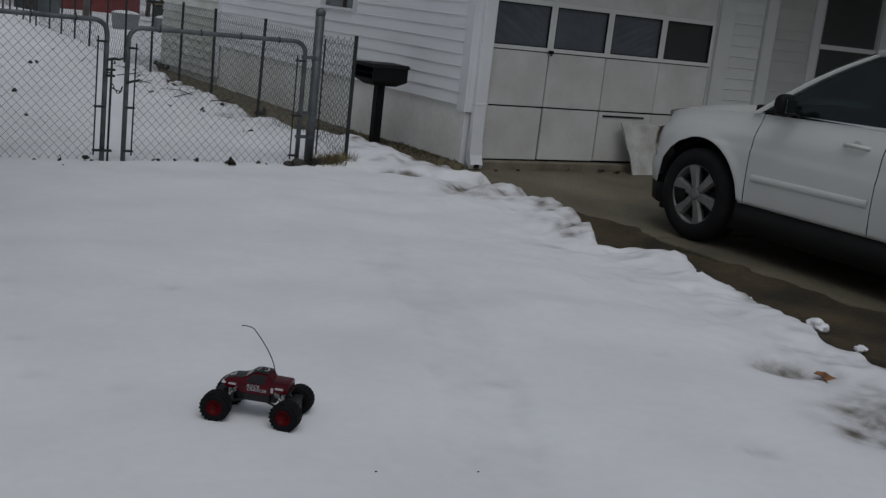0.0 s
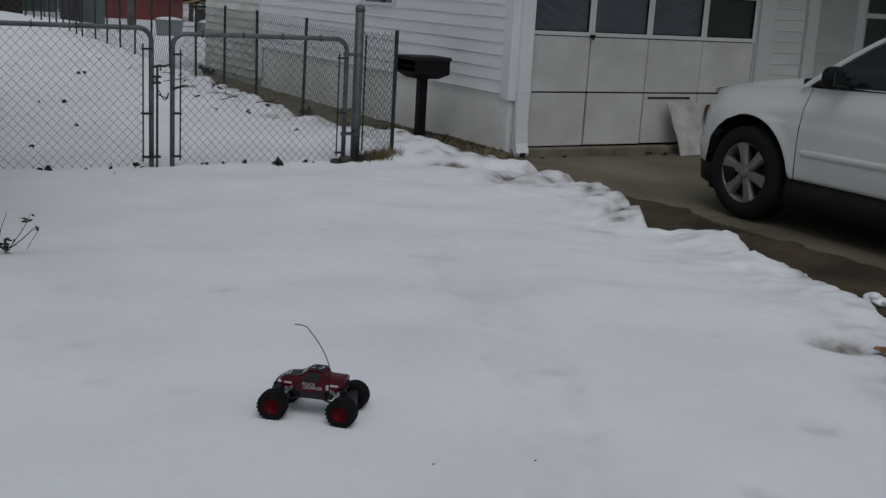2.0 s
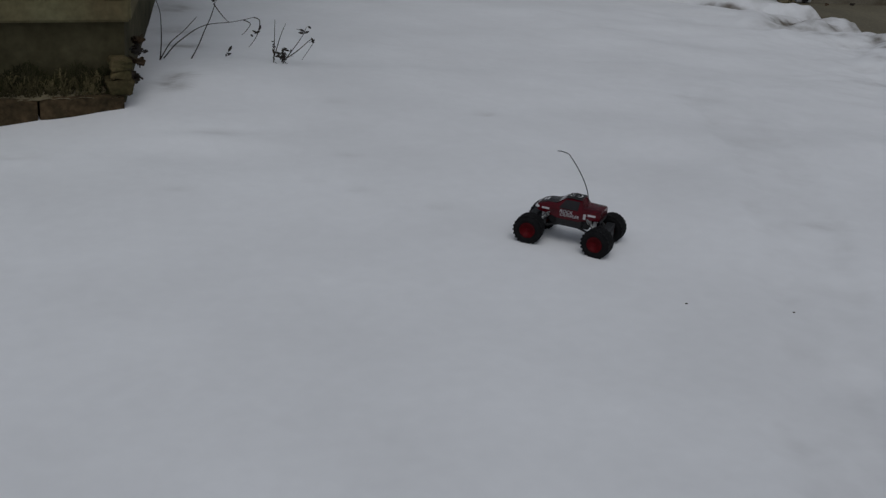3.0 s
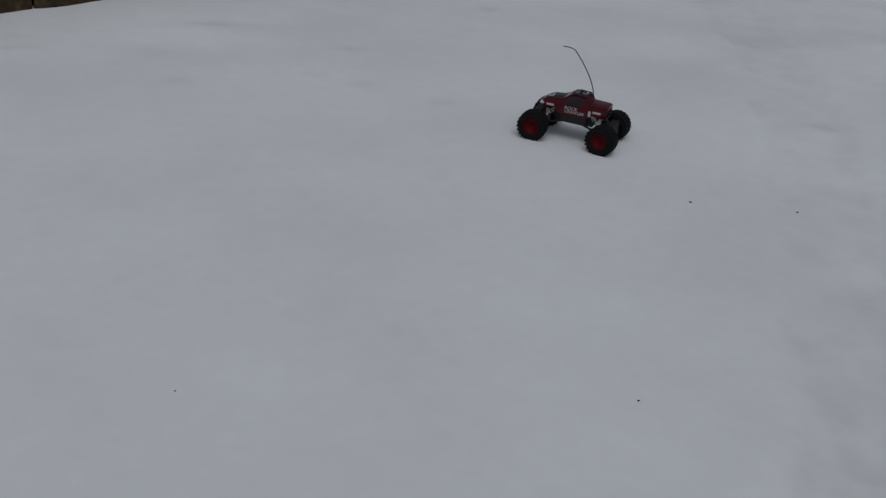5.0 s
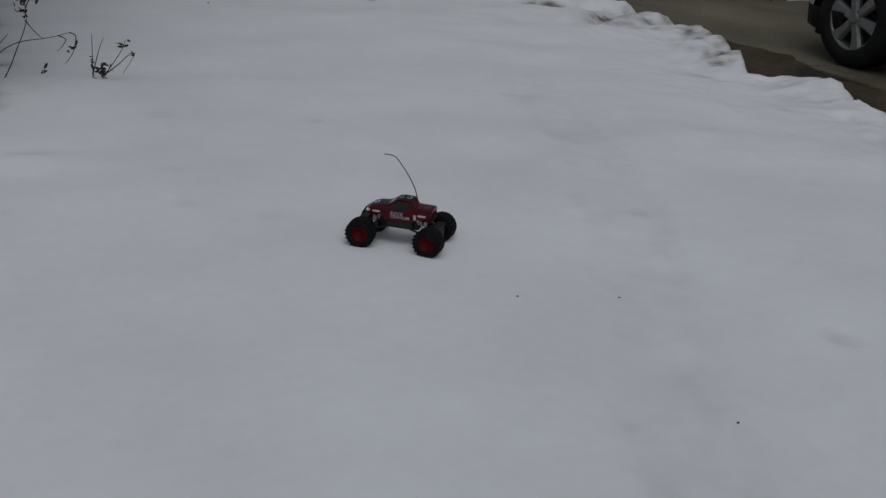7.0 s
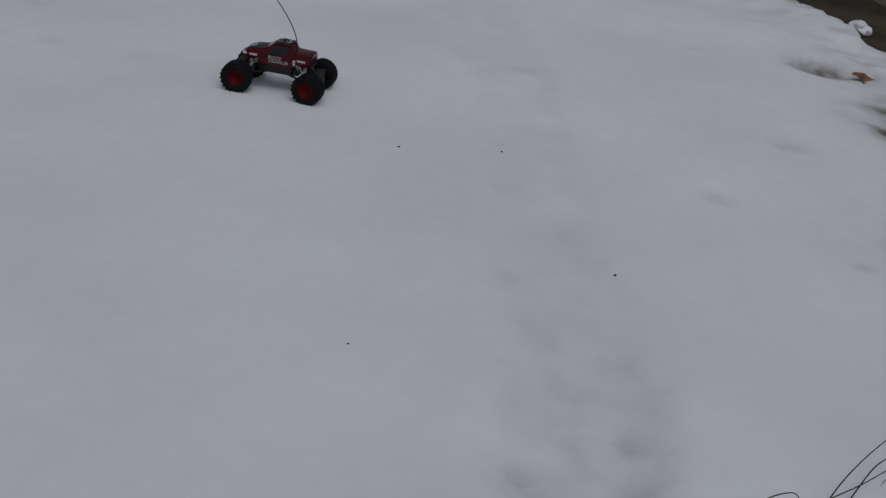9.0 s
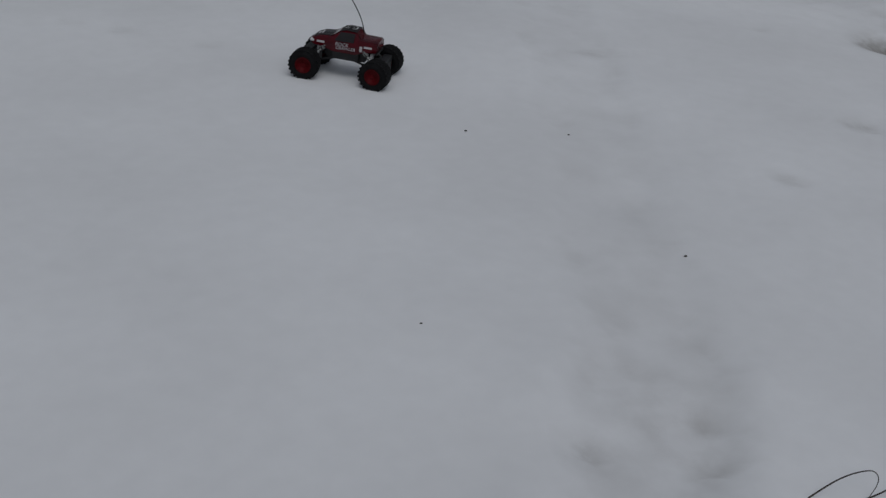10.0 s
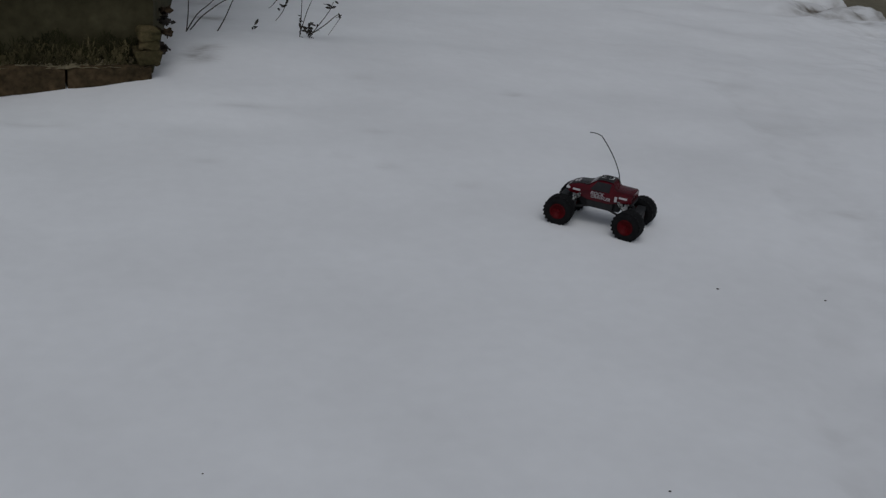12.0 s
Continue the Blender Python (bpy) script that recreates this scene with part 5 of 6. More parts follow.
        for yy, s, q in pts:
            lo = 0.385 if sg > 0 else 0.40
            if abs(yy - AXLES[0]) < 0.455:
                lo = max(lo, car_low(yy))
            hi = table(yy, CAR_TOP)
            row = []
            for j in range(13):
                z = lo + (hi - lo) * j / 12
                push = 0.045 * math.exp(-((z - 0.50) / 0.09) ** 2) * sg * (1 - q)
                row.append((car_x(yy, z, s), yy + push - sg * 0.10 * (1 - q) * smooth01((z - 0.6) / 0.3), z))
            rows.append(row)
        sheet(bm, rows)
        bmesh.ops.recalc_face_normals(bm, faces=bm.faces[:])
        part(name, bm, CARPAINT, car, smooth=True)
        bm = B()
        rows = []
        for yy, s, q in pts:
            x = car_x(yy, 0.42, s)
            rows.append([(x * 0.93, yy - sg * 0.05, 0.20), (x * 0.985, yy - sg * 0.01, 0.23), (x * 1.0, yy, 0.39)])
        sheet(bm, rows)
        part("lower_valance", bm, CLAD, car, "dark lower valance", smooth=True)
    for side in (-1, 1):
        bm = B()
        rows = []
        for i in range(9):
            y = 0.57 + 0.22 * i / 8
            rows.append([(car_x(y, z, side) + side * 0.012, y + 0.008, z) for z in (0.66, 0.70, 0.76, 0.81)])
        sheet(bm, rows)
        bmesh.ops.recalc_face_normals(bm, faces=bm.faces[:])
        hl = part("headlight", bm, LAMP, car, "clear headlight lens", smooth=True)
        bm = B()
        rows = []
        for i in range(7):
            y = 0.55 + 0.20 * i / 6
            rows.append([(car_x(y, z, side) + side * 0.004, y + 0.003, z) for z in (0.585, 0.61, 0.635)])
        sheet(bm, rows)
        part("marker_lamp", bm, CHROME, hl)
        bm = B()
        box(bm, (side * 0.62 - 0.20, -4.09, 0.78), (side * 0.62 + 0.20, -4.02, 1.0), 0.01)
        part("tail_light", bm, TOYHUB, car, "red tail light")
    bm = B()
    box(bm, (-0.42, 0.80, 0.58), (0.42, 0.87, 0.74), 0.02)
    part("grille", bm, CLAD, car, "dark front grille")
    # bonnet
    rows = []
    m = 26
    for i in range(m + 1):
        y = -0.42 + (0.87 + 0.42) * i / m
        hw = abs(car_x(y, table(y, CAR_TOP), 1))
        top = table(y, CAR_TOP)
        crown = 0.085 - 0.035 * smooth01((y + 0.5) / 1.4)
        rows.append([(hw * (-1 + j / 8), y, top + crown * (1 - abs(-1 + j / 8) ** 2.4) - 0.001) for j in range(17)])
    bm = B()
    sheet(bm, rows)
    bmesh.ops.recalc_face_normals(bm, faces=bm.faces[:])
    part("bonnet", bm, CARPAINT, car, smooth=True)
    bm = B()
    box(bm, (-0.84, -0.60, 1.07), (0.84, -0.36, 1.135), 0.02)
    part("cowl", bm, BLACK, car, "black cowl below the windscreen")
    for x in (-0.45, 0.25):
        bm = B()
        tube(bm, [(x, -0.40, 1.15), (x + 0.25, -0.43, 1.165), (x + 0.5, -0.46, 1.17)], 0.008, 6)
        part("wiper", bm, BLACK, car)
    # roof, pillars and glass
    rz, rw, bow = 1.60, 0.70, 0.045
    rows = []
    for i in range(21):
        y = -1.22 - 2.51 * i / 20
        f = 0.055 * math.sin(math.pi * min(1, max(0, i / 20))) ** 0.7
        rows.append([(rw * (-1 + j / 6), y, rz + f + 0.035 * (1 - (-1 + j / 6) ** 2)) for j in range(13)])
    bm = B()
    sheet(bm, rows)
    bmesh.ops.solidify(bm, geom=bm.faces[:], thickness=0.03)
    part("roof", bm, CARPAINT, car, smooth=True)
    for side in (-1, 1):
        bx = side * 0.895
        tx = side * rw
        def pillar(name, p, q, w0, w1, material, bent=0.0):
            b2 = B()
            outl = []
            for i in range(9):
                t = i / 8
                px, py, pz = (u + (v - u) * t for u, v in zip(p, q))
                arch = bent * math.sin(math.pi * t)
                w, px, pz = w0 + (w1 - w0) * t, px + (tx - bx) * arch / 0.5, pz + arch
                outl.append([b2.verts.new((px + side * ox, py + oy * w, pz)) for ox, oy in ((0.012, -1), (0.02, 0), (0.012, 1), (-0.035, 1), (-0.035, -1))])
            for lower, higher in zip(outl, outl[1:]):
                for k in range(5):
                    b2.faces.new((lower[k], lower[(k + 1) % 5], higher[(k + 1) % 5], higher[k]))
            b2.faces.new(outl[0])
            b2.faces.new(outl[-1])
            bmesh.ops.recalc_face_normals(b2, faces=b2.faces[:])
            part(name, b2, material, car)
        pillar("windscreen_pillar", (bx, -0.44, 1.075), (tx, -1.27, rz), 0.034, 0.030, CARPAINT, bow)
        pillar("door_pillar", (bx, -1.82, 1.12), (tx, -1.90, rz + 0.04), 0.05, 0.045, BLACK)
        pillar("rear_door_pillar", (bx, -2.75, 1.13), (tx, -2.72, rz + 0.045), 0.05, 0.045, BLACK)
        pillar("rear_pillar", (bx * 0.97, -3.92, 1.11), (tx, -3.70, rz), 0.10, 0.08, CARPAINT)
        bm = B()
        tube(bm, [(tx, -1.25, rz + 0.008), (tx, -1.9, rz + 0.045), (tx, -2.7, rz + 0.055), (tx, -3.72, rz + 0.006)], 0.026, 8)
        part("roof_rail", bm, CARPAINT, car, smooth=True)
        for a0, a1, c0, c1 in ((-0.52, -1.78, -1.32, -1.86), (-1.86, -2.71, -1.94, -2.68), (-2.79, -3.84, -2.76, -3.62)):
            bm = B()
            lo = lambda y: table(y, CAR_TOP)
            outline = [(a0, lo(a0) - 0.005), (a1, lo(a1) - 0.005), (c1, rz + 0.02), (c0, rz + 0.005)]
            if a0 > -1:
                outline += [(a0 + (c0 - a0) * t, lo(a0) + (rz - lo(a0)) * t + bow * math.sin(math.pi * t)) for t in (0.8, 0.6, 0.4, 0.2)]
            prism(bm, [(bx + (tx - bx) * (z - 1.10) / (rz - 1.10), y, z) for y, z in outline], (-side * 0.004, 0, 0))
            ob = part("side_window", bm, CARGLASS, car, "tinted side window")
            ob.visible_shadow = False
    for name, a, b in (("windscreen", (-0.42, 1.09), (-1.24, rz + 0.012)), ("rear_window", (-4.0, 1.10), (-3.72, rz + 0.01))):
        rows = []
        for i in range(7):
            t = i / 6
            hw = 0.86 + (rw - 0.86) * t
            rows.append([(hw * (-1 + j / 6), a[0] + (b[0] - a[0]) * t + 0.10 * (1 - (-1 + j / 6) ** 2) * (1 if name == "windscreen" else -0.4) * (1 - t * 0.6), a[1] + (b[1] - a[1]) * t + (bow * math.sin(math.pi * t) if name == "windscreen" else 0.0) + 0.03 * (1 - (-1 + j / 6) ** 2)) for j in range(13)])
        bm = B()
        sheet(bm, rows)
        bmesh.ops.solidify(bm, geom=bm.faces[:], thickness=0.004)
        ob = part(name, bm, CARGLASS, car, smooth=True)
        ob.visible_shadow = False
    # floor, dash, seats and steering wheel
    bm = B()
    box(bm, (-0.90, -3.9, 0.17), (0.90, 0.45, 0.42), 0.02)
    part("floor_pan", bm, DARKGAP, car)
    bm = B()
    box(bm, (-0.86, -1.15, 0.62), (0.86, -0.62, 1.06), 0.05)
    part("dashboard", bm, CLAD, car, smooth=True)
    for x in (-0.40, 0.40):
        for y in (-1.75, -2.65):
            bm = B()
            box(bm, (x - 0.25, y - 0.05, 0.42), (x + 0.25, y + 0.48, 0.70), 0.06)
            box(bm, (x - 0.24, y - 0.20, 0.62), (x + 0.24, y - 0.02, 1.20), 0.06)
            box(bm, (x - 0.13, y - 0.19, 1.19), (x + 0.13, y - 0.06, 1.40), 0.05)
            part("seat", bm, SEAT, car, "grey cloth seat", smooth=True)
    bm = B()
    tube(bm, [(-0.40 + 0.19 * math.cos(a), -1.22 - 0.05 * math.sin(a), 1.02 + 0.17 * math.sin(a)) for a in [2 * math.pi * k / 24 for k in range(25)]], 0.016, 8)
    tube(bm, [(-0.58, -1.22, 1.02), (-0.40, -1.20, 1.02), (-0.22, -1.22, 1.02)], 0.02, 6)
    part("steering_wheel", bm, BLACK, car, smooth=True)


# ---- the toy crawler truck on the snow ----
def words(text, size, parent, place, material, name="lettering", shear=0.0, label=""):
    """Raised letters with the built-in font as one mesh; place is a 4x4."""
    cu = bpy.data.curves.new(name, "FONT")
    cu.body, cu.size, cu.extrude, cu.shear = text, size, 0.0003, shear
    cu.align_x, cu.align_y = "CENTER", "CENTER"
    cu.resolution_u = 3
    tmp = new("tmp_text", cu)
    bpy.context.view_layer.update()
    me = bpy.data.meshes.new_from_object(tmp.evaluated_get(bpy.context.evaluated_depsgraph_get()))
    bpy.data.objects.remove(tmp)
    me.name = name
    me.materials.clear()
    me.materials.append(material)
    ob = new(name, me)
    ob.parent = parent
    ob.matrix_local = place
    if label:
        ob["label"] = label
    return ob


def toy_wheel(parent, x, y, side, steer):
    r, w = 0.0562, 0.030
    hub = new("wheel")
    hub.parent = parent
    hub.matrix_local = pose(x, y, r, 0, 0, steer) @ Matrix.Diagonal((1.0, 0.945, 0.945, 1.0))
    bm = B()
    sides = 44
    prof = [(-w, 0.030), (-w - 0.002, 0.046), (-w + 0.003, 0.0552), (-w + 0.010, 0.0574), (w - 0.010, 0.0574), (w - 0.003, 0.0552), (w + 0.002, 0.044), (w, 0.030)]
    lathe(bm, prof, "x", sides, closed=True)
    part("tyre", bm, TOYRUBBER, hub, "chunky black toy tyre", smooth=True)
    bm = B()
    for k in range(22):
        a = 2 * math.pi * k / 22
        for e, off in ((-1, 0.0), (1, math.pi / 22)):
            m = Matrix.Rotation(a + off, 4, "X")
            lug = bmesh.ops.create_cube(bm, size=1.0)["verts"]
            for v in lug:
                v.co = m @ Vector((e * (0.0165 + v.co.x * 0.026), v.co.y * 0.0075 + e * v.co.x * 0.003, 0.0568 + v.co.z * 0.0040 - 0.003 * (v.co.x * e > 0)))
    part("tread", bm, TOYRUBBER, hub)
    bm = B()
    s = side
    lathe(bm, [(s * 0.026, 0.033), (s * 0.031, 0.031), (s * 0.027, 0.026), (s * 0.016, 0.022), (s * 0.014, 0.004)], "x", 24)
    lathe(bm, [(-s * 0.026, 0.032), (-s * 0.015, 0.02)], "x", 20)
    part("rim", bm, TOYHUB, hub, "red toy rim", smooth=True)
    for k in range(6):
        bm = B()
        a = 2 * math.pi * k / 6
        m = Matrix.Rotation(a, 4, "X")
        for v in bmesh.ops.create_cube(bm, size=1.0)["verts"]:
            v.co = m @ Vector((s * (0.022 + v.co.x * 0.006), v.co.y * 0.006, 0.017 + v.co.z * 0.022))
        part("rim_spoke", bm, TOYHUB, hub)
    bm = B()
    lathe(bm, [(s * 0.012, 0.008), (s * 0.027, 0.007), (s * 0.029, 0.003)], "x", 12)
    part("hub_nut", bm, TOYHUB, hub)


def build_toy():
    """Heading is local +y; the wheels stand at +-0.131 along and +-0.093 across."""
    toy = thing("toy_truck", "red and black radio controlled toy crawler truck standing on snow", "toy truck", (1.632, 3.622, snow_z(1.632, 3.622) - 0.005), 140.5 - 90)
    WB, TR, LIFT = 0.131, 0.093, 0.003
    for y, st in ((WB, 4), (-WB, -7)):
        for s in (-1, 1):
            toy_wheel(toy, s * TR, y, s, st)
        bm = B()
        tube(bm, [(-TR + 0.02, y, 0.058), (TR - 0.02, y, 0.058)], 0.015, 8)
        box(bm, (-0.028, y - 0.03, 0.040), (0.028, y + 0.03, 0.085), 0.008)
        sg = 1 if y > 0 else -1
        box(bm, (-0.05, y - 0.016 + 0.01 * sg, 0.072), (0.05, y + 0.016 + 0.01 * sg, 0.094), 0.006)
        part("axle", bm, TOYBLACK, toy)
    # chassis pan and links
    bm = B()
    prism(bm, [(-0.036, -0.075, 0.075), (-0.036, 0.065, 0.075), (-0.036, 0.085, 0.105), (-0.036, 0.08, 0.138), (-0.036, -0.09, 0.138), (-0.036, -0.095, 0.105)], (0.072, 0, 0))
    part("chassis", bm, TOYBLACK, toy)
    bm = B()
    box(bm, (-0.051, -0.055, 0.076), (0.051, 0.048, 0.108), 0.006)
    part("battery_box", bm, TOYBLACK, toy)
    for s in (-1, 1):
        for y in (-1, 1):
            bm = B()
            tube(bm, [(s * 0.034, y * 0.03, 0.078), (s * 0.045, y * 0.118, 0.056)], 0.0045, 6)
            part("link_arm", bm, TOYBLACK, toy)
            bm = B()
            p, q = Vector((s * 0.043, y * 0.056, 0.140)), Vector((s * 0.057, y * 0.112, 0.074))
            tube(bm, [p, p.lerp(q, 0.52)], 0.0085, 10)
            tube(bm, [p.lerp(q, 0.5), q], 0.005, 8)
            part("shock_absorber", bm, SHOCK, toy, "silver shock absorber", smooth=True)
            bm = B()
            pts = []
            for k in range(61):
                a = k / 60
                c = p.lerp(q, 0.12 + 0.8 * a)
                ang = a * 2 * math.pi * 6
                pts.append(c + Vector((math.cos(ang), math.sin(ang) * 0.6, math.sin(ang) * 0.5)) * 0.0095)
            tube(bm, pts, 0.0014, 4)
            part("spring", bm, TOYBLACK, toy)
    for s in (-1, 1):
        bm = B()
        box(bm, (s * 0.030 - 0.010, 0.094, 0.094), (s * 0.030 + 0.010, 0.104, 0.118), 0.002)
        part("light_bracket", bm, STICKER, toy, "pale plastic bracket")
        bm = B()
        box(bm, (s * 0.030 - 0.010, -0.104, 0.088), (s * 0.030 + 0.010, -0.094, 0.112), 0.002)
        part("light_bracket", bm, STICKER, toy, "pale plastic bracket")

    # body shell: sections across, from tail to nose: y, half width, sill z, shoulder z, top half width, top z
    secs = [(-0.120, 0.050, 0.122, 0.142, 0.044, 0.149), (-0.114, 0.0535, 0.118, 0.1425, 0.047, 0.152), (-0.088, 0.0557, 0.116, 0.142, 0.048, 0.152), (-0.054, 0.0557, 0.106, 0.142, 0.048, 0.153),
            (-0.046, 0.0538, 0.103, 0.142, 0.0422, 0.166), (-0.040, 0.0538, 0.101, 0.142, 0.0384, 0.177), (0.0, 0.0538, 0.101, 0.142, 0.0374, 0.179), (0.020, 0.0538, 0.101, 0.142, 0.0384, 0.175),
            (0.046, 0.0547, 0.102, 0.141, 0.0442, 0.157), (0.056, 0.0557, 0.107, 0.140, 0.047, 0.1525), (0.092, 0.0547, 0.114, 0.137, 0.0451, 0.149), (0.118, 0.0499, 0.116, 0.132, 0.0403, 0.140), (0.130, 0.0403, 0.120, 0.127, 0.0326, 0.131)]

    def ring(y, hw, zs, zh, tw, zt):
        half = [(hw * 0.98, zs), (hw, (zs + zh) / 2), (hw * 0.985, zh - 0.004), (hw * 0.95, zh), (tw + 0.004, zt - 0.004), (tw * 0.9, zt), (tw * 0.45, zt + 0.0018)]
        left = [(-x, y, z) for x, z in half]
        right = [(x, y, z) for x, z in reversed(half)]
        return left + right

    rows = [ring(*s) for s in secs]
    fine = []
    for r0, r1 in zip(rows, rows[1:]):
        for t in (0, 0.5):
            fine.append([tuple(Vector(a).lerp(Vector(b), t)) for a, b in zip(r0, r1)])
    fine.append(rows[-1])
    bm = B()
    grid = sheet(bm, fine)
    bm.faces.new(grid[0])
    bm.faces.new(grid[-1][::-1])
    bmesh.ops.recalc_face_normals(bm, faces=bm.faces[:])
    shell = part("body_shell", bm, TOYRED, toy, "glossy dark red truck shell", smooth=False)
    shell.location.z = LIFT
    for p in shell.data.polygons:
        p.use_smooth = True
    shell.data.set_sharp_from_angle(angle=radians(28))

    def top_z(y):
        return table(y, [(s[0], s[5]) for s in secs])

    def top_w(y):
        return table(y, [(s[0], s[4]) for s in secs])

    # black hood and roof skin, smoked windows
    def skin(name, y0, y1, f, material, label="", lift=0.0028, n=14):
        b2 = B()
        rws = []
        for i in range(n + 1):
            y = y0 + (y1 - y0) * i / n
            w = top_w(y) * f
            rws.append([(w * (-1 + j / 4), y, top_z(y) + lift - 0.001 * abs(-1 + j / 4)) for j in range(9)])
        sheet(b2, rws)
        bmesh.ops.recalc_face_normals(b2, faces=b2.faces[:])
        return part(name, b2, material, shell, label, smooth=True)
    skin("bonnet_panel", 0.058, 0.126, 0.80, TOYSMOKE, "black bonnet panel")
    skin("windscreen", 0.025, 0.058, 0.90, TOYSMOKE, "smoked windscreen")
    skin("roof_panel", -0.040, 0.020, 0.97, TOYBLACK, "black roof panel")
    for s in (-1, 1):
        b2 = B()
        prism(b2, [(s * 0.0535, -0.034, 0.1425), (s * 0.0535, 0.038, 0.1425), (s * 0.0420, 0.017, 0.173), (s * 0.0412, -0.036, 0.174)], (s * 0.0018, 0, 0.0006))
        part("side_window", b2, TOYSMOKE, shell, "smoked side window")
        side_m = Matrix.Translation((s * 0.0553, -0.002, 0.1305)) @ Matrix.Rotation(radians(90 * s), 4, "Z") @ Matrix.Rotation(radians(90), 4, "X")
        words("ROCK", 0.018, shell, side_m @ Matrix.Translation((-0.012, 0.0, 0)), LETTER, "side_lettering", 0.25, "white side lettering")
        words("CRAWLER", 0.0160, shell, side_m @ Matrix.Translation((0.002, -0.013, 0)), LETTER, "side_lettering", 0.25, "white side lettering")
        for y, h, w in ((0.088, 0.127, 0.028), (-0.088, 0.131, 0.030)):
            b2 = B()
            box(b2, (s * 0.0553 - 0.0012, y - w / 2, h), (s * 0.0553 + 0.0012, y + w / 2, h + 0.007), 0.0005)
            part("side_sticker", b2, LETTER, shell, "white side sticker")
        b2 = B()
        box(b2, (s * 0.0552 - 0.0012, -0.062 - 0.005, 0.116), (s * 0.0552 + 0.0012, -0.062 + 0.005, 0.136), 0.003)
        part("side_badge", b2, LETTER, shell, "white side badge")
        b2 = B()
        box(b2, (s * 0.040 - 0.011, 0.114, 0.126), (s * 0.040 + 0.011, 0.1295, 0.133), 0.002)
        part("headlight", b2, STICKER, shell, "pale toy headlight")
        b2 = B()
        lathe(b2, [(0.1295, 0.0055), (0.134, 0.005), (0.135, 0.002)], "y", 12, (s * 0.014, 0, 0.1245 + LIFT))
        part("bumper_lamp", b2, STICKER, toy, "small white lamp")
    b2 = B()
    box(b2, (-0.045, 0.112, 0.118 + LIFT), (0.045, 0.131, 0.130 + LIFT), 0.004)
    part("front_bumper", b2, TOYBLACK, toy)
    b2 = B()
    box(b2, (-0.044, -0.122, 0.106 + LIFT), (0.044, -0.112, 0.116 + LIFT), 0.003)
    part("rear_bumper", b2, TOYBLACK, toy)
    # roof number with a light outline
    turn = Matrix.Rotation(radians(-90), 4, "Z")
    words("30", 0.050, shell, Matrix.Translation((0, -0.010, 0.1828)) @ turn, STICKER, "roof_number", 0, "white roof number")
    words("30", 0.040, shell, Matrix.Translation((0, -0.010, 0.1836)) @ turn, TOYBLACK, "roof_number_fill")
    for y0, w in ((0.094, 0.017), (0.106, 0.013), (0.036, 0.010)):
        b2 = B()
        z = top_z(y0) + 0.0032
        prism(b2, [(-w, y0 - 0.003, z), (w * 0.9, y0 - 0.003, z), (w, y0 + 0.004, top_z(y0 + 0.004) + 0.0032), (-w * 0.9, y0 + 0.004, top_z(y0 + 0.004) + 0.0032)], (0, 0, 0.0006))
        part("bonnet_sticker", b2, LETTER, shell, "white bonnet sticker")
    # aerial
    b2 = B()
    lathe(b2, [(0.150, 0.006), (0.164, 0.005), (0.172, 0.0025)], "z", 10, (0.030, -0.046, LIFT))
    part("aerial_base", b2, TOYBLACK, toy)
    b2 = B()
    pts = [(0.030, -0.046, 0.168)]
    for i in range(1, 13):
        t = i / 12
        pts.append((0.030 + 0.010 * t, -0.046 + 0.095 * t ** 1.5, 0.168 + 0.158 * t - 0.006 * t * t))
    pts += [(0.040, 0.062, 0.324), (0.041, 0.080, 0.326), (0.042, 0.096, 0.324)]
    tube(b2, pts, [0.0018] * len(pts), 6)
    part("aerial", b2, TOYBLACK, toy, "thin bent black aerial", smooth=True).location.z = LIFT


# ---- dry plants, leaves and bits on the snow ----
def stems(name, label, place, lines, leaves, seed, r0=0.006, wander=0.008):
    """A dry plant: polylines from the ground and small dead leaves along some of them."""
    rng = random.Random(seed)
    ob = thing(name, label, "dry plant", place, group="dry weeds")
    for pts in lines:
        bm = B()
        fine = []
        ext = [Vector(pts[0]), *[Vector(q) for q in pts], Vector(pts[-1])]
        for i in range(len(pts) - 1):
            p0, p1, p2, p3 = ext[i : i + 4]
            for k in range(5):
                f = k / 5
                q = 0.5 * (2 * p1 + (p2 - p0) * f + (2 * p0 - 5 * p1 + 4 * p2 - p3) * f * f + (3 * p1 - p0 - 3 * p2 + p3) * f ** 3)
                fine.append(q + Vector((noise.noise(q * 9 + Vector((seed, 0, 0))), noise.noise(q * 9 + Vector((0, seed, 0))), 0)) * wander)
        fine.append(Vector(pts[-1]))
        n = len(fine)
        tube(bm, fine, [r0 * (1 - 0.65 * i / n) for i in range(n)], 5)
        part("stem", bm, STEM, ob)
    for c, count, spread in leaves:
        for _ in range(count):
            bm = B()
            p = Vector(c) + Vector((rng.gauss(0, spread), rng.gauss(0, spread), rng.gauss(0, spread)))
            m = Matrix.Translation(p) @ Euler((rng.uniform(0, 6), rng.uniform(0, 6), rng.uniform(0, 6))).to_matrix().to_4x4()
            s = rng.uniform(0.007, 0.014)
            rows = [[m @ Vector((s * u * (1 - v * v * 0.8), s * v * 1.5, 0.35 * s * u * u + 0.25 * s * v * v)) for u in (-0.6, 0, 0.6)] for v in (-1, -0.4, 0.3, 1)]
            sheet(bm, rows)
            part("leaf", bm, DARKLEAF, ob)
    return ob


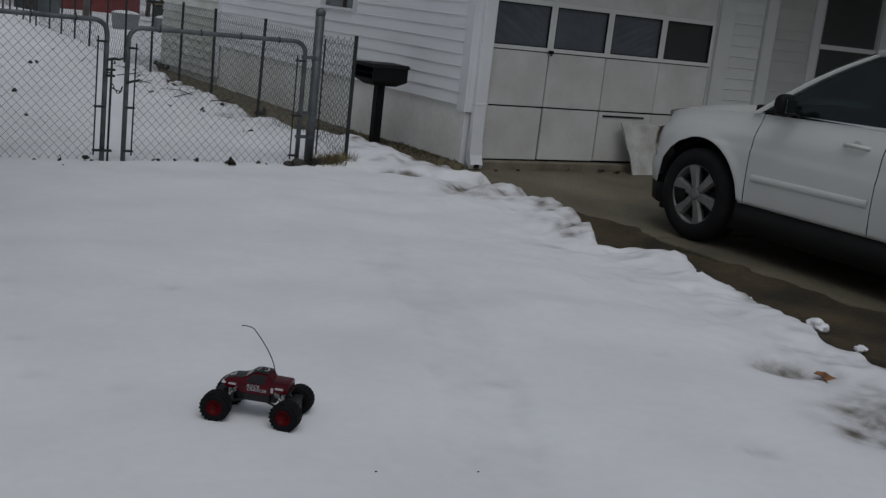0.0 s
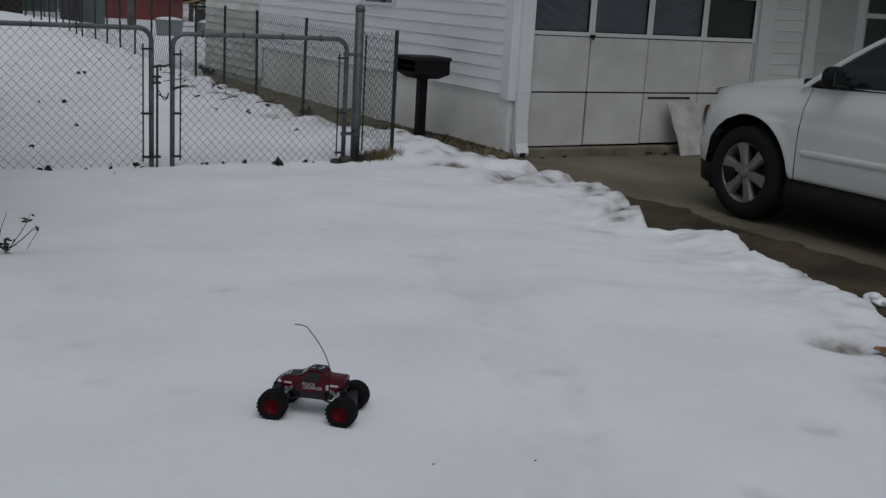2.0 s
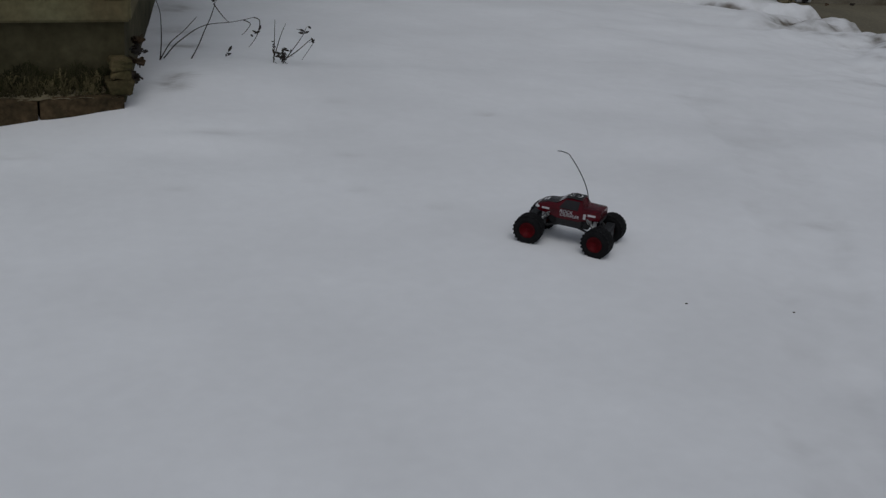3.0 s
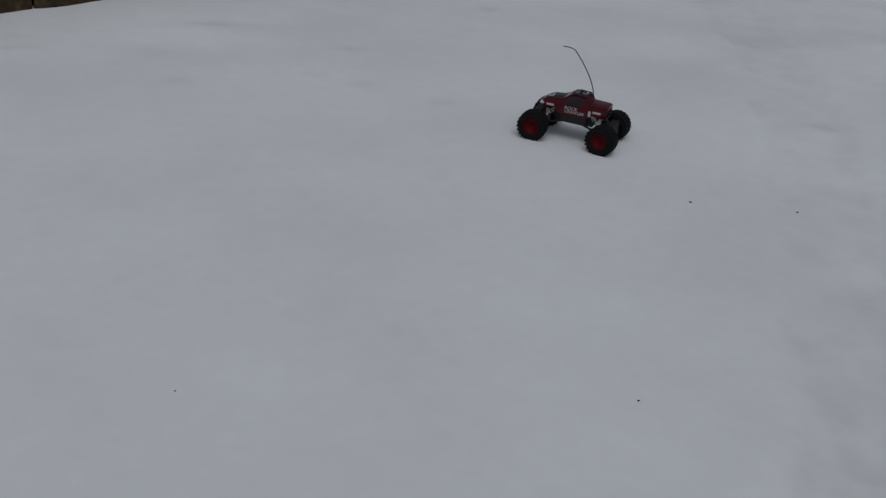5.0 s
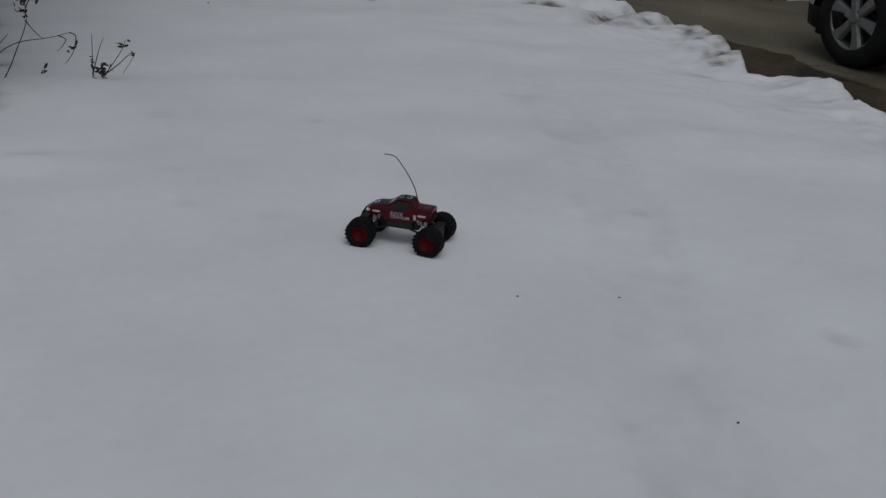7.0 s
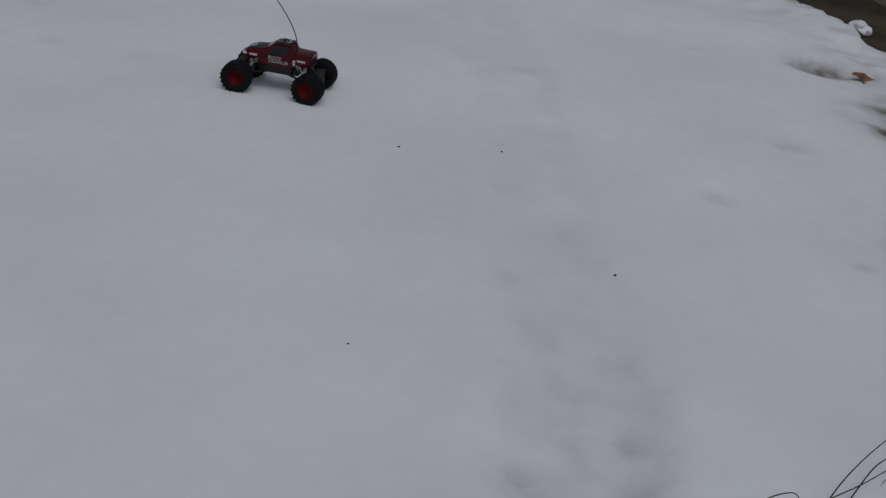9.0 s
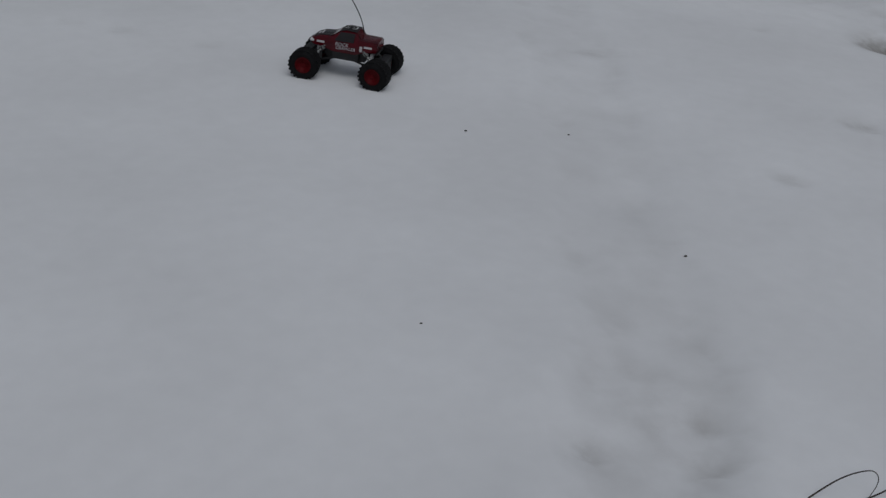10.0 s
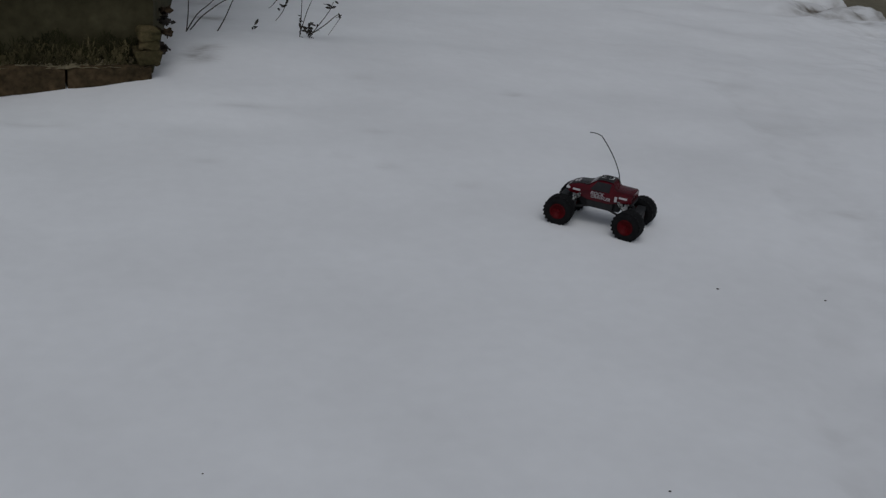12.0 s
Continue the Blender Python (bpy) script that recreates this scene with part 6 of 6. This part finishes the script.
def leaf_clump(name, label, x, y, size, count, seed, material=None, tilt=1.2):
    rng = random.Random(seed)
    ob = thing(name, label, "dead leaves", (x, y, snow_z(x, y)), group="leaf clumps")
    for _ in range(count):
        bm = B()
        m = Matrix.Translation((rng.gauss(0, size * 0.4), rng.gauss(0, size * 0.25), abs(rng.gauss(0, size * 0.35)))) @ Euler((rng.uniform(-tilt, tilt), rng.uniform(-tilt, tilt), rng.uniform(0, 6))).to_matrix().to_4x4()
        s = size * rng.uniform(0.45, 0.8)
        rows = [[m @ Vector((s * u * (1.05 - v * v * 0.75) * (1 + 0.25 * math.sin(v * 9)), s * v, 0.5 * s * u * u + 0.2 * s * v * v * v)) for u in (-0.6, -0.25, 0, 0.25, 0.6)] for v in (-1, -0.6, -0.2, 0.2, 0.6, 1)]
        sheet(bm, rows)
        part("leaf", bm, material or DARKLEAF, ob)
    return ob


def build_plants():
    stems("dry_shrub", "tall bare dark weed stalk with arching twigs in snow", (0.30, 6.38, snow_z(0.30, 6.38) - 0.02),
          [[(0, 0, 0), (0.01, 0, 0.15), (0.0, 0.02, 0.30), (-0.05, 0.03, 0.45)], [(0.0, 0, 0.02), (0.06, 0, 0.12), (0.14, -0.02, 0.20), (0.20, -0.02, 0.27)], [(0.02, 0, 0.03), (0.12, 0, 0.14), (0.25, 0, 0.22), (0.40, 0, 0.24), (0.52, 0.0, 0.27)],
           [(0.52, 0, 0.27), (0.55, 0, 0.25), (0.54, 0, 0.18), (0.49, 0, 0.10)], [(0.46, 0, 0.255), (0.50, 0, 0.23), (0.45, 0, 0.17)], [(0.16, 0, 0.0), (0.22, 0.01, 0.12), (0.28, 0, 0.28), (0.30, 0.0, 0.36), (0.30, 0.0, 0.55)], [(0.29, 0, 0.34), (0.34, 0, 0.28), (0.38, 0, 0.24)], [(0.30, 0, 0.40), (0.36, 0.02, 0.52)], [(0.30, 0, 0.42), (0.26, 0.0, 0.54)]],
          [((0.30, 0, 0.47), 16, 0.035), ((0.29, 0, 0.38), 9, 0.018), ((0.38, 0, 0.06), 4, 0.012), ((0.52, 0, 0.2), 4, 0.02)], 3, 0.0038)
    stems("dry_weed", "low dead weed with curled dark seed heads in snow", (0.98, 6.34, snow_z(0.98, 6.34) - 0.02),
          [[(-0.05, 0, 0), (-0.05, 0, 0.27)], [(-0.05, 0, 0.05), (-0.02, 0.0, 0.16), (0.01, 0, 0.25)], [(0.0, 0, 0.02), (0.05, 0, 0.10), (0.11, 0, 0.18), (0.13, 0, 0.23)], [(0.02, 0, 0.05), (0.10, 0, 0.11), (0.165, 0, 0.16), (0.17, 0, 0.13), (0.11, 0, 0.04)]],
          [((0.0, 0, 0.05), 22, 0.02), ((0.12, 0, 0.21), 6, 0.013), ((0.165, 0, 0.155), 4, 0.008), ((-0.05, 0, 0.12), 4, 0.01), ((0.02, 0, 0.10), 6, 0.02)], 5, 0.0033)
    # thin arching canes close to the path
    cx, cy = 1.72, 1.10
    canes = [[(1.564, 1.154, 0.0), (1.599, 1.151, 0.02), (1.635, 1.149, 0.035), (1.671, 1.144, 0.045), (1.701, 1.136, 0.05), (1.713, 1.128, 0.05), (1.713, 1.116, 0.045), (1.709, 1.111, 0.03), (1.691, 1.105, 0.015), (1.679, 1.104, 0.0)],
             [(1.664, 1.110, 0.0), (1.719, 1.106, 0.01), (1.802, 1.112, 0.02), (1.902, 1.113, 0.03), (2.015, 1.122, 0.04), (2.096, 1.116, 0.05), (2.171, 1.109, 0.055)],
             [(1.759, 1.099, 0.0), (1.799, 1.107, 0.03), (1.861, 1.127, 0.05), (1.957, 1.151, 0.07), (2.069, 1.176, 0.08), (2.172, 1.187, 0.08), (2.271, 1.194, 0.075)],
             [(1.869, 1.107, 0.0), (1.921, 1.123, 0.025), (1.979, 1.140, 0.04), (2.035, 1.143, 0.05), (2.040, 1.134, 0.048), (2.023, 1.125, 0.03), (1.983, 1.117, 0.0)], [(2.093, 1.113, 0.05), (2.064, 1.105, 0.03), (2.037, 1.101, 0.0)]]
    stems("bare_cane", "thin bare arching canes bending low over the snow", (cx, cy, snow_z(cx, cy)), [[(x - cx, y - cy, z) for x, y, z in c] for c in canes], [], 8, 0.0019, 0.001)
    # dead leaves caught along the gate
    rng = random.Random(11)
    spots = [(1.78, 9.40, 0.055, 5), (2.10, 9.41, 0.025, 2), (2.30, 9.40, 0.03, 3), (2.52, 9.41, 0.05, 4), (3.10, 9.41, 0.03, 2), (3.30, 9.40, 0.028, 2), (3.46, 9.41, 0.045, 3), (3.80, 9.38, 0.07, 6), (4.05, 9.41, 0.03, 3), (4.15, 9.40, 0.025, 2), (4.42, 9.36, 0.06, 6),
             (4.55, 9.33, 0.07, 7), (1.30, 9.40, 0.04, 3), (2.28, 9.15, 0.02, 1)]
    for k, (x, y, s, c) in enumerate(spots):
        leaf_clump("leaf_clump", "dark dead leaves caught below the gate", x, y, s, c, 20 + k)
    for k, (x, y) in enumerate(((2.63, 14.15), (2.91, 14.24), (3.97, 18.0), (1.89, 10.65), (2.57, 12.06), (4.76, 14.72), (4.57, 13.37), (4.74, 12.73), (5.15, 13.16), (4.66, 11.16), (4.92, 20.7), (5.3, 17.2), (5.2, 16.6), (5.05, 17.8), (5.4, 18.6), (5.0, 15.9), (5.25, 15.2), (4.8, 16.9), (5.45, 16.1), (4.95, 18.9))):
        leaf_clump("leaf_scrap", "scrap of dark dead leaf on the yard snow", x, y, 0.035 + 0.03 * rng.random(), 2, 120 + k)
    for k, (x, y, z) in enumerate(((0.14, 5.70, 0.10), (0.15, 5.78, 0.16), (0.17, 5.9, 0.19), (0.17, 6.02, 0.22))):
        c = leaf_clump("leaf_pile", "brown dead leaves piled at the foundation corner", x, y, 0.04, 9, 160 + k, BROWNLEAF if k % 2 else DARKLEAF)
        c.location.z = z - 0.02
    for k, (x, y, r) in enumerate(((6.12, 18.7, 0.09), (6.18, 18.4, 0.07), (5.55, 12.9, 0.07))):
        c = leaf_clump("leaf_pile", "brown dead leaves piled beside the house wall", x, y, r, 10, 260 + k, BROWNLEAF)
        c.location.z = -0.02
    for k, (x, y, a, ln) in enumerate(((4.9, 14.2, 0.7, 0.5), (5.1, 15.1, 1.2, 0.45), (4.7, 15.6, -0.5, 0.4), (5.2, 14.4, 2.2, 0.5), (4.85, 16.6, 0.3, 0.5), (5.2, 17.3, 1.7, 0.45), (5.05, 13.3, -0.9, 0.35))):
        d = Vector((math.cos(a), math.sin(a), 0)) * ln
        stems("fallen_twig", "dark fallen twig lying on the yard snow", (x, y, snow_z(x, y) + 0.01), [[(0, 0, 0), tuple(d * 0.5 + Vector((0.03, 0, 0.03))), tuple(d + Vector((0, 0, 0.01)))], [tuple(d * 0.4 + Vector((0.02, 0, 0.02))), tuple(d * 0.6 + Vector((0.12, 0.05, 0.06)))]], [(tuple(d * 0.7), 3, 0.04)], 40 + k, 0.007)
    for k, (x, y, r) in enumerate(((6.95, 9.34, 0.03), (7.62, 9.36, 0.025), (8.02, 9.33, 0.045), (8.20, 9.28, 0.04), (8.12, 9.37, 0.03), (6.62, 9.30, 0.03))):
        c = leaf_clump("leaf_scrap", "scrap of dark wet leaf below the garage door", x, y, r, 3, 300 + k, BROWNLEAF if k % 2 else DARKLEAF)
        c.location.z = DRIVE_Z + 0.004
    leaf_clump("brown_leaf", "single curled brown oak leaf lying on dirty snow", 4.49, 3.36, 0.115, 1, 77, DEADLEAF, 0.45)
    # specks of debris on the snow
    for k, (x, y) in enumerate(((1.82, 3.04), (2.18, 2.95), (2.0, 2.08), (1.11, 1.96), (0.07, 2.17), (5.37, 5.12))):
        bm = B()
        bmesh.ops.create_icosphere(bm, subdivisions=1, radius=(0.0045, 0.0042, 0.0046, 0.003, 0.0022, 0.018)[k])
        for v in bm.verts:
            v.co = Vector((v.co.x * 1.3, v.co.y * 0.8, v.co.z * 0.6)) * (1 + 0.3 * noise.noise(v.co * 200 + Vector((k, 0, 0))))
        ob = part("speck", bm, DARKLEAF)
        ob.location = (x, y, snow_z(x, y) + 0.002)
        tagged(ob, "tiny dark speck of bark on the snow", "debris", group="debris specks")
    # lumps of snow beside the drive
    for k, (x, y, r) in enumerate(((5.42, 4.16, 0.062), (5.33, 3.78, 0.03), (5.45, 4.75, 0.04))):
        bm = B()
        bmesh.ops.create_icosphere(bm, subdivisions=4, radius=r * 0.9)
        for v in bm.verts:
            q = v.co * (1.6 / r)
            v.co = Vector((v.co.x * 1.3, v.co.y, v.co.z * 0.7)) * (1 + 0.5 * noise.noise(q * 0.6 + Vector((k * 3, 0, 0))) + 0.28 * noise.noise(q * 1.3 + Vector((0, k * 5, 1))) + 0.12 * noise.noise(q * 3.1))
        ob = part("snow_lump", bm, SNOW, smooth=True)
        ob.location = (x, y, max(-0.075, snow_z(x, y)) + r * 0.45)
        tagged(ob, "small loose lump of snow", "snow lump", group="snow lumps")
    # rubble heaped round the gate post
    for k, (x, y, r) in enumerate(((4.36, 9.37, 0.045), (4.45, 9.38, 0.055), (4.52, 9.37, 0.035), (4.66, 9.38, 0.05), (4.73, 9.41, 0.035))):
        bm = B()
        bmesh.ops.create_icosphere(bm, subdivisions=2, radius=r)
        for v in bm.verts:
            v.co = Vector((v.co.x * 1.35, v.co.y, v.co.z * 0.75)) * (1 + 0.5 * noise.noise(v.co * 22 + Vector((k * 4, 0, 0))))
        ob = part("stone", bm, RUBBLE)
        ob.location = (x, y, snow_z(x, y) + r * 0.25)
        tagged(ob, "dark grey broken stone heaped at the gate post", "stone", group="stones at the gate post")
    # flattened dead grass beside the garage wall and post
    bm, damp = B(), B()
    for k in range(7400):
        tall, grass = 0.05, bm
        if k < 4200:
            y = rng.uniform(11.4, 18.8)
            x = rng.uniform(table(y, SNOW_EDGE) - 0.05, 6.28)
            z = bed_z(x, y) - 0.012
        elif k < 6400:
            y = rng.uniform(9.2, 12.2)
            x = 6.29 - rng.random() ** 1.3 * (6.29 - table(y, SNOW_EDGE))
            z, tall = bed_z(x, y) - 0.012, 0.05
            if noise.noise(Vector((x * 4.0, y * 4.0, 6))) > -0.35:
                grass = damp
        else:
            x, y = 4.79 + rng.gauss(0, 0.10), 9.42 + rng.gauss(0, 0.04)
            z, tall = max(-0.13, snow_z(x, y)) - 0.01, 0.11
        a = rng.uniform(0, 6.28)
        ln = rng.uniform(0.04, 0.12)
        w = Vector((-math.sin(a), math.cos(a), 0)) * 0.004
        p = Vector((x, y, z))
        tip = p + Vector((math.cos(a) * ln, math.sin(a) * ln, rng.uniform(0.01, tall)))
        if grass is damp:
            w *= 2.2
        grass.faces.new([grass.verts.new(p - w), grass.verts.new(p + w), grass.verts.new(tip)])
    tagged(part("damp_weeds", damp, DAMPWEED), "dark damp green brown weeds at the foot of the garage wall", "weeds", kind="stuff")
    tagged(part("dead_grass", bm, DEADGRASS), "flattened tan dead grass beside the wall", "grass", kind="stuff")


# ---- beyond the fence ----
def gabled(name, label, place, rz, width, depth, wall_h, roof_h, wall_mat, roof_mat, boards=0, category="shed"):
    ob = thing(name, label, category, place, rz)
    if boards:
        for k in range(boards):
            bm = B()
            a, b = -width / 2 + width * k / boards, -width / 2 + width * (k + 1) / boards
            box(bm, (a + 0.008, -0.03, -1.0), (b - 0.008, 0.0, wall_h), 0.004)
            part("board", bm, wall_mat, ob)
    bm = B()
    box(bm, (-width / 2, 0.002, -1.0), (width / 2, depth, wall_h))
    part("wall", bm, wall_mat, ob)
    for y0, y1 in ((-0.4, depth / 2), (depth + 0.4, depth / 2)):
        bm = B()
        prism(bm, [(-width / 2 - 0.25, y0, wall_h - 0.1), (-width / 2 - 0.25, y0, wall_h + 0.02), (-width / 2 - 0.25, y1, wall_h + roof_h + 0.02), (-width / 2 - 0.25, y1, wall_h + roof_h - 0.1)], (width + 0.5, 0, 0))
        part("roof_slope", bm, roof_mat, ob)
    for s in (-1, 1):
        bm = B()
        x = s * (width / 2 - 0.1)
        prism(bm, [(x, 0.0, wall_h - 0.02), (x, depth, wall_h - 0.02), (x, depth / 2, wall_h + roof_h - 0.1)], (0.1 * s, 0, 0))
        part("gable", bm, wall_mat, ob)
    return ob


def build_far():
    gabled("red_shed", "low red boarded shed with a wide grey roof", (10.10, 38.7, 0.0), -14, 3.62, 5.0, 1.17, 2.6, BARNRED, BARNROOF, 16)
    shed = gabled("grey_house", "pale grey house behind the sheds", (7.6, 46.5, 0.0), -10, 4.0, 6.0, 1.85, 2.6, FARGREY, BARNROOF, 0, "house")
    bm = B()
    box(bm, (0.55, -0.06, 0.88), (1.03, -0.01, 1.62), 0.01)
    part("shutter", bm, BARNRED, shed, "dark red shutter")
    gabled("white_house", "white distant house past the garage", (16.0, 50.0, 0.0), -18, 5.0, 7.0, 5.0, 2.5, FARWHITE, BARNROOF, 0, "house")
    gabled("dark_shed", "dark brown boarded shed beyond the far fence", (4.15, 36.0, 0.0), -8, 4.2, 3.0, 2.6, 1.2, DARKBOARD, BARNROOF, 14)
    pole = thing("utility_pole", "weathered grey wooden utility pole", "utility pole", (8.4, 31.9, 0))
    bm = B()
    tube(bm, [(0, 0, -0.3), (0.02, 0, 3.5), (0.02, 0, 7.5)], [0.095, 0.09, 0.08], 10)
    part("shaft", bm, WOODPOLE, pole, smooth=True)
    bm = B()
    box(bm, (-0.9, -0.06, 6.8), (0.9, 0.06, 6.95), 0.01)
    part("crossarm", bm, WOODPOLE, pole)
    for k, (x, y, w, h, z) in enumerate(((8.27, 27.8, 0.66, 0.38, snow_z(8.27, 27.8) - 0.01), (9.2, 27.6, 0.5, 0.36, snow_z(9.2, 27.6) - 0.01))):
        b = thing("storage_tub", "grey plastic tub heaped with snow", "tub", (x, y, z), 12 * k - 14, group="tubs")
        bm = B()
        prism(bm, [(-w / 2 * 0.86, -w * 0.35, 0), (w / 2 * 0.86, -w * 0.35, 0), (w / 2, -w * 0.40, h), (-w / 2, -w * 0.40, h)], (0, w * 0.75, 0))
        part("tub_body", bm, BIN, b)
        bm = B()
        bmesh.ops.create_icosphere(bm, subdivisions=3, radius=1)
        for v in bm.verts:
            v.co = Vector((v.co.x * w * 0.5, v.co.y * w * 0.38, h + max(-0.02, v.co.z * 0.07)))
        part("snow_heap", bm, SNOW, b, smooth=True)
    tank = thing("oil_tank", "grey green metal tank on the snow", "tank", (7.80, 34.0, 0), -14)
    bm = B()
    box(bm, (-0.40, -0.3, 0.0), (0.40, 0.3, 0.98), 0.06)
    part("shell", bm, TANK, tank, smooth=True)
    wall = thing("yard_wall", "low green grey wall capped with snow beside the grey house", "wall", (8.25, 43.2, 0), -8)
    bm = B()
    box(bm, (-1.6, -0.15, -0.3), (0.45, 0.15, 0.80), 0.02)
    part("wall_body", bm, YARDGREEN, wall)
    bm = B()
    box(bm, (-1.62, -0.2, 0.79), (0.47, 0.2, 0.95), 0.06)
    part("snow_cap", bm, SNOW, wall, "thick cap of snow", smooth=True)
    bm = B()
    box(bm, (0.52, -0.3, -0.3), (0.95, 0.3, 5.0), 0.03)
    part("corner_pier", bm, FARGREY, wall, "pale grey corner pier")
    tub = thing("planter_tub", "dark green tub standing beside the tank", "tub", (6.88, 33.0, 0), -14)
    bm = B()
    lathe(bm, [(0.0, 0.13), (0.40, 0.15), (0.70, 0.185), (0.77, 0.19), (0.77, 0.17), (0.6, 0.16)], "z", 16)
    part("tub_body", bm, TPOST, tub, smooth=True)
    cab = thing("board_hutch", "dark red brown boarded hutch beside the tank", "hutch", (7.20, 33.3, 0), -14)
    for k in range(5):
        bm = B()
        box(bm, (-0.17 + k * 0.068, -0.17, 0.0), (-0.106 + k * 0.068, -0.14, 1.06), 0.004)
        part("board", bm, OLDWOOD, cab)
    bm = B()
    box(bm, (-0.17, -0.138, 0.0), (0.17, 0.2, 1.05), 0.01)
    part("body", bm, OLDWOOD, cab)
    bm = B()
    box(bm, (-0.2, -0.2, 1.07), (0.2, 0.24, 1.12), 0.015)
    part("lid", bm, FARGREY, cab, "pale lid")
    scrap = thing("lumber_pile", "pile of pale lumber and dark scrap", "lumber pile", (11.4, 34.5, 0), -18)
    rng = random.Random(9)
    for k in range(12):
        bm = B()
        z = 0.5 + k * 0.045
        box(bm, (-0.35, -0.3, z), (0.35, 0.3, z + 0.035), 0.004)
        ob = part("plank", bm, LUMBER if k % 3 else TPOST, scrap)
        ob.matrix_local = pose(rng.uniform(-0.1, 0.1), rng.uniform(-0.1, 0.1), 0, rng.uniform(-6, 6), rng.uniform(-22, 22), rng.uniform(-30, 30))
    bm = B()
    box(bm, (-0.3, -0.25, 0.0), (0.3, 0.25, 0.55), 0.02)
    part("crate", bm, TPOST, scrap)
    # bare trunk by the white house
    tr = thing("bare_tree", "thin bare dark tree in front of the white house", "tree", (12.2, 38.5, 0))
    bm = B()
    tube(bm, [(0, 0, -0.1), (0.05, 0, 1.0), (-0.02, 0, 1.8), (0.06, 0, 3.2), (0.0, 0, 5.0)], [0.09, 0.075, 0.06, 0.045, 0.015], 8)
    part("trunk", bm, STEM, tr)
    for k in range(9):
        bm = B()
        z = 1.3 + k * 0.4
        a = k * 2.4
        tube(bm, [(0.02, 0, z), (0.35 * math.cos(a), 0.35 * math.sin(a), z + 0.35), (0.6 * math.cos(a + 0.3), 0.6 * math.sin(a + 0.3), z + 0.8)], [0.03, 0.018, 0.006], 5)
        part("limb", bm, STEM, tr)


build_car()
build_toy()
build_plants()
build_far()
